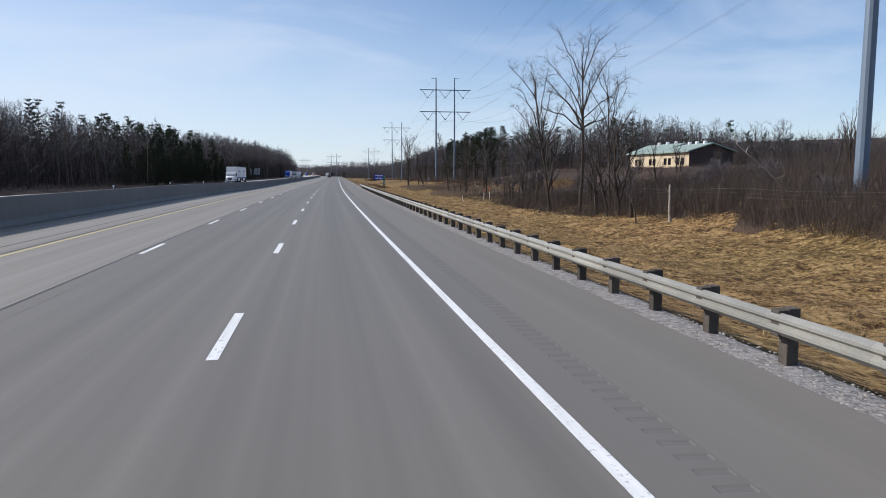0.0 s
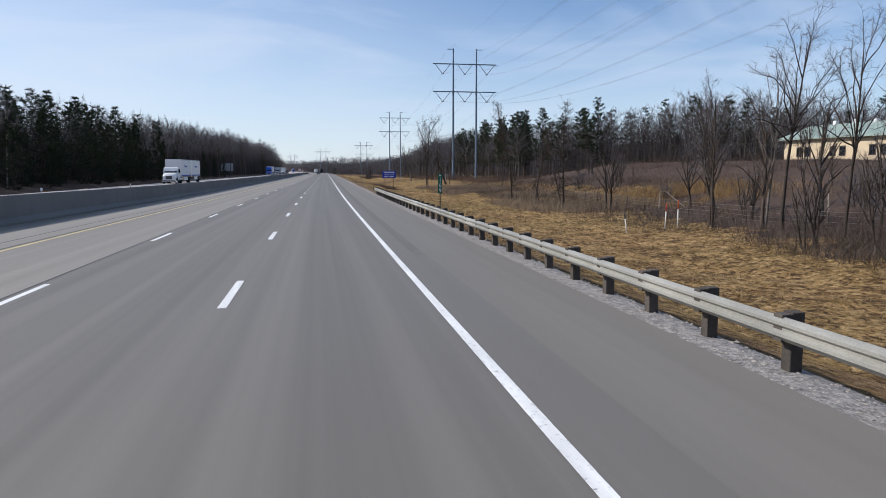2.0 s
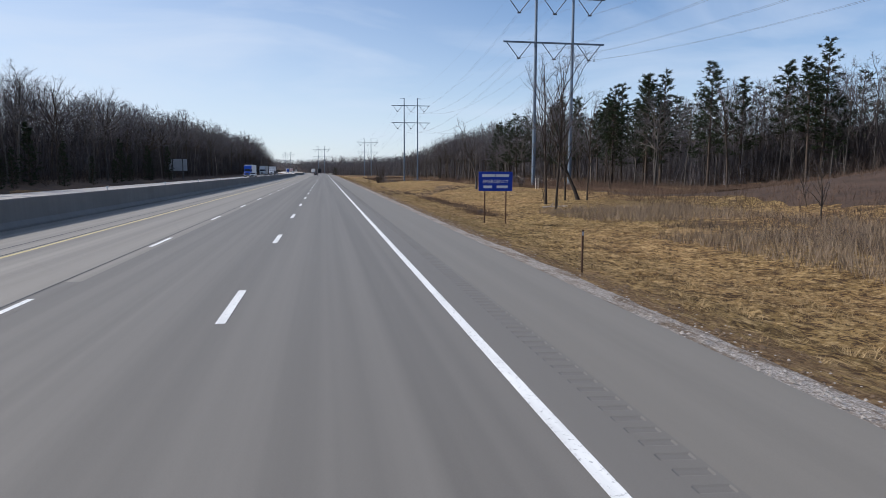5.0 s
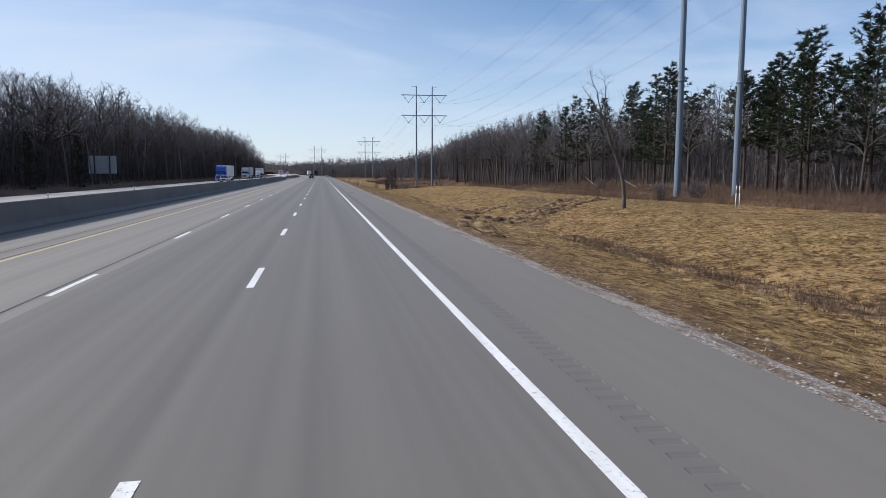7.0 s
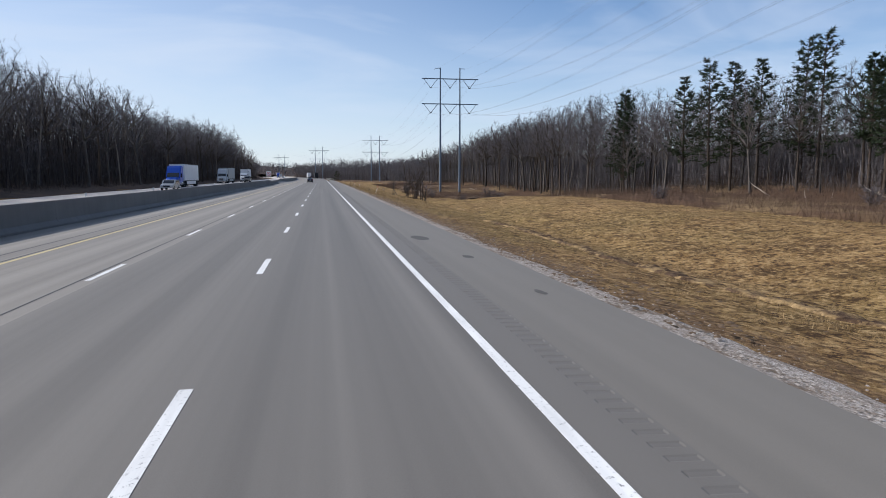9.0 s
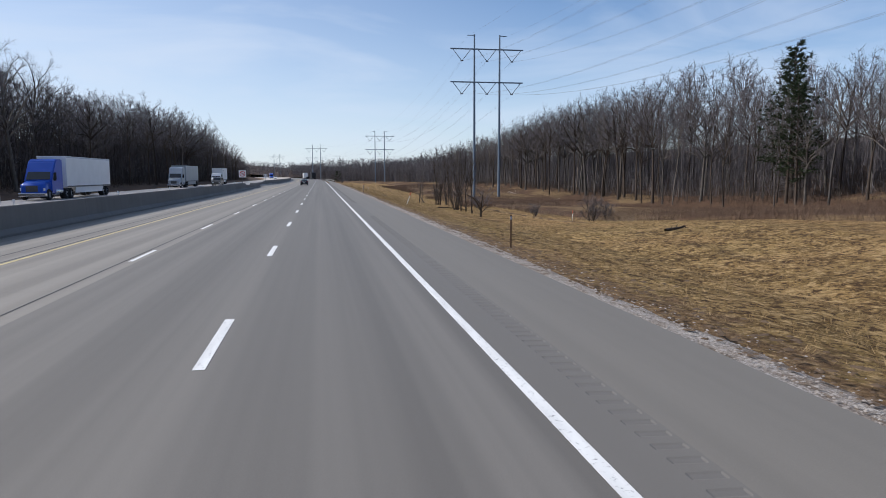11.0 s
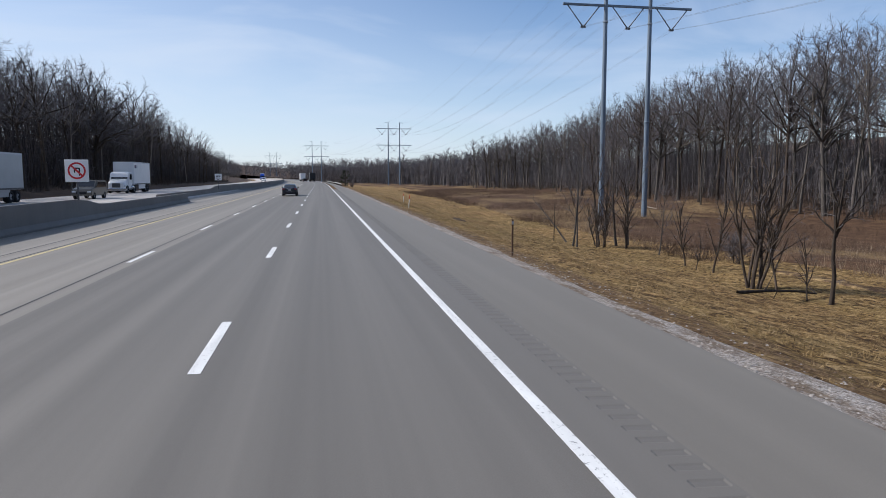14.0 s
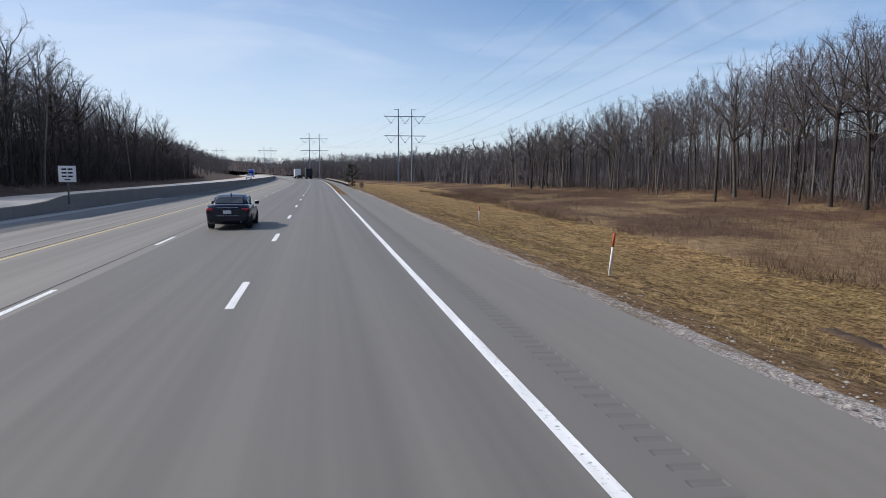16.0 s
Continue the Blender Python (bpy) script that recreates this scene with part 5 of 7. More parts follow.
BRUSH_EDGE = [(205, 45), (245, 40), (290, 34), (345, 36), (380, 40), (430, 36), (470, 30), (520, 29.5), (560, 31), (620, 38), (720, 38), (800, 22), (950, -4), (1100, -24), (1330, -55)]
# left sheet reaches past the trees: dark colour replaces the wood's shade there
litter("ground_litter_left", lambda y: -31.6, lambda y: -400.0, -60, 1200, "dark dead leaves and painted wood shade on the left verge")
litter("ground_litter_right", lambda y: lerp_table(BRUSH_EDGE, y), lambda y: lerp_table(RIGHT_EDGE, y) + 6, 208, 1320, "red-brown and golden dead weeds and leaves before the wood", WEEDS, 0.0)
litter("ground_litter_wood", lambda y: lerp_table(RIGHT_EDGE, y) - 0.5, lambda y: 400.0, 216, 1320, "dark dead leaves under the right wood")
litter("ground_litter_far", lambda y: -640.0, lambda y: 170.0, 1128, 1560, "dark dead leaves on the far wooded ridge")
litter("ground_litter_hollow", lambda y: 25.0 + cx(y) + 14.0 * smooth(95, 125, y), lambda y: 400.0, -60, 232, "dark dead leaves in the brushy hollow")


# ---- brush, reeds and grass ----
def tuft_field(name, count, where, height, width, spread, per, material, label, category, sink=0.05, lean=0.33):
    """Many thin standing blades: where(rng) gives x, y and a scale, or None."""
    rng = random.Random(len(name) * 13 + count)
    v, n = [], 0
    for _ in range(count):
        got = where(rng)
        if got is None:
            continue
        x, y, k = got
        z = land(x, y) - sink
        for _ in range(per):
            w = rng.uniform(0, math.tau)
            ox, oy = rng.gauss(0, spread * 0.5), rng.gauss(0, spread * 0.5)
            h = height * k * rng.uniform(0.55, 1.2)
            tx, ty = rng.gauss(0, lean) * h, rng.gauss(0, lean) * h
            c, s = math.cos(w) * width / 2, math.sin(w) * width / 2
            v += [(x + ox - c, y + oy - s, z), (x + ox + c, y + oy + s, z), (x + ox + tx, y + oy + ty, z + h)]
            n += 1
    va = np.array(v, dtype=np.float32)
    me = joined(name, [(va, np.arange(n * 3, dtype=np.int32).reshape(-1, 3), np.eye(4, dtype=np.float32))], material)
    return stuff(name, me, label, category)


def patchy(x, y, s, cut):
    return noise.noise((x * s, y * s, 1.7)) > cut


def verge_grass(rng):
    y = rng.uniform(-5, 520)
    u = 6.6 + abs(rng.gauss(0, 9))
    x = u + cx(y)
    if u > 40 or not patchy(x, y, 0.45, -0.05):
        return None
    return x, y, (0.45 if u < 9 else 1.0) * rng.uniform(0.6, 1.2)


def hollow_brush(rng):
    y = rng.uniform(-5, 178) if rng.random() < 0.6 else rng.uniform(-5, 75)
    u = 21.8 + 3.4 * (1 - smooth(34, 50, y)) + 48 * rng.random() ** 1.3
    x = u + cx(y)
    if (y > 105 and u < 24) or not patchy(x, y, 0.09, -0.4 if u < 50 else -0.15):
        return None
    return x, y, rng.uniform(0.6, 1.2) * (0.55 if u < 23.5 else 1.0) * (1.0 - 0.62 * smooth(62, 88, y))


def wood_edge_brush(rng):
    y = rng.uniform(205, 640)
    e0, e1 = lerp_table(BRUSH_EDGE, y), lerp_table(RIGHT_EDGE, y) + 3
    x = rng.uniform(e0 - 1.5, e1)
    if not patchy(x, y, 0.06, -0.42 if y < 400 else -0.05):
        return None
    return x, y, rng.uniform(0.5, 1.15)


def under_hill(rng):
    y = rng.uniform(-10, 245)
    return rng.random() ** 1.4 * 42 + (91 if y < 160 else 64 + (245 - y) * 0.36), y, rng.uniform(0.5, 1.2)


def under_left(rng):
    y = rng.uniform(-40, 700)
    d = abs(rng.gauss(0, 12))
    return cx(y) - 36.5 - d, y, rng.uniform(0.5, 1.2) * (0.35 + 0.65 * min(1.0, d / 6))


def under_right(rng):
    y = rng.uniform(222, 640)
    return lerp_table(RIGHT_EDGE, y) + abs(rng.gauss(0, 14)), y, rng.uniform(0.5, 1.2)


def reeds(rng):
    y = rng.uniform(106, 195)
    u = rng.uniform(20.0, 35)
    x = u + cx(y)
    return (x, y, rng.uniform(0.6, 1.2)) if patchy(x, y, 0.08, -0.1) else None


def reeds_low(rng):
    y = rng.uniform(375, 540)
    u = rng.uniform(35, 53)
    x = u + cx(y)
    return (x, y, rng.uniform(0.5, 1.1)) if patchy(x, y, 0.07, 0.05) else None


tuft_field("verge_grass", 60000, verge_grass, 0.17, 0.024, 0.25, 3, STRAW, "tufts of dry straw-coloured grass on the verge", "grass", lean=0.6)
tuft_field("hollow_brush", 44000, hollow_brush, 2.1, 0.02, 1.0, 6, BRUSH, "dense leafless red-brown brush in the hollow", "brush", lean=0.62)
tuft_field("wood_edge_brush", 24000, wood_edge_brush, 1.35, 0.024, 0.9, 9, BRUSH_RED, "low red-brown brush in front of the wood", "brush", lean=0.55)
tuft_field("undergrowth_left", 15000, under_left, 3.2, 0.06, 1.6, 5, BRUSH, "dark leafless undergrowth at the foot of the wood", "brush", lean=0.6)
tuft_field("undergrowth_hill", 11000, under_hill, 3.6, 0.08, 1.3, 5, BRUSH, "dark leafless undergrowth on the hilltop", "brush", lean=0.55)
def hill_top(rng):
    y = rng.uniform(-10, 230)
    x = 44 + 95 * rng.random()
    if x < 91 and y > 62:
        return None
    return x, y, rng.uniform(0.5, 1.2)


tuft_field("hill_brush", 22000, hill_top, 2.8, 0.045, 1.4, 5, BRUSH_GREY, "grey-brown leafless brush over the hilltop", "brush", lean=0.6)
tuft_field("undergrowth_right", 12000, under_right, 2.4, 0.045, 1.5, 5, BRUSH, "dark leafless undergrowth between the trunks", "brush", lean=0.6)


def fuzz_far(rng):
    return rng.uniform(-560, 190), rng.uniform(1128, 1440), rng.uniform(0.5, 1.1)


def thicket(name, count, where, height, width, material, label, per=8, reach=2.0):
    """Young growth inside a wood: leaning thin stems, each with fine side branches from its middle up."""
    rng = random.Random(len(name) * 7 + count)
    v, n = [], 0
    for _ in range(count):
        x, y, k = where(rng)
        base = Vector((x, y, land(x, y) - 0.1))
        h = height * k
        tip = base + Vector((rng.gauss(0, 0.12) * h, rng.gauss(0, 0.12) * h, h))
        lots = [(base, tip, width * 1.3)]
        for _ in range(per):
            p = base.lerp(tip, rng.uniform(0.12, 0.95))
            d = any_way(rng) + Vector((0, 0, 0.35))
            lots.append((p, p + d * reach * rng.uniform(0.5, 1.1), width))
        for p, q, w in lots:
            a = rng.uniform(0, math.tau)
            c = Vector((math.cos(a), math.sin(a), 0.3)) * (w / 2)
            v += [tuple(p - c), tuple(p + c), tuple(q)]
            n += 1
    va = np.array(v, dtype=np.float32)
    return stuff(name, joined(name, [(va, np.arange(n * 3, dtype=np.int32).reshape(-1, 3), np.eye(4, dtype=np.float32))], material), label, "brush")


def inside_left(rng):
    y = rng.uniform(-50, 690)
    return -38.5 - 17 * rng.random() + cx(y), y, rng.uniform(0.35, 0.95) * lerp_table(LEFT_H, y) / 14


def inside_right(rng):
    y = rng.uniform(230, 640)
    return lerp_table(RIGHT_EDGE, y) + 5 + 24 * rng.random(), y, rng.uniform(0.3, 1.0) * lerp_table(RIGHT_H, y) / 18


def inside_hill(rng):
    y = rng.uniform(120, 246)
    return rng.random() ** 1.2 * 34 + (94 if y < 160 else 67 + (240 - y) * 0.36), y, rng.uniform(0.4, 1.0) * (0.7 + 0.5 * smooth(140, 185, y))


thicket("thicket_hill", 6500, inside_hill, 10.5, 0.085, BRUSH_GREY, "dense leafless thicket filling the hilltop wood")
# left stems darker than the right ones: backlit shade put into their colour
thicket("thicket_left", 21000, inside_left, 12.0, 0.10, BRUSH_GREY, "dense leafless thicket filling the wood")
thicket("thicket_right", 14000, inside_right, 12.5, 0.065, TWIG, "dense leafless thicket filling the wood")
thicket("thicket_far", 4500, fuzz_far, 13.0, 0.34, TWIG, "leafless thicket on the far wooded ridge", 8, 4.0)


def fuzz_beyond(rng):
    y = rng.uniform(640, 1330)
    return lerp_table(RIGHT_EDGE, y) + 2 + 45 * rng.random(), y, rng.uniform(0.5, 1.1)


def hollow_meadow(rng):
    y = rng.uniform(436, 640)
    x = rng.uniform(28.6, lerp_table(RIGHT_EDGE, y) + 1)
    return (x, y, rng.uniform(0.4, 1.2)) if patchy(x, y, 0.055, 0.02) else None


def hollow_red(rng):
    y = rng.uniform(436, 640)
    x = 27.6 + (lerp_table(RIGHT_EDGE, y) - 26.6) * rng.random() ** 1.25
    return (x, y, rng.uniform(0.4, 1.2)) if patchy(x, y, 0.055, -2.0) and not patchy(x, y, 0.055, -0.04) else None


def ditch_weeds(rng):
    y = rng.uniform(193, 226)
    return 15.2 + rng.gauss(0, 0.8) - 1.2 * smooth(205, 218, y), y, rng.uniform(0.4, 1.1)


thicket("thicket_beyond", 7000, fuzz_beyond, 13.0, 0.2, TWIG, "dense leafless thicket filling the far wood", 8, 3.2)
tuft_field("hollow_meadow_grass", 15000, hollow_meadow, 0.7, 0.035, 0.6, 4, REED, "pale golden dry grass in the hollow before the wood", "grass", lean=0.5)
tuft_field("hollow_red_brush", 15000, hollow_red, 1.0, 0.035, 0.8, 5, BRUSH_RED, "low red-brown weeds in the hollow", "brush", lean=0.5)
tuft_field("ditch_weeds", 1500, ditch_weeds, 0.55, 0.018, 0.5, 5, BRUSH_RED, "thin brown dead weeds along the ditch", "weeds", lean=0.4)
tuft_field("reed_bed", 13000, reeds, 0.85, 0.026, 0.4, 4, REED, "pale dry reeds and tall grass behind the guard rail", "reeds")


def slope_brush(rng):
    y = rng.uniform(80, 220)
    x = rng.uniform(33, 92)
    return (x, y, rng.uniform(0.5, 1.2)) if patchy(x, y, 0.05, -0.3) else None


tuft_field("slope_brush", 15000, slope_brush, 0.9, 0.035, 0.9, 4, BRUSH_RED, "red-brown dead grass and brush on the slope", "brush", lean=0.5)
tuft_field("reed_hollow", 9000, reeds_low, 1.0, 0.035, 0.5, 4, REED, "pale dry reeds in the hollow below the wood", "reeds")


def grass_clumps():
    """Low mounds of long dry grass: blades that rise and droop outward all round."""
    rng = random.Random(77)
    shapes = []
    for n in range(6):
        v, t = [], []
        for _ in range(44):
            a = rng.uniform(0, math.tau)
            d = Vector((math.cos(a), math.sin(a), 0))
            side = Vector((-d.y, d.x, 0)) * rng.uniform(0.012, 0.022)
            p0 = d * rng.uniform(0.02, 0.55) + Vector((rng.uniform(-0.2, 0.2), rng.uniform(-0.2, 0.2), 0))
            p1 = p0 + d * rng.uniform(0.3, 0.9) + Vector((0, 0, rng.uniform(0.12, 0.55)))
            b = len(v)
            v += [tuple(p0 - side), tuple(p0 + side), tuple(p1)]
            t.append((b, b + 1, b + 2))
        shapes.append((np.array(v, dtype=np.float32), np.array(t, dtype=np.int32)))
    lots = []
    while len(lots) < 6500:
        if len(lots) < 3200:
            y, u, big = rng.uniform(-4, 185), 8.2 + 16.5 * rng.random() ** 0.9, 1.0
        else:
            y, u, big = rng.uniform(185, 520), 7.8 + 22 * rng.random() ** 1.2, 0.7
        x = u + cx(y)
        if noise.noise((x * 0.35, y * 0.35, 3.1)) < -0.12:
            continue
        m = pose_array(x, y, land(x, y) - 0.05, rng.uniform(0.26, 0.56) * big, rng.uniform(0, 6.3))
        m[2, 2] *= rng.uniform(0.7, 1.2)
        lots.append((*rng.choice(shapes), m))
    stuff("grass_clumps", joined("grass_clumps", lots, STRAW), "drooping clumps of long dry grass", "grass")


grass_clumps()


def golden_slope(rng):
    x, y = rng.gauss(40, 4.0), rng.gauss(112, 8.0)
    return (x, y, rng.uniform(0.5, 1.2)) if patchy(x, y, 0.12, -0.1) else None


tuft_field("golden_slope_grass", 3800, golden_slope, 0.9, 0.03, 0.6, 4, GOLD, "golden tall grass on the slope below the building", "grass")


def torn_patch(points, width, height, ruts, label, material=CHURNED):
    """Churned earth along a line: clods and wheel ruts that sink into the turf at the borders."""
    pts = [Vector((x, y, 0)) for x, y in points]
    along = [0.0]
    for a, b in zip(pts, pts[1:]):
        along.append(along[-1] + (b - a).length)
    rows, cols = max(8, int(along[-1] / 0.22)), max(8, int(width / 0.16))
    verts, faces = [], []
    for r in range(rows + 1):
        s = along[-1] * r / rows
        i = max(k for k in range(len(pts) - 1) if along[k] <= s + 1e-6)
        f = (s - along[i]) / (along[i + 1] - along[i])
        p = pts[i].lerp(pts[i + 1], f)
        d = (pts[i + 1] - pts[i]).normalized()
        for c in range(cols + 1):
            v = width * (c / cols - 0.5)
            x, y = p.x + d.y * v, p.y - d.x * v
            mask = min(1.0, 3.0 * (1 - abs(2 * v / width)), 2.5 * min(s, along[-1] - s)) + 0.9 * noise.noise((x * 0.55, y * 0.55, 2.2)) - 0.1
            z = height * (0.9 * noise.noise((x * 1.3, y * 1.3, 8.0)) + 0.9 * abs(noise.noise((x * 3.1, y * 3.1, 4.0))) + 0.8 * noise.noise((x * 5.5, y * 5.5, 4.0)))
            for q in ruts:
                w = v - q - 0.25 * noise.noise((s * 0.3, q, 0.0))
                z += (0.6 + 1.6 * noise.noise((x * 0.8, y * 0.8, 3.0 + q))) * height * math.exp(-((abs(w) - 0.45) / 0.22) ** 2) - 1.1 * height * math.exp(-(w / 0.3) ** 2)
            m = smooth(0.1, 0.7, mask)
            verts.append((x, y, land(x, y) - 0.22 * (1 - m) + (0.06 + z) * m))
    k = cols + 1
    for r in range(rows):
        for c in range(cols):
            faces.append((r * k + c, r * k + c + 1, (r + 1) * k + c + 1, (r + 1) * k + c))
    tagged(new("torn_earth_patch", raw_mesh("torn_earth_patch", verts, faces, material, True)), label, "earth", kind="stuff")


torn_patch([(12.2, 239.2), (17, 245), (20.5, 249), (25, 256), (31, 264)], 4.6, 0.13, (-1.1, 0.9), "dark churned earth with deep wheel ruts")
torn_patch([(7.6, 221.0), (8.6, 228.0), (10.2, 236.0), (12, 242), (15.5, 247)], 2.4, 0.075, (0.0,), "torn wheel track leaving the pavement")
torn_patch([(12.4, 251.5), (14.5, 254.5), (18.0, 259)], 2.8, 0.17, (), "low mound of reddish earth and gravel")
torn_patch([(15.6, 200), (14.8, 210), (13.8, 218), (15.0, 230)], 1.6, 0.07, (), "dark muddy ditch line in the grass")
torn_patch([(13.0, 250), (13.6, 260), (12.7, 268), (12.2, 276), (13.4, 289), (13.0, 302)], 1.15, 0.07, (), "dark muddy ditch line in the grass")
torn_patch([(31.5, 383), (32.5, 400), (31.5, 412), (30.5, 432)], 1.7, 0.05, (), "dark wet ditch below the wood")
torn_patch([(14.2, 459.2), (14.5, 462), (14.9, 465.4)], 1.3, 0.09, (), "dark muddy ditch line in the grass", MUD)
torn_patch([(17, 391), (19.5, 391), (23, 392.5)], 2.4, 0.05, (), "dark wet patch in the grass")


def tar_patch(u, y, half_w, half_l):
    """A thin dark repair on the shoulder with an uneven outline."""
    bm = bmesh.new()
    ring = []
    for k in range(20):
        a = k * math.tau / 20
        q = 1 + 0.25 * noise.noise((math.cos(a) * 1.7, math.sin(a) * 1.7, u * y))
        uu, yy = u + half_w * q * math.cos(a), y + half_l * q * math.sin(a)
        ring.append(bm.verts.new((uu + cx(yy), yy, paved_z(uu) + 0.006)))
    bm.faces.new(ring)
    ob = part("tar_patch", bm, WORN_TAR)
    tagged(ob, "dark tar patch on the paved shoulder", "road patch", kind="structure")


tar_patch(3.7, 274.3, 0.35, 0.9)
tar_patch(4.3, 268.1, 0.16, 0.4)
tar_patch(4.5, 261.7, 0.12, 0.3)


def loose_stones():
    rng = random.Random(5)
    shape = np.array([(1, 0, 0), (-0.9, 0.1, 0), (0, 1, 0.1), (0.1, -0.9, 0), (0.1, 0, 0.55), (0, 0, -0.5)], dtype=np.float32)
    tris = np.array([(0, 2, 4), (2, 1, 4), (1, 3, 4), (3, 0, 4)], dtype=np.int32)
    lots = []
    for _ in range(26000):
        y = rng.uniform(-8, 480)
        u = 5.5 + (rng.uniform(0, 1.05) if y < 120 else min(1.3, abs(rng.gauss(0, 0.5))))
        x = u + cx(y)
        lots.append((shape, tris, pose_array(x, y, (max(land(x, y) + 0.03, -0.15 - 0.07 * (u - 5.48) - 0.9 * max(0.0, u - 6.35)) if y < 120 else max(land(x, y), -0.26) + 0.03), rng.uniform(0.012, 0.035) * (1.6 if rng.random() < 0.06 else 1.0), rng.uniform(0, 6))))
    stuff("loose_stones", joined("loose_stones", lots, STONE), "loose pale stone chips along the pavement edge", "stones")
    lots = []
    for _ in range(1700):
        t = rng.random()
        side = rng.choice((-0.9, 0.9))
        y = 236 + 34 * t + rng.gauss(0, 0.8)
        x = 13.5 + 10 * t + 2.2 * math.sin(3 * t) + side + rng.gauss(0, 0.5)
        m = pose_array(x, y, land(x, y) + 0.01, rng.uniform(0.04, 0.17), rng.uniform(0, 6))
        m[2, 2] *= 0.6
        lots.append((shape, tris, m))
    for _ in range(3600):
        y = rng.uniform(124, 520)
        x = 6.5 + abs(rng.gauss(0, 0.7)) + cx(y)
        lots.append((shape, tris, pose_array(x, y, land(x, y) + 0.01, rng.uniform(0.02, 0.05) * (2.4 if rng.random() < 0.08 else 1.0), rng.uniform(0, 6))))
    for _ in range(1300):
        y = rng.uniform(258, 345)
        x = 6.0 + abs(rng.gauss(0, 0.9)) + cx(y)
        m = pose_array(x, y, max(land(x, y), -0.3) + 0.02, rng.uniform(0.03, 0.11), rng.uniform(0, 6))
        m[2, 2] *= 0.6
        lots.append((shape, tris, m))
    stuff("torn_earth", joined("torn_earth", lots, DIRT), "dark clods of earth torn up by wheels", "earth")


loose_stones()


# ---- power line ----
def tower(x0, x1, y, top, arms, base_z, group="power line towers"):
    """Two tubular steel poles joined by two cross arms with hanging V strings."""
    xm = (x0 + x1) / 2
    ob = thing("power_line_tower", Matrix.Translation((xm, y, 0)), "tall blue-grey steel twin-pole power line tower", "tower", group)
    half = (x1 - x0) / 2
    for s in (-1, 1):
        zs = [base_z - 0.5, base_z + 0.1, base_z + (top - base_z) * 0.33, base_z + (top - base_z) * 0.66, top]
        pole = part("pole", tube([(s * half, 0, z) for z in zs], [0.40, 0.40, 0.35, 0.29, 0.21], 12, facets=True), STEEL_POLE, ob)
        for z, r in ((zs[2], 0.41), (zs[3], 0.35)):
            part("flange", tube([(s * half, 0, z - 0.12), (s * half, 0, z + 0.12)], [r, r], 12), STEEL_POLE, pole)
        part("base_plate", tube([(s * half, 0, base_z - 0.2), (s * half, 0, base_z + 0.14)], [0.62, 0.62], 12), STEEL_POLE, pole)
        part("top_arm", boxed(s * half - (1.9 if s < 0 else 0), s * half + (1.9 if s > 0 else 0), -0.08, 0.08, top - 0.35, top - 0.18), STEEL_POLE, ob)
    reach = half + 6.5
    for z in arms:
        part("cross_arm", boxed(-reach, reach, -0.16, 0.16, z - 0.16, z + 0.16, 0.03), STEEL_POLE, ob)
        for c in (-half - 3.4, 0.0, half + 3.4):
            for s in (-1, 1):
                part("insulator_string", tube([(c + s * 2.4, 0, z - 0.15), (c + s * 0.1, 0, z - 3.0)], [0.09, 0.09], 6), INSULATOR, ob)
            part("clamp", boxed(c - 0.35, c + 0.35, -0.15, 0.15, z - 3.22, z - 2.96), DARK_STEEL, ob)
    hooks = [(xm + c, y, z - 3.1) for z in arms for c in (-half - 3.4, 0.0, half + 3.4)]
    hooks += [(xm - half - 1.8, y, top - 0.4), (xm + half + 1.8, y, top - 0.4)]
    return hooks


LINE = [
    tower(28.0, 35.2, -205, 40, (35.4, 27.0), 1.0),
    tower(33.0, 40.4, 25.3, 40, (35.4, 27.0), 0.8),
    tower(41.1, 48.6, 264, 40.7, (35.9, 27.3), -0.7),
    tower(41.1, 48.0, 487, 39.4, (35.6, 27.0), -3.8),
    tower(36.7, 42.9, 766, 31.6, (28.2, 19.4), -4.0),
    tower(-6.2, 1.2, 976, 31.5, (27.8, 19.0), -2.0),
    tower(-57, -49.8, 1215, 30, (26.2, 17.5), 0.0),
    tower(-139, -132, 1455, 37, (33, 24), 8.0),
]


def wires():
    for a, b in zip(LINE, LINE[1:]):
        for p, q in zip(a, b):
            for off in ((-0.22, 0.22) if p[2] < a[6][2] - 0.1 else (0.0,)):
                cu = bpy.data.curves.new("power_cable", "CURVE")
                cu.dimensions = "3D"
                cu.bevel_depth, cu.bevel_resolution = 0.012, 0
                sp = cu.splines.new("POLY")
                sp.points.add(24)
                for i in range(25):
                    t = i / 24
                    sag = 4 * t * (1 - t) * (7.0 if off else 5.0)
                    sp.points[i].co = (p[0] + (q[0] - p[0]) * t + off, p[1] + (q[1] - p[1]) * t, p[2] + (q[2] - p[2]) * t - sag, 1)
                cu.materials.append(WIRE)
                tagged(new("power_cable", cu), "thin grey power cable sagging between two towers", "cable", "power cables")


wires()


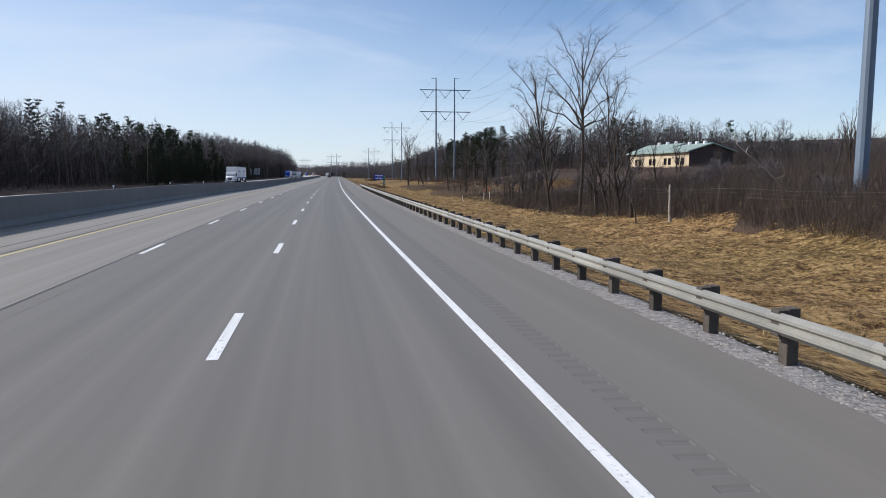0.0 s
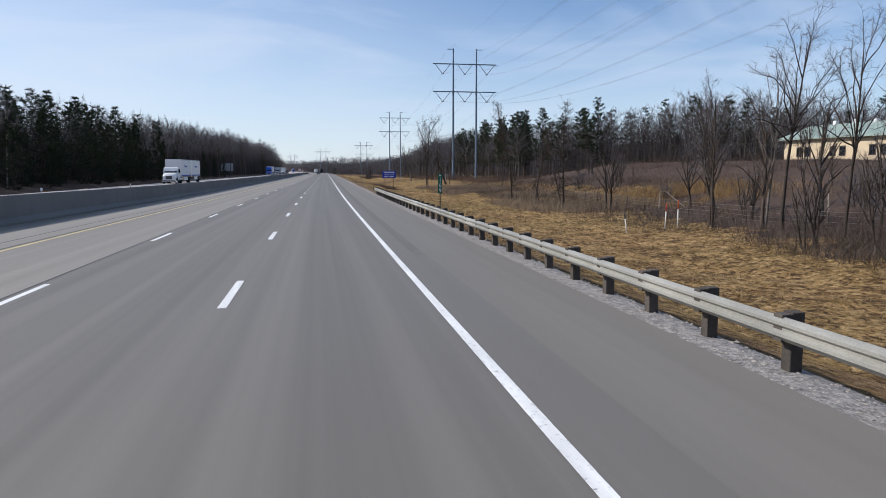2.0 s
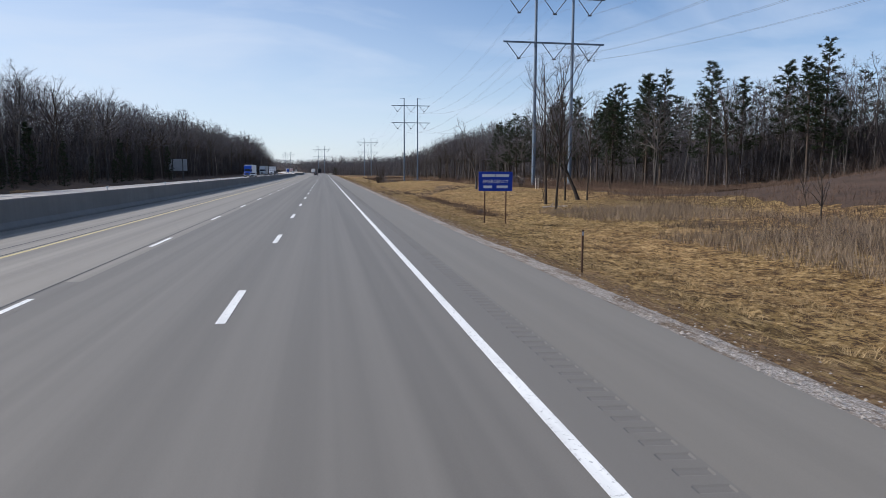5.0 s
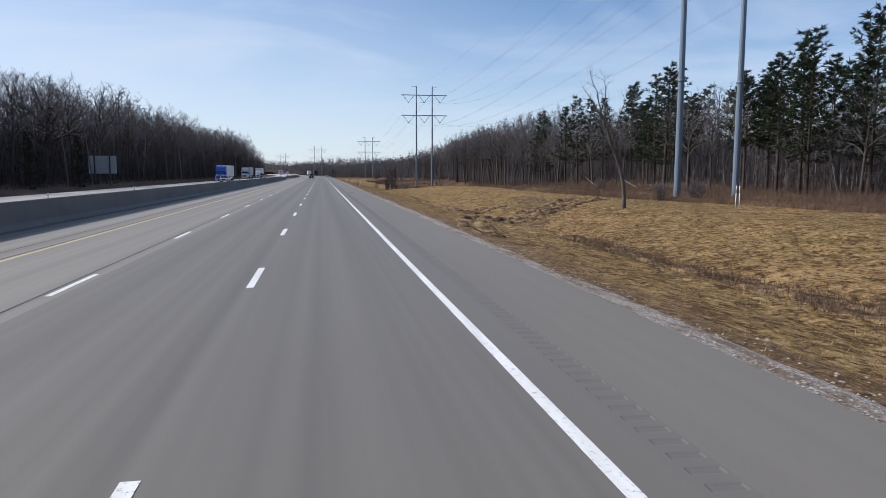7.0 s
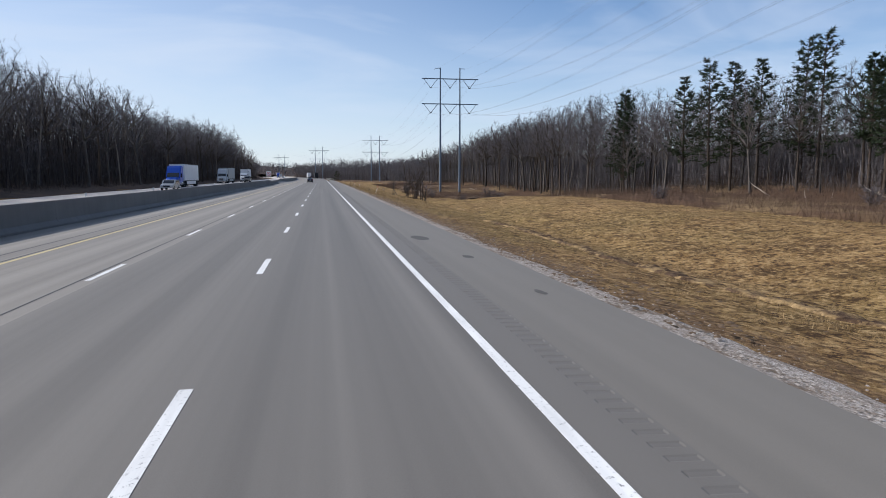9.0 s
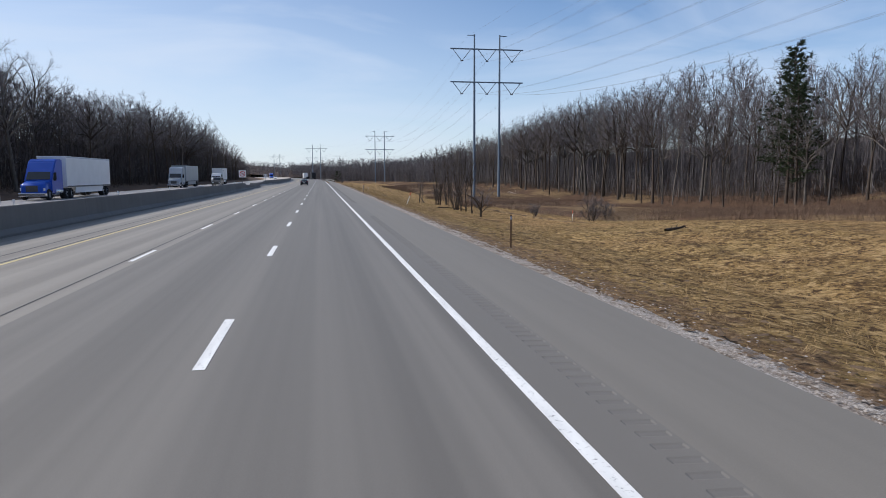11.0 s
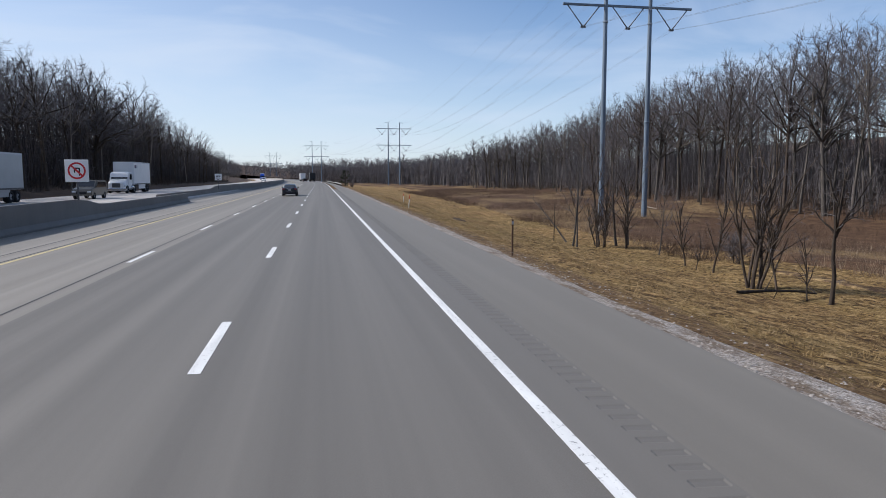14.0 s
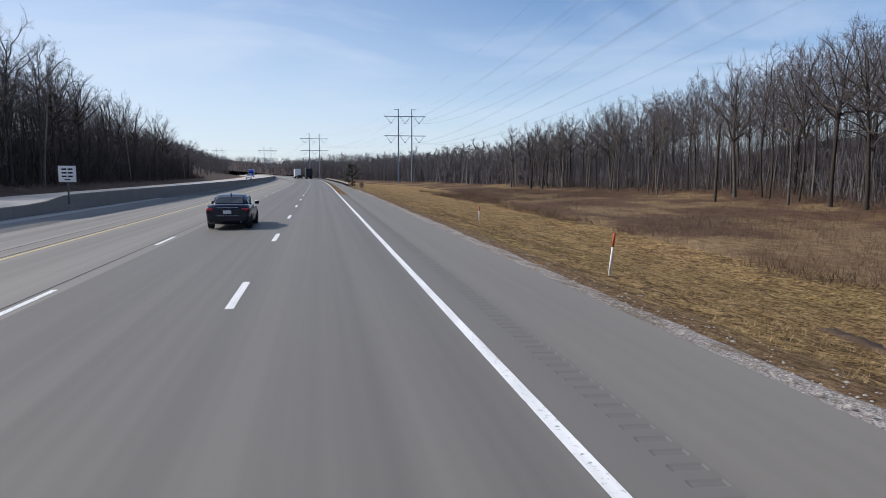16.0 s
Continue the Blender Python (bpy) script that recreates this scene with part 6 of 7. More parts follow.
# ---- guard rail ----
def build_guard_rail(y_start, y_end, zr):
    rail = tagged(new("guard_rail"), "galvanised W-beam guard rail on dark wooden posts", "guard rail")
    prof = [(0.0, 0.40), (-0.035, 0.43), (-0.085, 0.47), (-0.085, 0.51), (-0.03, 0.545), (-0.03, 0.58), (-0.085, 0.615), (-0.085, 0.655), (-0.035, 0.69), (0.0, 0.71)]

    def beam_mesh(length):
        verts, faces = [], []
        k = len(prof)
        ys = (0.0, length)
        for y in ys:
            for u, z in prof:
                verts.append((u, y, z))
        for y in ys:
            for u, z in prof:
                verts.append((u + 0.006, y, z))
        for i in range(k - 1):
            faces.append((i, i + 1, k + i + 1, k + i))
            faces.append((2 * k + i + 1, 2 * k + i, 3 * k + i, 3 * k + i + 1))
        faces.append((0, k, 3 * k, 2 * k))
        faces.append((k - 1, 3 * k - 1, 4 * k - 1, 2 * k - 1))
        return raw_mesh("beam", verts, faces, GALV)

    beam = beam_mesh(3.90)
    bm = boxed(0.11, 0.29, -0.09, 0.09, -0.45, 0.76, 0.008)
    post = bpy.data.meshes.new("post")
    bm.to_mesh(post)
    bm.free()
    bm = boxed(-0.035, 0.11, -0.085, 0.085, 0.38, 0.74, 0.006)
    block = bpy.data.meshes.new("blockout")
    bm.to_mesh(block)
    bm.free()
    n = 0
    y = y_end - 0.15
    while y > y_start:
        m = at_road(5.90, y, zr)
        ob = mesh_part("post", post, POST_WOOD, rail)
        ob.matrix_world = m
        ob = mesh_part("blockout", block, POST_WOOD, rail)
        ob.matrix_world = m
        if n % 2 == 0:
            ob = mesh_part("beam", beam, GALV, rail)
            ob.matrix_world = at_road(5.90, y - 3.81 + 0.1, zr)
        n += 1
        y -= 1.905
    for y in (y_end + 0.3, y - 1.7) if y_start > 0 else (y_end + 0.3,):
        end = part("end_plate", boxed(-0.12, -0.02, -0.35, 0.0, 0.38, 0.74, 0.02), GALV, rail)
        end.matrix_world = at_road(5.90, y, zr)


build_guard_rail(-60.0, 119.95, -0.17)
build_guard_rail(586.0, 705.0, -0.25)


# ---- signs and markers ----
def bars(parent, x0, x1, z, h, y, material, n=1):
    w = (x1 - x0) / n
    for i in range(n):
        part("text_bar", boxed(x0 + i * w + 0.03, x0 + (i + 1) * w - 0.03, y - 0.003, y, z, z + h), material, parent)


def mile_marker():
    ob = thing("mile_marker", at_road(8.4, 92.7, land(8.4 + cx(92.7), 92.7)), "tall green mile marker plate on a wooden post", "sign")
    part("post", boxed(-0.03, 0.03, 0.02, 0.07, -0.4, 3.3, 0.005), POST_WOOD, ob)
    plate = part("plate", boxed(-0.15, 0.15, 0.0, 0.015, 1.62, 2.98, 0.004), SIGN_GREEN, ob)
    for i, ch in enumerate("169"):
        lettering(ch, 0.42, SIGN_WHITE, plate, pose(0, -0.004, 2.55 - i * 0.37, 90, 0, 0))
    bars(plate, -0.1, 0.1, 2.83, 0.07, -0.001, SIGN_WHITE)


def blue_sign():
    g = land(13.2 + cx(184), 184)
    ob = thing("road_sign", at_road(13.2, 184, 0), "blue rectangular emergency sign on two thin posts", "sign")
    for s in (-0.85, 0.85):
        part("post", boxed(s - 0.05, s + 0.05, 0.02, 0.1, g - 0.4, 2.2, 0.005), RUST, ob)
    plate = part("plate", boxed(-1.35, 1.35, 0.0, 0.02, 0.85, 2.35, 0.01), SIGN_BLUE, ob)
    lettering("EMERGENCY", 0.36, SIGN_WHITE, plate, pose(0, -0.004, 1.58, 90, 0, 0))
    bars(plate, -1.1, 1.1, 1.95, 0.2, -0.001, SIGN_WHITE, 2)
    bars(plate, -1.0, -0.25, 1.08, 0.2, -0.001, SIGN_WHITE)
    bars(plate, 0.05, 1.0, 1.08, 0.2, -0.001, SIGN_WHITE)


def back_sign():
    z = land(-35.4, 311)
    ob = thing("road_sign", Matrix.Translation((-35.4, 311, 0)) @ Matrix.Rotation(radians(-4), 4, "Z"), "large bare grey back of a road sign on two posts", "sign")
    part("panel", boxed(-2.2, 2.2, 0.05, 0.1, 2.2, 5.1, 0.01), SIGN_BACK, ob)
    for k in range(5):
        part("stiffener", boxed(-2.1, 2.1, -0.02, 0.05, 2.45 + k * 0.6, 2.52 + k * 0.6), SIGN_BACK, ob)
    for sx in (-1.2, 1.2):
        part("post", boxed(sx - 0.1, sx + 0.1, -0.18, -0.02, z - 0.4, 5.15, 0.01), DARK_STEEL, ob)


def no_turn_sign():
    ob = thing("road_sign", at_road(-13.6, 432.6, 0), "white no U-turn sign on a post behind the barrier", "sign")
    part("post", boxed(-0.04, 0.04, 0.02, 0.1, 0.0, 3.2, 0.005), DARK_STEEL, ob)
    plate = part("plate", boxed(-0.63, 0.63, 0.0, 0.02, 2.07, 3.33, 0.01), SIGN_WHITE, ob)
    ring = bmesh.new()
    inner = [ring.verts.new((0.38 * math.cos(k * math.tau / 28), -0.004, 2.7 + 0.38 * math.sin(k * math.tau / 28))) for k in range(28)]
    outer = [ring.verts.new((0.48 * math.cos(k * math.tau / 28), -0.004, 2.7 + 0.48 * math.sin(k * math.tau / 28))) for k in range(28)]
    for k in range(28):
        ring.faces.new((inner[k], outer[k], outer[(k + 1) % 28], inner[(k + 1) % 28]))
    part("red_ring", ring, SIGN_RED, plate)
    bar = bmesh.new()
    box(bar, -0.42, 0.42, -0.005, -0.002, -0.05, 0.05, Matrix.Translation((0, 0, 2.7)) @ Matrix.Rotation(radians(45), 4, "Y"))
    part("red_bar", bar, SIGN_RED, plate)
    arrow = bmesh.new()
    box(arrow, 0.10, 0.18, -0.0035, -0.001, 2.42, 2.86)
    box(arrow, -0.14, 0.10, -0.0035, -0.001, 2.80, 2.88)
    box(arrow, -0.16, -0.08, -0.0035, -0.001, 2.58, 2.80)
    part("arrow", arrow, SIGN_BLACK, plate)


def crossover_sign():
    ob = thing("road_sign", at_road(-13.85, 489.4, 0), "small white rectangular sign with black text on a post", "sign")
    part("post", boxed(-0.04, 0.04, 0.02, 0.1, 0.6, 2.1, 0.005), DARK_STEEL, ob)
    plate = part("plate", boxed(-0.46, 0.46, 0.0, 0.02, 1.85, 2.75, 0.01), SIGN_WHITE, ob)
    for z in (2.52, 2.32, 2.12):
        bars(plate, -0.32, 0.32, z, 0.09, -0.001, SIGN_BLACK, 2)
    bars(plate, -0.18, 0.18, 1.95, 0.06, -0.001, SIGN_BLACK)


def marker(u, y, h, tilt, top, label):
    x = u + cx(y)
    ob = thing("marker_stake", Matrix.Translation((x, y, land(x, y))) @ Matrix.Rotation(radians(tilt), 4, "Y"), label, "marker", "marker stakes")
    part("stake", tube([(0, 0, -0.2), (0, 0, h * 0.68)], [0.045, 0.045], 6), STAKE_WHITE, ob)
    part("cap", tube([(0, 0, h * 0.68), (0, 0, h)], [0.05, 0.05], 6), top, ob)


mile_marker()
blue_sign()
back_sign()
no_turn_sign()
crossover_sign()
marker(10.1, 470.2, 1.55, 6, STAKE_RED, "leaning white stake with an orange-red top")
marker(13.8, 506.0, 1.4, 0, STAKE_RED, "white stake with an orange-red top in the grass")
marker(11.3, 395.7, 1.75, 20, STAKE_RED, "red and white stake leaning far over")
marker(19.5, 86.6, 1.5, -9, DARK_STEEL, "leaning white stake with a dark top behind the rail")
marker(22.9, 88.1, 1.75, 2, STAKE_RED, "white stake with an orange-red top behind the rail")
marker(23.75, 88.0, 1.95, 0, STAKE_RED, "tall white stake with an orange-red top behind the rail")
marker(33.4, 392.8, 1.45, 2, STAKE_RED, "white stake with an orange top in the hollow")
marker(30.0, 461.3, 1.2, 0, STAKE_WHITE, "short white stake below the saplings")
marker(35.0, 243.0, 1.9, 1, STAKE_WHITE, "white stake beside the tower foot")
marker(35.5, 243.2, 1.9, -1, STAKE_WHITE, "white stake beside the tower foot")


def reflector_post(u, y, label):
    x = u + cx(y)
    ob = thing("delineator_post", Matrix.Translation((x, y, land(x, y))), label, "post", "delineator posts")
    part("post", boxed(-0.032, 0.032, -0.02, 0.02, -0.2, 1.32, 0.004), RUST, ob)
    part("reflector", boxed(-0.028, 0.028, -0.032, -0.02, 1.14, 1.26), SIGN_BACK, ob)


for y, u in ((152.0, 7.9), (331.1, 7.35), (414.2, 6.75)):
    reflector_post(u, y, "thin dark post at the pavement edge")
barrier_tabs = [float(v) for v in range(-30, 425, 16)]
for y in barrier_tabs:
    ob = thing("barrier_reflector", at_road(-13.3, y, 1.12), "small reflector tab on the concrete barrier", "reflector", "barrier reflectors")
    part("stem", boxed(-0.015, 0.015, -0.012, 0.012, -0.02, 0.2), SIGN_BACK, ob)
    part("plate", boxed(-0.05, 0.05, -0.018, -0.012, 0.12, 0.26), SIGN_WHITE, ob)


# ---- the tan building on the hill ----
def hill_building():
    ob = thing("building", Matrix.Translation((68.55, 139.2, 3.3)) @ Matrix.Rotation(radians(-86.9), 4, "Z"), "low tan building with green metal roofs on a hill", "building")

    def wing(x0, x1, y0, y1, eave, ridge):
        wall = part("wall", boxed(x0, x1, y0, y1, -1.5, eave, 0.02), TAN_WALL, ob)
        ym = (y0 + y1) / 2
        o = 0.7
        roof = part("roof", prism([(y0 - o, eave - 0.1), (ym, ridge), (y1 + o, eave - 0.1), (y1 + o, eave + 0.12), (ym, ridge + 0.24), (y0 - o, eave + 0.12)], (x0 - o, x1 + o), "x"), GREEN_ROOF, ob)
        for k in range(3):
            xv = x0 + (x1 - x0) * (0.3 + 0.25 * k)
            part("roof_vent", boxed(xv - 0.3, xv + 0.3, ym - 0.3, ym + 0.3, ridge, ridge + 0.7, 0.05), SIGN_WHITE, roof)
        part("gable", prism([(y0 + 0.05, eave), (y1 - 0.05, eave), (ym, ridge - 0.02)], (x1 - 0.02, x1 + 0.03), "x"), DARK_BROWN, ob)
        part("end_wall", boxed(x1, x1 + 0.06, y0 + 0.05, y1 - 0.05, -1.5, eave - 0.02), DARK_BROWN, ob)
        n = 2
        for k in range(n):
            for j in range(2):
                xc = x0 + (x1 - x0) * (0.28 + 0.44 * k) + (j - 0.5) * 1.7
                w = part("window", boxed(xc - 0.55, xc + 0.55, y0 - 0.05, y0 + 0.02, 1.0, 2.4), DARK_BROWN, wall)
                part("pane", boxed(xc - 0.45, xc - 0.03, y0 - 0.07, y0 - 0.052, 1.1, 2.3), GLASS, w)
                part("pane", boxed(xc + 0.03, xc + 0.45, y0 - 0.07, y0 - 0.052, 1.1, 2.3), GLASS, w)

    wing(0.0, 14.3, 0.0, 9.8, 3.6, 5.5)
    wing(14.3, 25.4, -0.5, 9.1, 3.5, 5.05)


hill_building()


# ---- vehicles ----
def wheel_mesh(r, w):
    bm = bmesh.new()
    prof = [(r * 0.62, -w / 2), (r * 0.93, -w / 2), (r, -w * 0.36), (r, w * 0.36), (r * 0.93, w / 2), (r * 0.62, w / 2)]
    rings = [[bm.verts.new((x, rad * math.cos(k * math.tau / 20), rad * math.sin(k * math.tau / 20))) for k in range(20)] for rad, x in prof]
    for a, b in zip(rings, rings[1:] + rings[:1]):
        for k in range(20):
            bm.faces.new((a[k], b[k], b[(k + 1) % 20], a[(k + 1) % 20])).smooth = True
    bmesh.ops.recalc_face_normals(bm, faces=bm.faces[:])
    return bm


def rim_mesh(r, w):
    bm = bmesh.new()
    rr = r * 0.63
    for s in (-1, 1):
        c = bm.verts.new((s * w * 0.30, 0, 0))
        ring = [bm.verts.new((s * w * (0.40 if k % 4 < 2 else 0.22), rr * math.cos(k * math.tau / 20), rr * math.sin(k * math.tau / 20))) for k in range(20)]
        for k in range(20):
            bm.faces.new((c, ring[k], ring[(k + 1) % 20]))
    return bm


def wheel(parent, x, y, r, w):
    ty = part("wheel", wheel_mesh(r, w), TYRE, parent)
    ty.location = (x, y, r)
    part("rim", rim_mesh(r, w), RIM, ty)


def loft(stations, ring_of, closed_ends=True):
    bm = bmesh.new()
    rings = [[bm.verts.new(p) for p in ring_of(s)] for s in stations]
    n = len(rings[0])
    for a, b in zip(rings, rings[1:]):
        for k in range(n - 1):
            bm.faces.new((a[k], a[k + 1], b[k + 1], b[k])).smooth = True
    if closed_ends:
        bm.faces.new(rings[0])
        bm.faces.new(rings[-1][::-1])
    bmesh.ops.recalc_face_normals(bm, faces=bm.faces[:])
    return bm


# stations of a sedan from tail to nose: y, sill height, deck height, half width at the sill, at the shoulder, at the deck
SEDAN = [(-2.40, 0.42, 0.86, 0.72, 0.76, 0.66), (-2.36, 0.30, 1.00, 0.80, 0.84, 0.72), (-2.15, 0.24, 1.06, 0.86, 0.90, 0.76), (-1.7, 0.22, 1.07, 0.88, 0.92, 0.78), (-1.0, 0.2, 1.02, 0.88, 0.92, 0.80),
         (0.0, 0.19, 0.98, 0.88, 0.91, 0.80), (0.9, 0.19, 0.95, 0.88, 0.91, 0.80), (1.5, 0.2, 0.92, 0.88, 0.91, 0.76), (2.0, 0.22, 0.84, 0.85, 0.87, 0.66), (2.3, 0.28, 0.72, 0.76, 0.78, 0.55), (2.42, 0.36, 0.6, 0.66, 0.66, 0.45)]
# the cabin: y, half width at the belt, roof height, half width at the roof
CABIN = [(-1.72, 0.68, 1.06, 0.60), (-1.15, 0.76, 1.34, 0.56), (-0.75, 0.79, 1.44, 0.58), (-0.2, 0.80, 1.48, 0.59), (0.35, 0.79, 1.43, 0.57), (0.8, 0.78, 1.20, 0.62), (1.15, 0.74, 0.98, 0.68)]


def sedan(m, paint, label):
    ob = thing("car", m, label, "car", "cars on the road")

    def ring(s):
        y, lo, hi, a, b, c = s
        mid = lo + (hi - lo) * 0.62
        half = [(0, lo), (a * 0.85, lo), (a, lo + 0.08), (b, mid), (b * 0.985, hi - 0.1), (c + 0.06, hi - 0.02), (c * 0.6, hi + 0.012), (0, hi + 0.018)]
        return [(x, y, z) for x, z in half] + [(-x, y, z) for x, z in half[-2::-1]]

    body = part("body", loft(SEDAN, ring), paint, ob)

    def cabin_ring(grow):
        def f(s):
            y, wb, zr, wr = s
            zb = 0.94
            half = [(wb + grow, zb), (wb * 0.97 + grow, zb + (zr - zb) * 0.3), ((wb + wr) / 2 + grow, zb + (zr - zb) * 0.72), (wr + grow * 0.6, zr - 0.035 * (zr - zb)), (wr * 0.5, zr + grow), (0, zr + 0.012 + grow)]
            return [(x, y, z) for x, z in half] + [(-x, y, z) for x, z in half[-2::-1]]
        return f

    cabin = part("cabin", loft(CABIN, cabin_ring(0.0)), paint, ob)
    rear = bmesh.new()
    q = [rear.verts.new(p) for p in ((-0.57, -1.66, 1.105), (0.57, -1.66, 1.105), (0.50, -1.15, 1.355), (-0.50, -1.15, 1.355), (0.53, -0.86, 1.43), (-0.53, -0.86, 1.43), (0, -1.66, 1.112), (0, -1.15, 1.37), (0, -0.86, 1.445))]
    for f in ((0, 6, 7, 3), (6, 1, 2, 7), (3, 7, 8, 5), (7, 2, 4, 8)):
        rear.faces.new([q[i] for i in f])
    part("rear_window", rear, GLASS, cabin)
    front = bmesh.new()
    q = [front.verts.new(p) for p in ((-0.60, 1.08, 1.05), (0.60, 1.08, 1.05), (0.53, 0.42, 1.425), (-0.53, 0.42, 1.425))]
    front.faces.new(q)
    part("windscreen", front, GLASS, cabin)
    for s in (-1, 1):
        for y0, y1, zt0, zt1 in ((-1.32, -0.36, 1.22, 1.40), (-0.28, 0.62, 1.41, 1.27)):
            w = bmesh.new()
            pts = [(s * 0.806, y0, 1.0), (s * 0.812, y1, 1.0), (s * 0.70, y1, zt1), (s * 0.69, y0 + 0.12, zt0)]
            w.faces.new([w.verts.new(p) for p in pts])
            part("side_window", w, GLASS, cabin)
        part("tail_lamp", boxed(min(s * 0.58, s * 0.86), max(s * 0.58, s * 0.86), -2.415, -2.2, 0.82, 0.92, 0.03), LAMP_RED, body)
        part("head_lamp", boxed(min(s * 0.42, s * 0.72), max(s * 0.42, s * 0.72), 2.15, 2.36, 0.58, 0.70, 0.03), LAMP_CLEAR, body)
        mirror = part("wing_mirror", boxed(min(s * 0.88, s * 1.07), max(s * 0.88, s * 1.07), 0.52, 0.66, 0.98, 1.12, 0.03), paint, ob)
        part("door_seam", boxed(min(s * 0.9, s * 0.918), max(s * 0.9, s * 0.918), -0.33, -0.32, 0.35, 0.95), TYRE, body)
        part("door_handle", boxed(min(s * 0.90, s * 0.935), max(s * 0.90, s * 0.935), -0.62, -0.42, 0.80, 0.825, 0.006), CHROME, body)
        part("exhaust", tube([(s * 0.55, -2.44, 0.34), (s * 0.55, -2.2, 0.34)], [0.035, 0.035], 10), DARK_STEEL, body)
        for y in (-1.42, 1.42):
            wheel(ob, s * 0.80, y, 0.345, 0.24)
    part("trunk_trim", boxed(-0.42, 0.42, -2.425, -2.36, 0.935, 0.955, 0.006), CHROME, body)
    part("lower_trim", boxed(-0.45, 0.45, -2.43, -2.36, 0.60, 0.615, 0.004), CHROME, body)
    plate = part("number_plate", boxed(-0.17, 0.17, -2.435, -2.40, 0.70, 0.83, 0.006), SIGN_WHITE, body)
    bars(plate, -0.12, 0.12, 0.735, 0.055, -2.436, SIGN_BLACK, 3)
    part("aerial_fin", prism([(-0.95, 1.43), (-0.80, 1.45), (-0.86, 1.53), (-0.94, 1.53)], (-0.02, 0.02), "x"), TYRE, cabin)
    return ob


def van_body(m, paint, label, category="car", h=1.85, length=4.8):
    """A tall boxy car seen from its front."""
    ob = thing("van" if h > 1.8 else "car", m, label, category, "cars on the road")
    L = length / 2
    side = [(-L, 0.35), (-L, h * 0.62), (-L + 0.15, h - 0.06), (-L + 0.4, h), (L - 1.9, h), (L - 1.15, h * 0.62), (L - 0.15, h * 0.53), (L, h * 0.42), (L, 0.35)]
    bm = prism(side, (-0.9, 0.9), "x")
    bmesh.ops.bevel(bm, geom=bm.edges[:], offset=0.07, segments=2, affect="EDGES")
    body = part("body", bm, paint, ob)
    w = bmesh.new()
    w.faces.new([w.verts.new(p) for p in ((-0.74, L - 1.22, h * 0.64 + 0.03), (0.74, L - 1.22, h * 0.64 + 0.03), (0.68, L - 1.80, h - 0.07), (-0.68, L - 1.80, h - 0.07))])
    part("windscreen", w, GLASS, body)
    for s in (-1, 1):
        w = bmesh.new()
        w.faces.new([w.verts.new(p) for p in ((s * 0.908, -L + 0.3, h * 0.62), (s * 0.908, L - 1.3, h * 0.62), (s * 0.908, L - 1.95, h - 0.16), (s * 0.908, -L + 0.4, h - 0.16))])
        part("side_window", w, GLASS, body)
        part("head_lamp", boxed(min(s * 0.5, s * 0.82), max(s * 0.5, s * 0.82), L - 0.04, L + 0.01, 0.66, 0.8, 0.01), LAMP_CLEAR, body)
        part("tail_lamp", boxed(min(s * 0.66, s * 0.86), max(s * 0.66, s * 0.86), -L - 0.01, -L + 0.04, 0.75, 1.05, 0.01), LAMP_RED, body)
        for y in (-L + 0.85, L - 0.85):
            wheel(ob, s * 0.80, y, 0.34, 0.24)
    part("grille", boxed(-0.45, 0.45, L - 0.02, L + 0.015, 0.5, 0.7, 0.01), TYRE, body)
    part("rear_window", boxed(-0.7, 0.7, -L - 0.008, -L + 0.02, h * 0.64, h - 0.25), GLASS, body)
    return ob


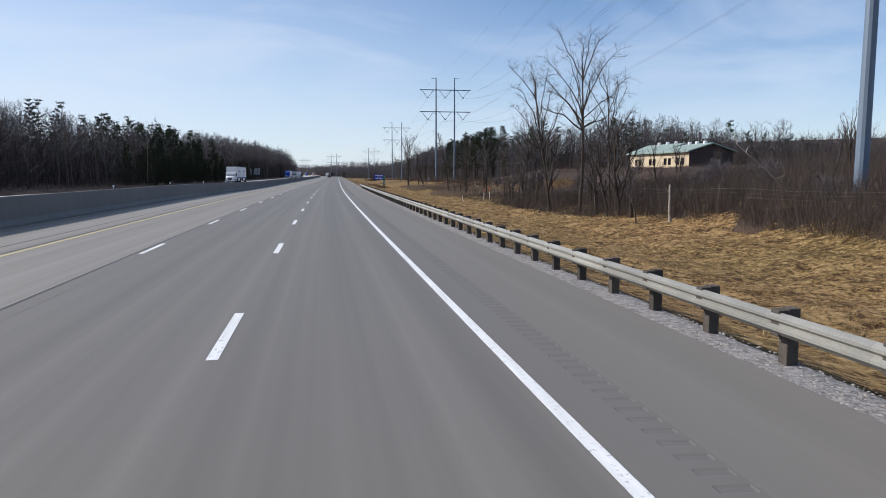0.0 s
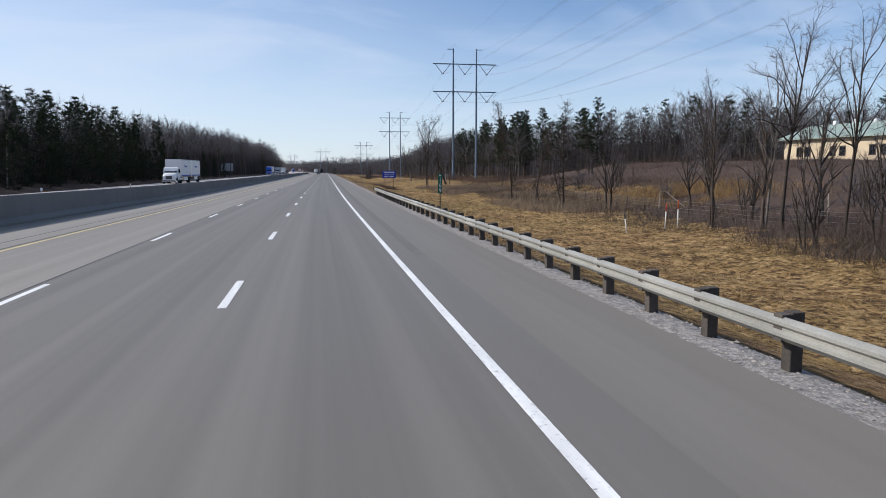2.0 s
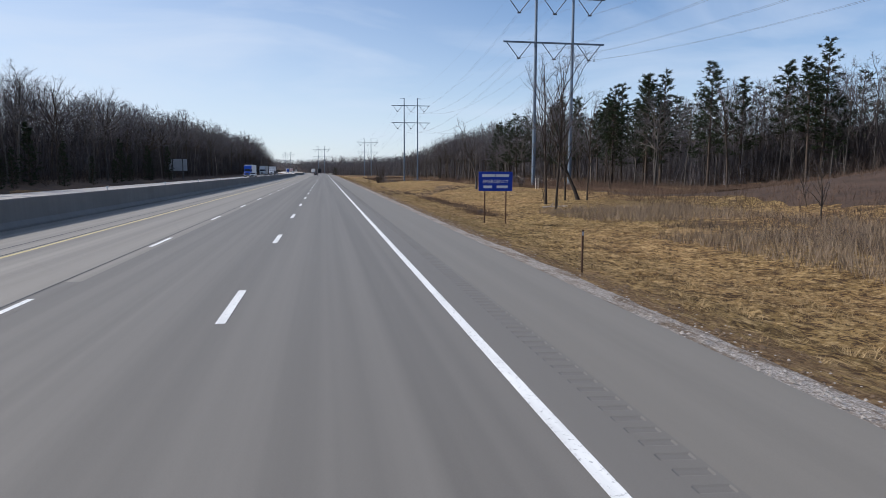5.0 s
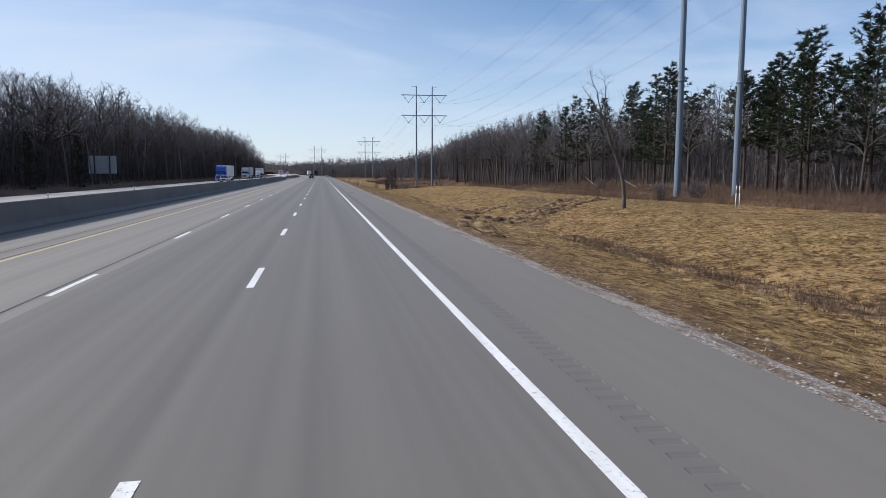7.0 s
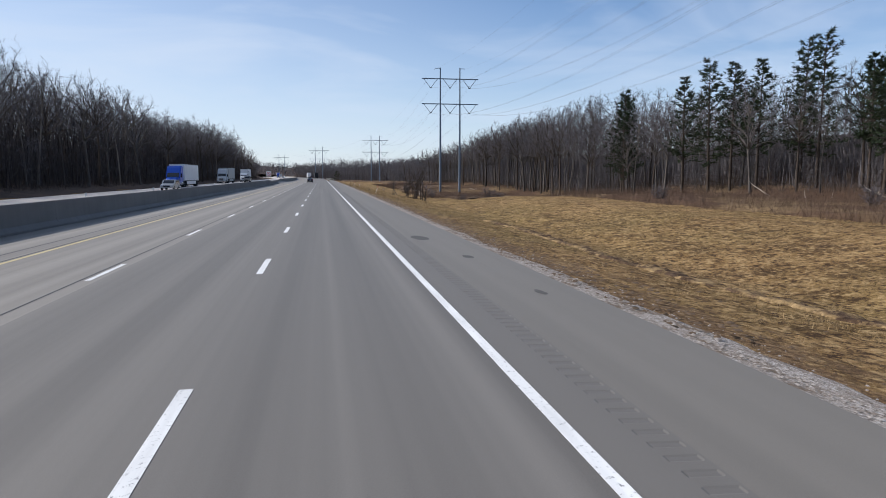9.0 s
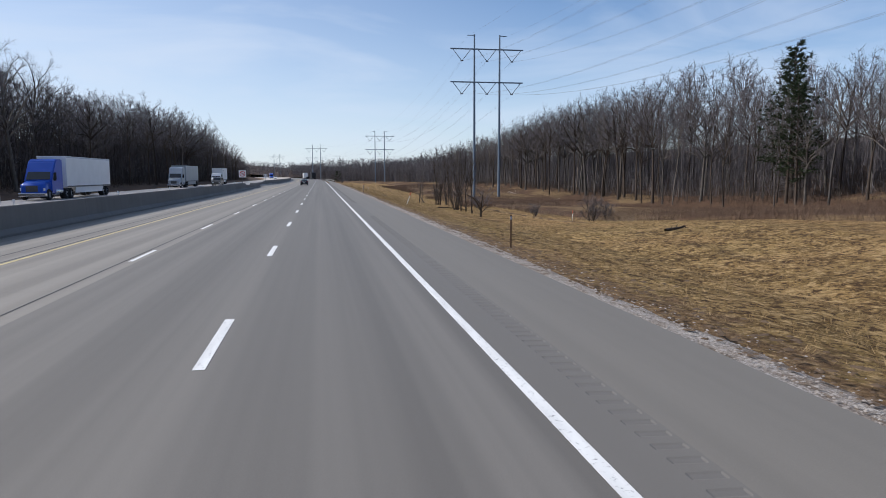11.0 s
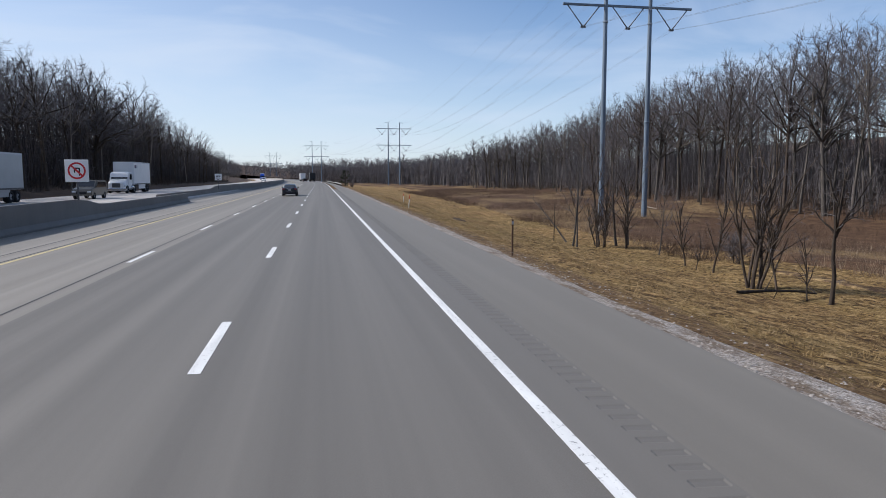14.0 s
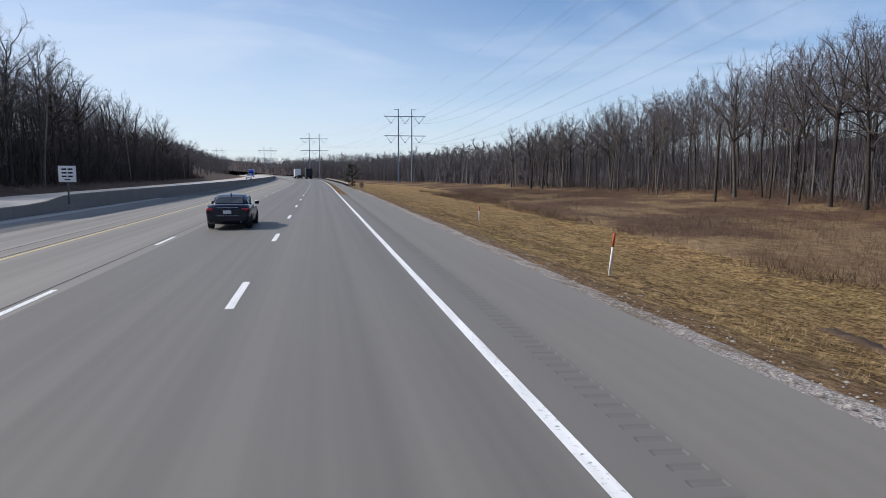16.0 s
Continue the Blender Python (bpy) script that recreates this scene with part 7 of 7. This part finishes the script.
def truck(m, cab_paint, box_paint, label, box_len=14.0, sleeper=True, second_box=0.0, bars_on_box=False, name_bars=False, kind_name="truck"):
    """A road tractor with its box trailer; the nose looks along +y."""
    ob = thing(kind_name, m, label, "truck", "trucks on the road")
    front = 0.0
    # hood, cab and, behind it, a sleeper with a roof fairing
    bm = loft([(0.0, 0.62, 1.25, 0.86), (-0.25, 0.55, 1.55, 1.0), (-1.5, 0.5, 1.78, 1.08)], lambda s: [(x * s[3], s[0], z) for x, z in ((-1, s[1]), (-1, s[2] - 0.15), (-0.8, s[2]), (0.8, s[2]), (1, s[2] - 0.15), (1, s[1]), (-1, s[1]))])
    part("hood", bm, cab_paint, ob)
    top = 3.75 if sleeper else 2.75
    back = -4.3 if sleeper else -3.0
    side = [(-1.45, 0.6), (-1.45, 1.8), (-2.0, 2.6), (-2.6, top - 0.25), (-3.0, top), (back, top), (back, 0.6)]
    if not sleeper:
        side = [(-1.45, 0.6), (-1.45, 1.8), (-1.9, 2.62), (-2.2, top), (back, top), (back, 0.6)]
    bm = prism(side, (-1.18, 1.18), "x")
    bmesh.ops.bevel(bm, geom=bm.edges[:], offset=0.09, segments=2, affect="EDGES")
    cab = part("cab", bm, cab_paint, ob)
    w = bmesh.new()
    w.faces.new([w.verts.new(p) for p in ((-1.0, -1.46, 1.86), (1.0, -1.46, 1.86), (0.95, -1.92, 2.56), (-0.95, -1.92, 2.56))])
    part("windscreen", w, GLASS, cab)
    part("grille", boxed(-0.5, 0.5, -0.02, 0.04, 0.75, 1.3, 0.02), DARK_STEEL, ob)
    part("bumper", boxed(-1.15, 1.15, -0.35, 0.1, 0.32, 0.66, 0.05), CHROME, ob)
    for s in (-1, 1):
        w = bmesh.new()
        w.faces.new([w.verts.new(p) for p in ((s * 1.188, -1.75, 1.85), (s * 1.188, -2.65, 1.85), (s * 1.188, -2.65, 2.5), (s * 1.188, -2.1, 2.5))])
        part("side_window", w, GLASS, cab)
        part("head_lamp", boxed(min(s * 0.68, s * 1.02), max(s * 0.68, s * 1.02), -0.32, -0.1, 0.85, 1.1, 0.03), LAMP_CLEAR, ob)
        part("mirror", boxed(min(s * 1.28, s * 1.48), max(s * 1.28, s * 1.48), -1.75, -1.62, 1.75, 2.45, 0.02), TYRE, ob)
        part("fuel_tank", tube([(s * 0.95, -2.2, 0.72), (s * 0.95, -3.9, 0.72)], [0.32, 0.32], 12), CHROME, ob)
        wheel(ob, s * 1.0, -1.0, 0.5, 0.3)
        for y in (-5.2, -6.5) if sleeper else (-4.2,):
            wheel(ob, s * 0.92, y, 0.5, 0.55)
    part("chassis", boxed(-0.45, 0.45, back - 3.0, -0.6, 0.62, 0.9), DARK_STEEL, ob)
    y1 = back - 0.7
    y0 = y1 - box_len
    boxes = [(y0, y1)]
    if second_box:
        boxes = [(y1 - second_box, y1), (y1 - 2 * second_box - 1.0, y1 - second_box - 1.0)]
    for a, b in boxes:
        bm = boxed(-1.29, 1.29, a, b, 1.08, 4.08, 0.03)
        trailer = part("trailer_box", bm, box_paint, ob)
        for s in (-1, 1):
            lo = lambda p, q: min(s * p, s * q)
            hi = lambda p, q: max(s * p, s * q)
            part("side_rail", boxed(lo(1.29, 1.30), hi(1.29, 1.30), a + 0.03, b - 0.03, 1.1, 1.22), DARK_STEEL, trailer)
            part("roof_rail", boxed(lo(1.29, 1.30), hi(1.29, 1.30), a + 0.03, b - 0.03, 3.94, 4.04), SIGN_BACK, trailer)
            part("side_skirt", boxed(lo(1.14, 1.18), hi(1.14, 1.18), a + 2.4, b - 2.6, 0.5, 1.08), box_paint, trailer)
            if name_bars:
                part("name_bar", boxed(lo(1.302, 1.306), hi(1.302, 1.306), b - 1.1, b - 0.35, 3.25, 3.65), NAME_VIOLET, trailer)
                part("name_bar", boxed(lo(1.302, 1.306), hi(1.302, 1.306), b - 1.75, b - 1.15, 3.25, 3.65), SIGN_BACK, trailer)
            if bars_on_box:
                part("blue_mark", boxed(lo(1.302, 1.306), hi(1.302, 1.306), (a + b) / 2 - 0.9, (a + b) / 2 + 1.1, 2.75, 3.0), SIGN_BLUE, trailer)
                part("blue_swoosh", prism([((a + b) / 2 + 0.9, 2.7), ((a + b) / 2 + 1.5, 2.95), ((a + b) / 2 + 1.1, 3.3), ((a + b) / 2 + 0.85, 3.0)], (lo(1.302, 1.306), hi(1.302, 1.306)), "x"), SIGN_BLUE, trailer)
                part("blue_band", boxed(lo(1.302, 1.306), hi(1.302, 1.306), a + 0.1, b - 0.1, 1.24, 1.42), SIGN_BLUE, trailer)
        for s in (-1, 1):
            for y in (a + 1.0, a + 2.25) if not second_box else (a + 0.9,):
                wheel(ob, s * 0.95, y, 0.5, 0.5)
    return ob


OPP = 0.22
sedan(at_road(-3.8, 480.1, -0.035), CAR_NAVY, "dark navy four-door saloon driving in the middle lane")
truck(at_road(-25.0, 165.5, OPP, 180), TRUCK_WHITE, TRUCK_WHITE, "white day-cab truck with two short white box trailers", sleeper=False, second_box=8.4, bars_on_box=True)
truck(at_road(-25.4, 372.0, OPP, 180), TRUCK_BLUE, TRUCK_WHITE, "bright blue sleeper truck with a white box trailer")
truck(at_road(-26.0, 436.0, OPP, 180), TRUCK_GREY, TRUCK_GREY, "silver-grey sleeper truck with a pale box trailer", box_len=13.0)
van_body(at_road(-22.0, 462.0, OPP, 180), CAR_TAN, "dark bronze-grey four-wheel-drive car on the oncoming side", h=1.8)
truck(at_road(-25.6, 484.0, OPP, 180), TRUCK_WHITE, TRUCK_WHITE, "white day-cab box truck on the oncoming side", box_len=8.6, sleeper=False, name_bars=True)
van_body(at_road(-21.5, 352.0, OPP, 180), CAR_SILVER, "silver saloon on the oncoming side", h=1.5, length=4.6)
van_body(at_road(-21.5, 700.0, OPP, 180), TRUCK_WHITE, "white pickup-like car far off on the oncoming side", h=1.75)
truck(at_road(-25.0, 820.0, OPP, 180), TRUCK_BLUE, TRUCK_WHITE, "blue truck far off on the oncoming side")
truck(at_road(0.3, 745.0, 0.0), TRUCK_DARK, TRUCK_DARK, "dark box truck far ahead on the road")
truck(at_road(-3.6, 772.0, -0.03), TRUCK_WHITE, TRUCK_WHITE, "white truck far ahead in the middle lane")
van_body(at_road(-3.5, 715.0, -0.03), TRUCK_DARK, "dark car far ahead in the middle lane", h=1.55, length=4.6)
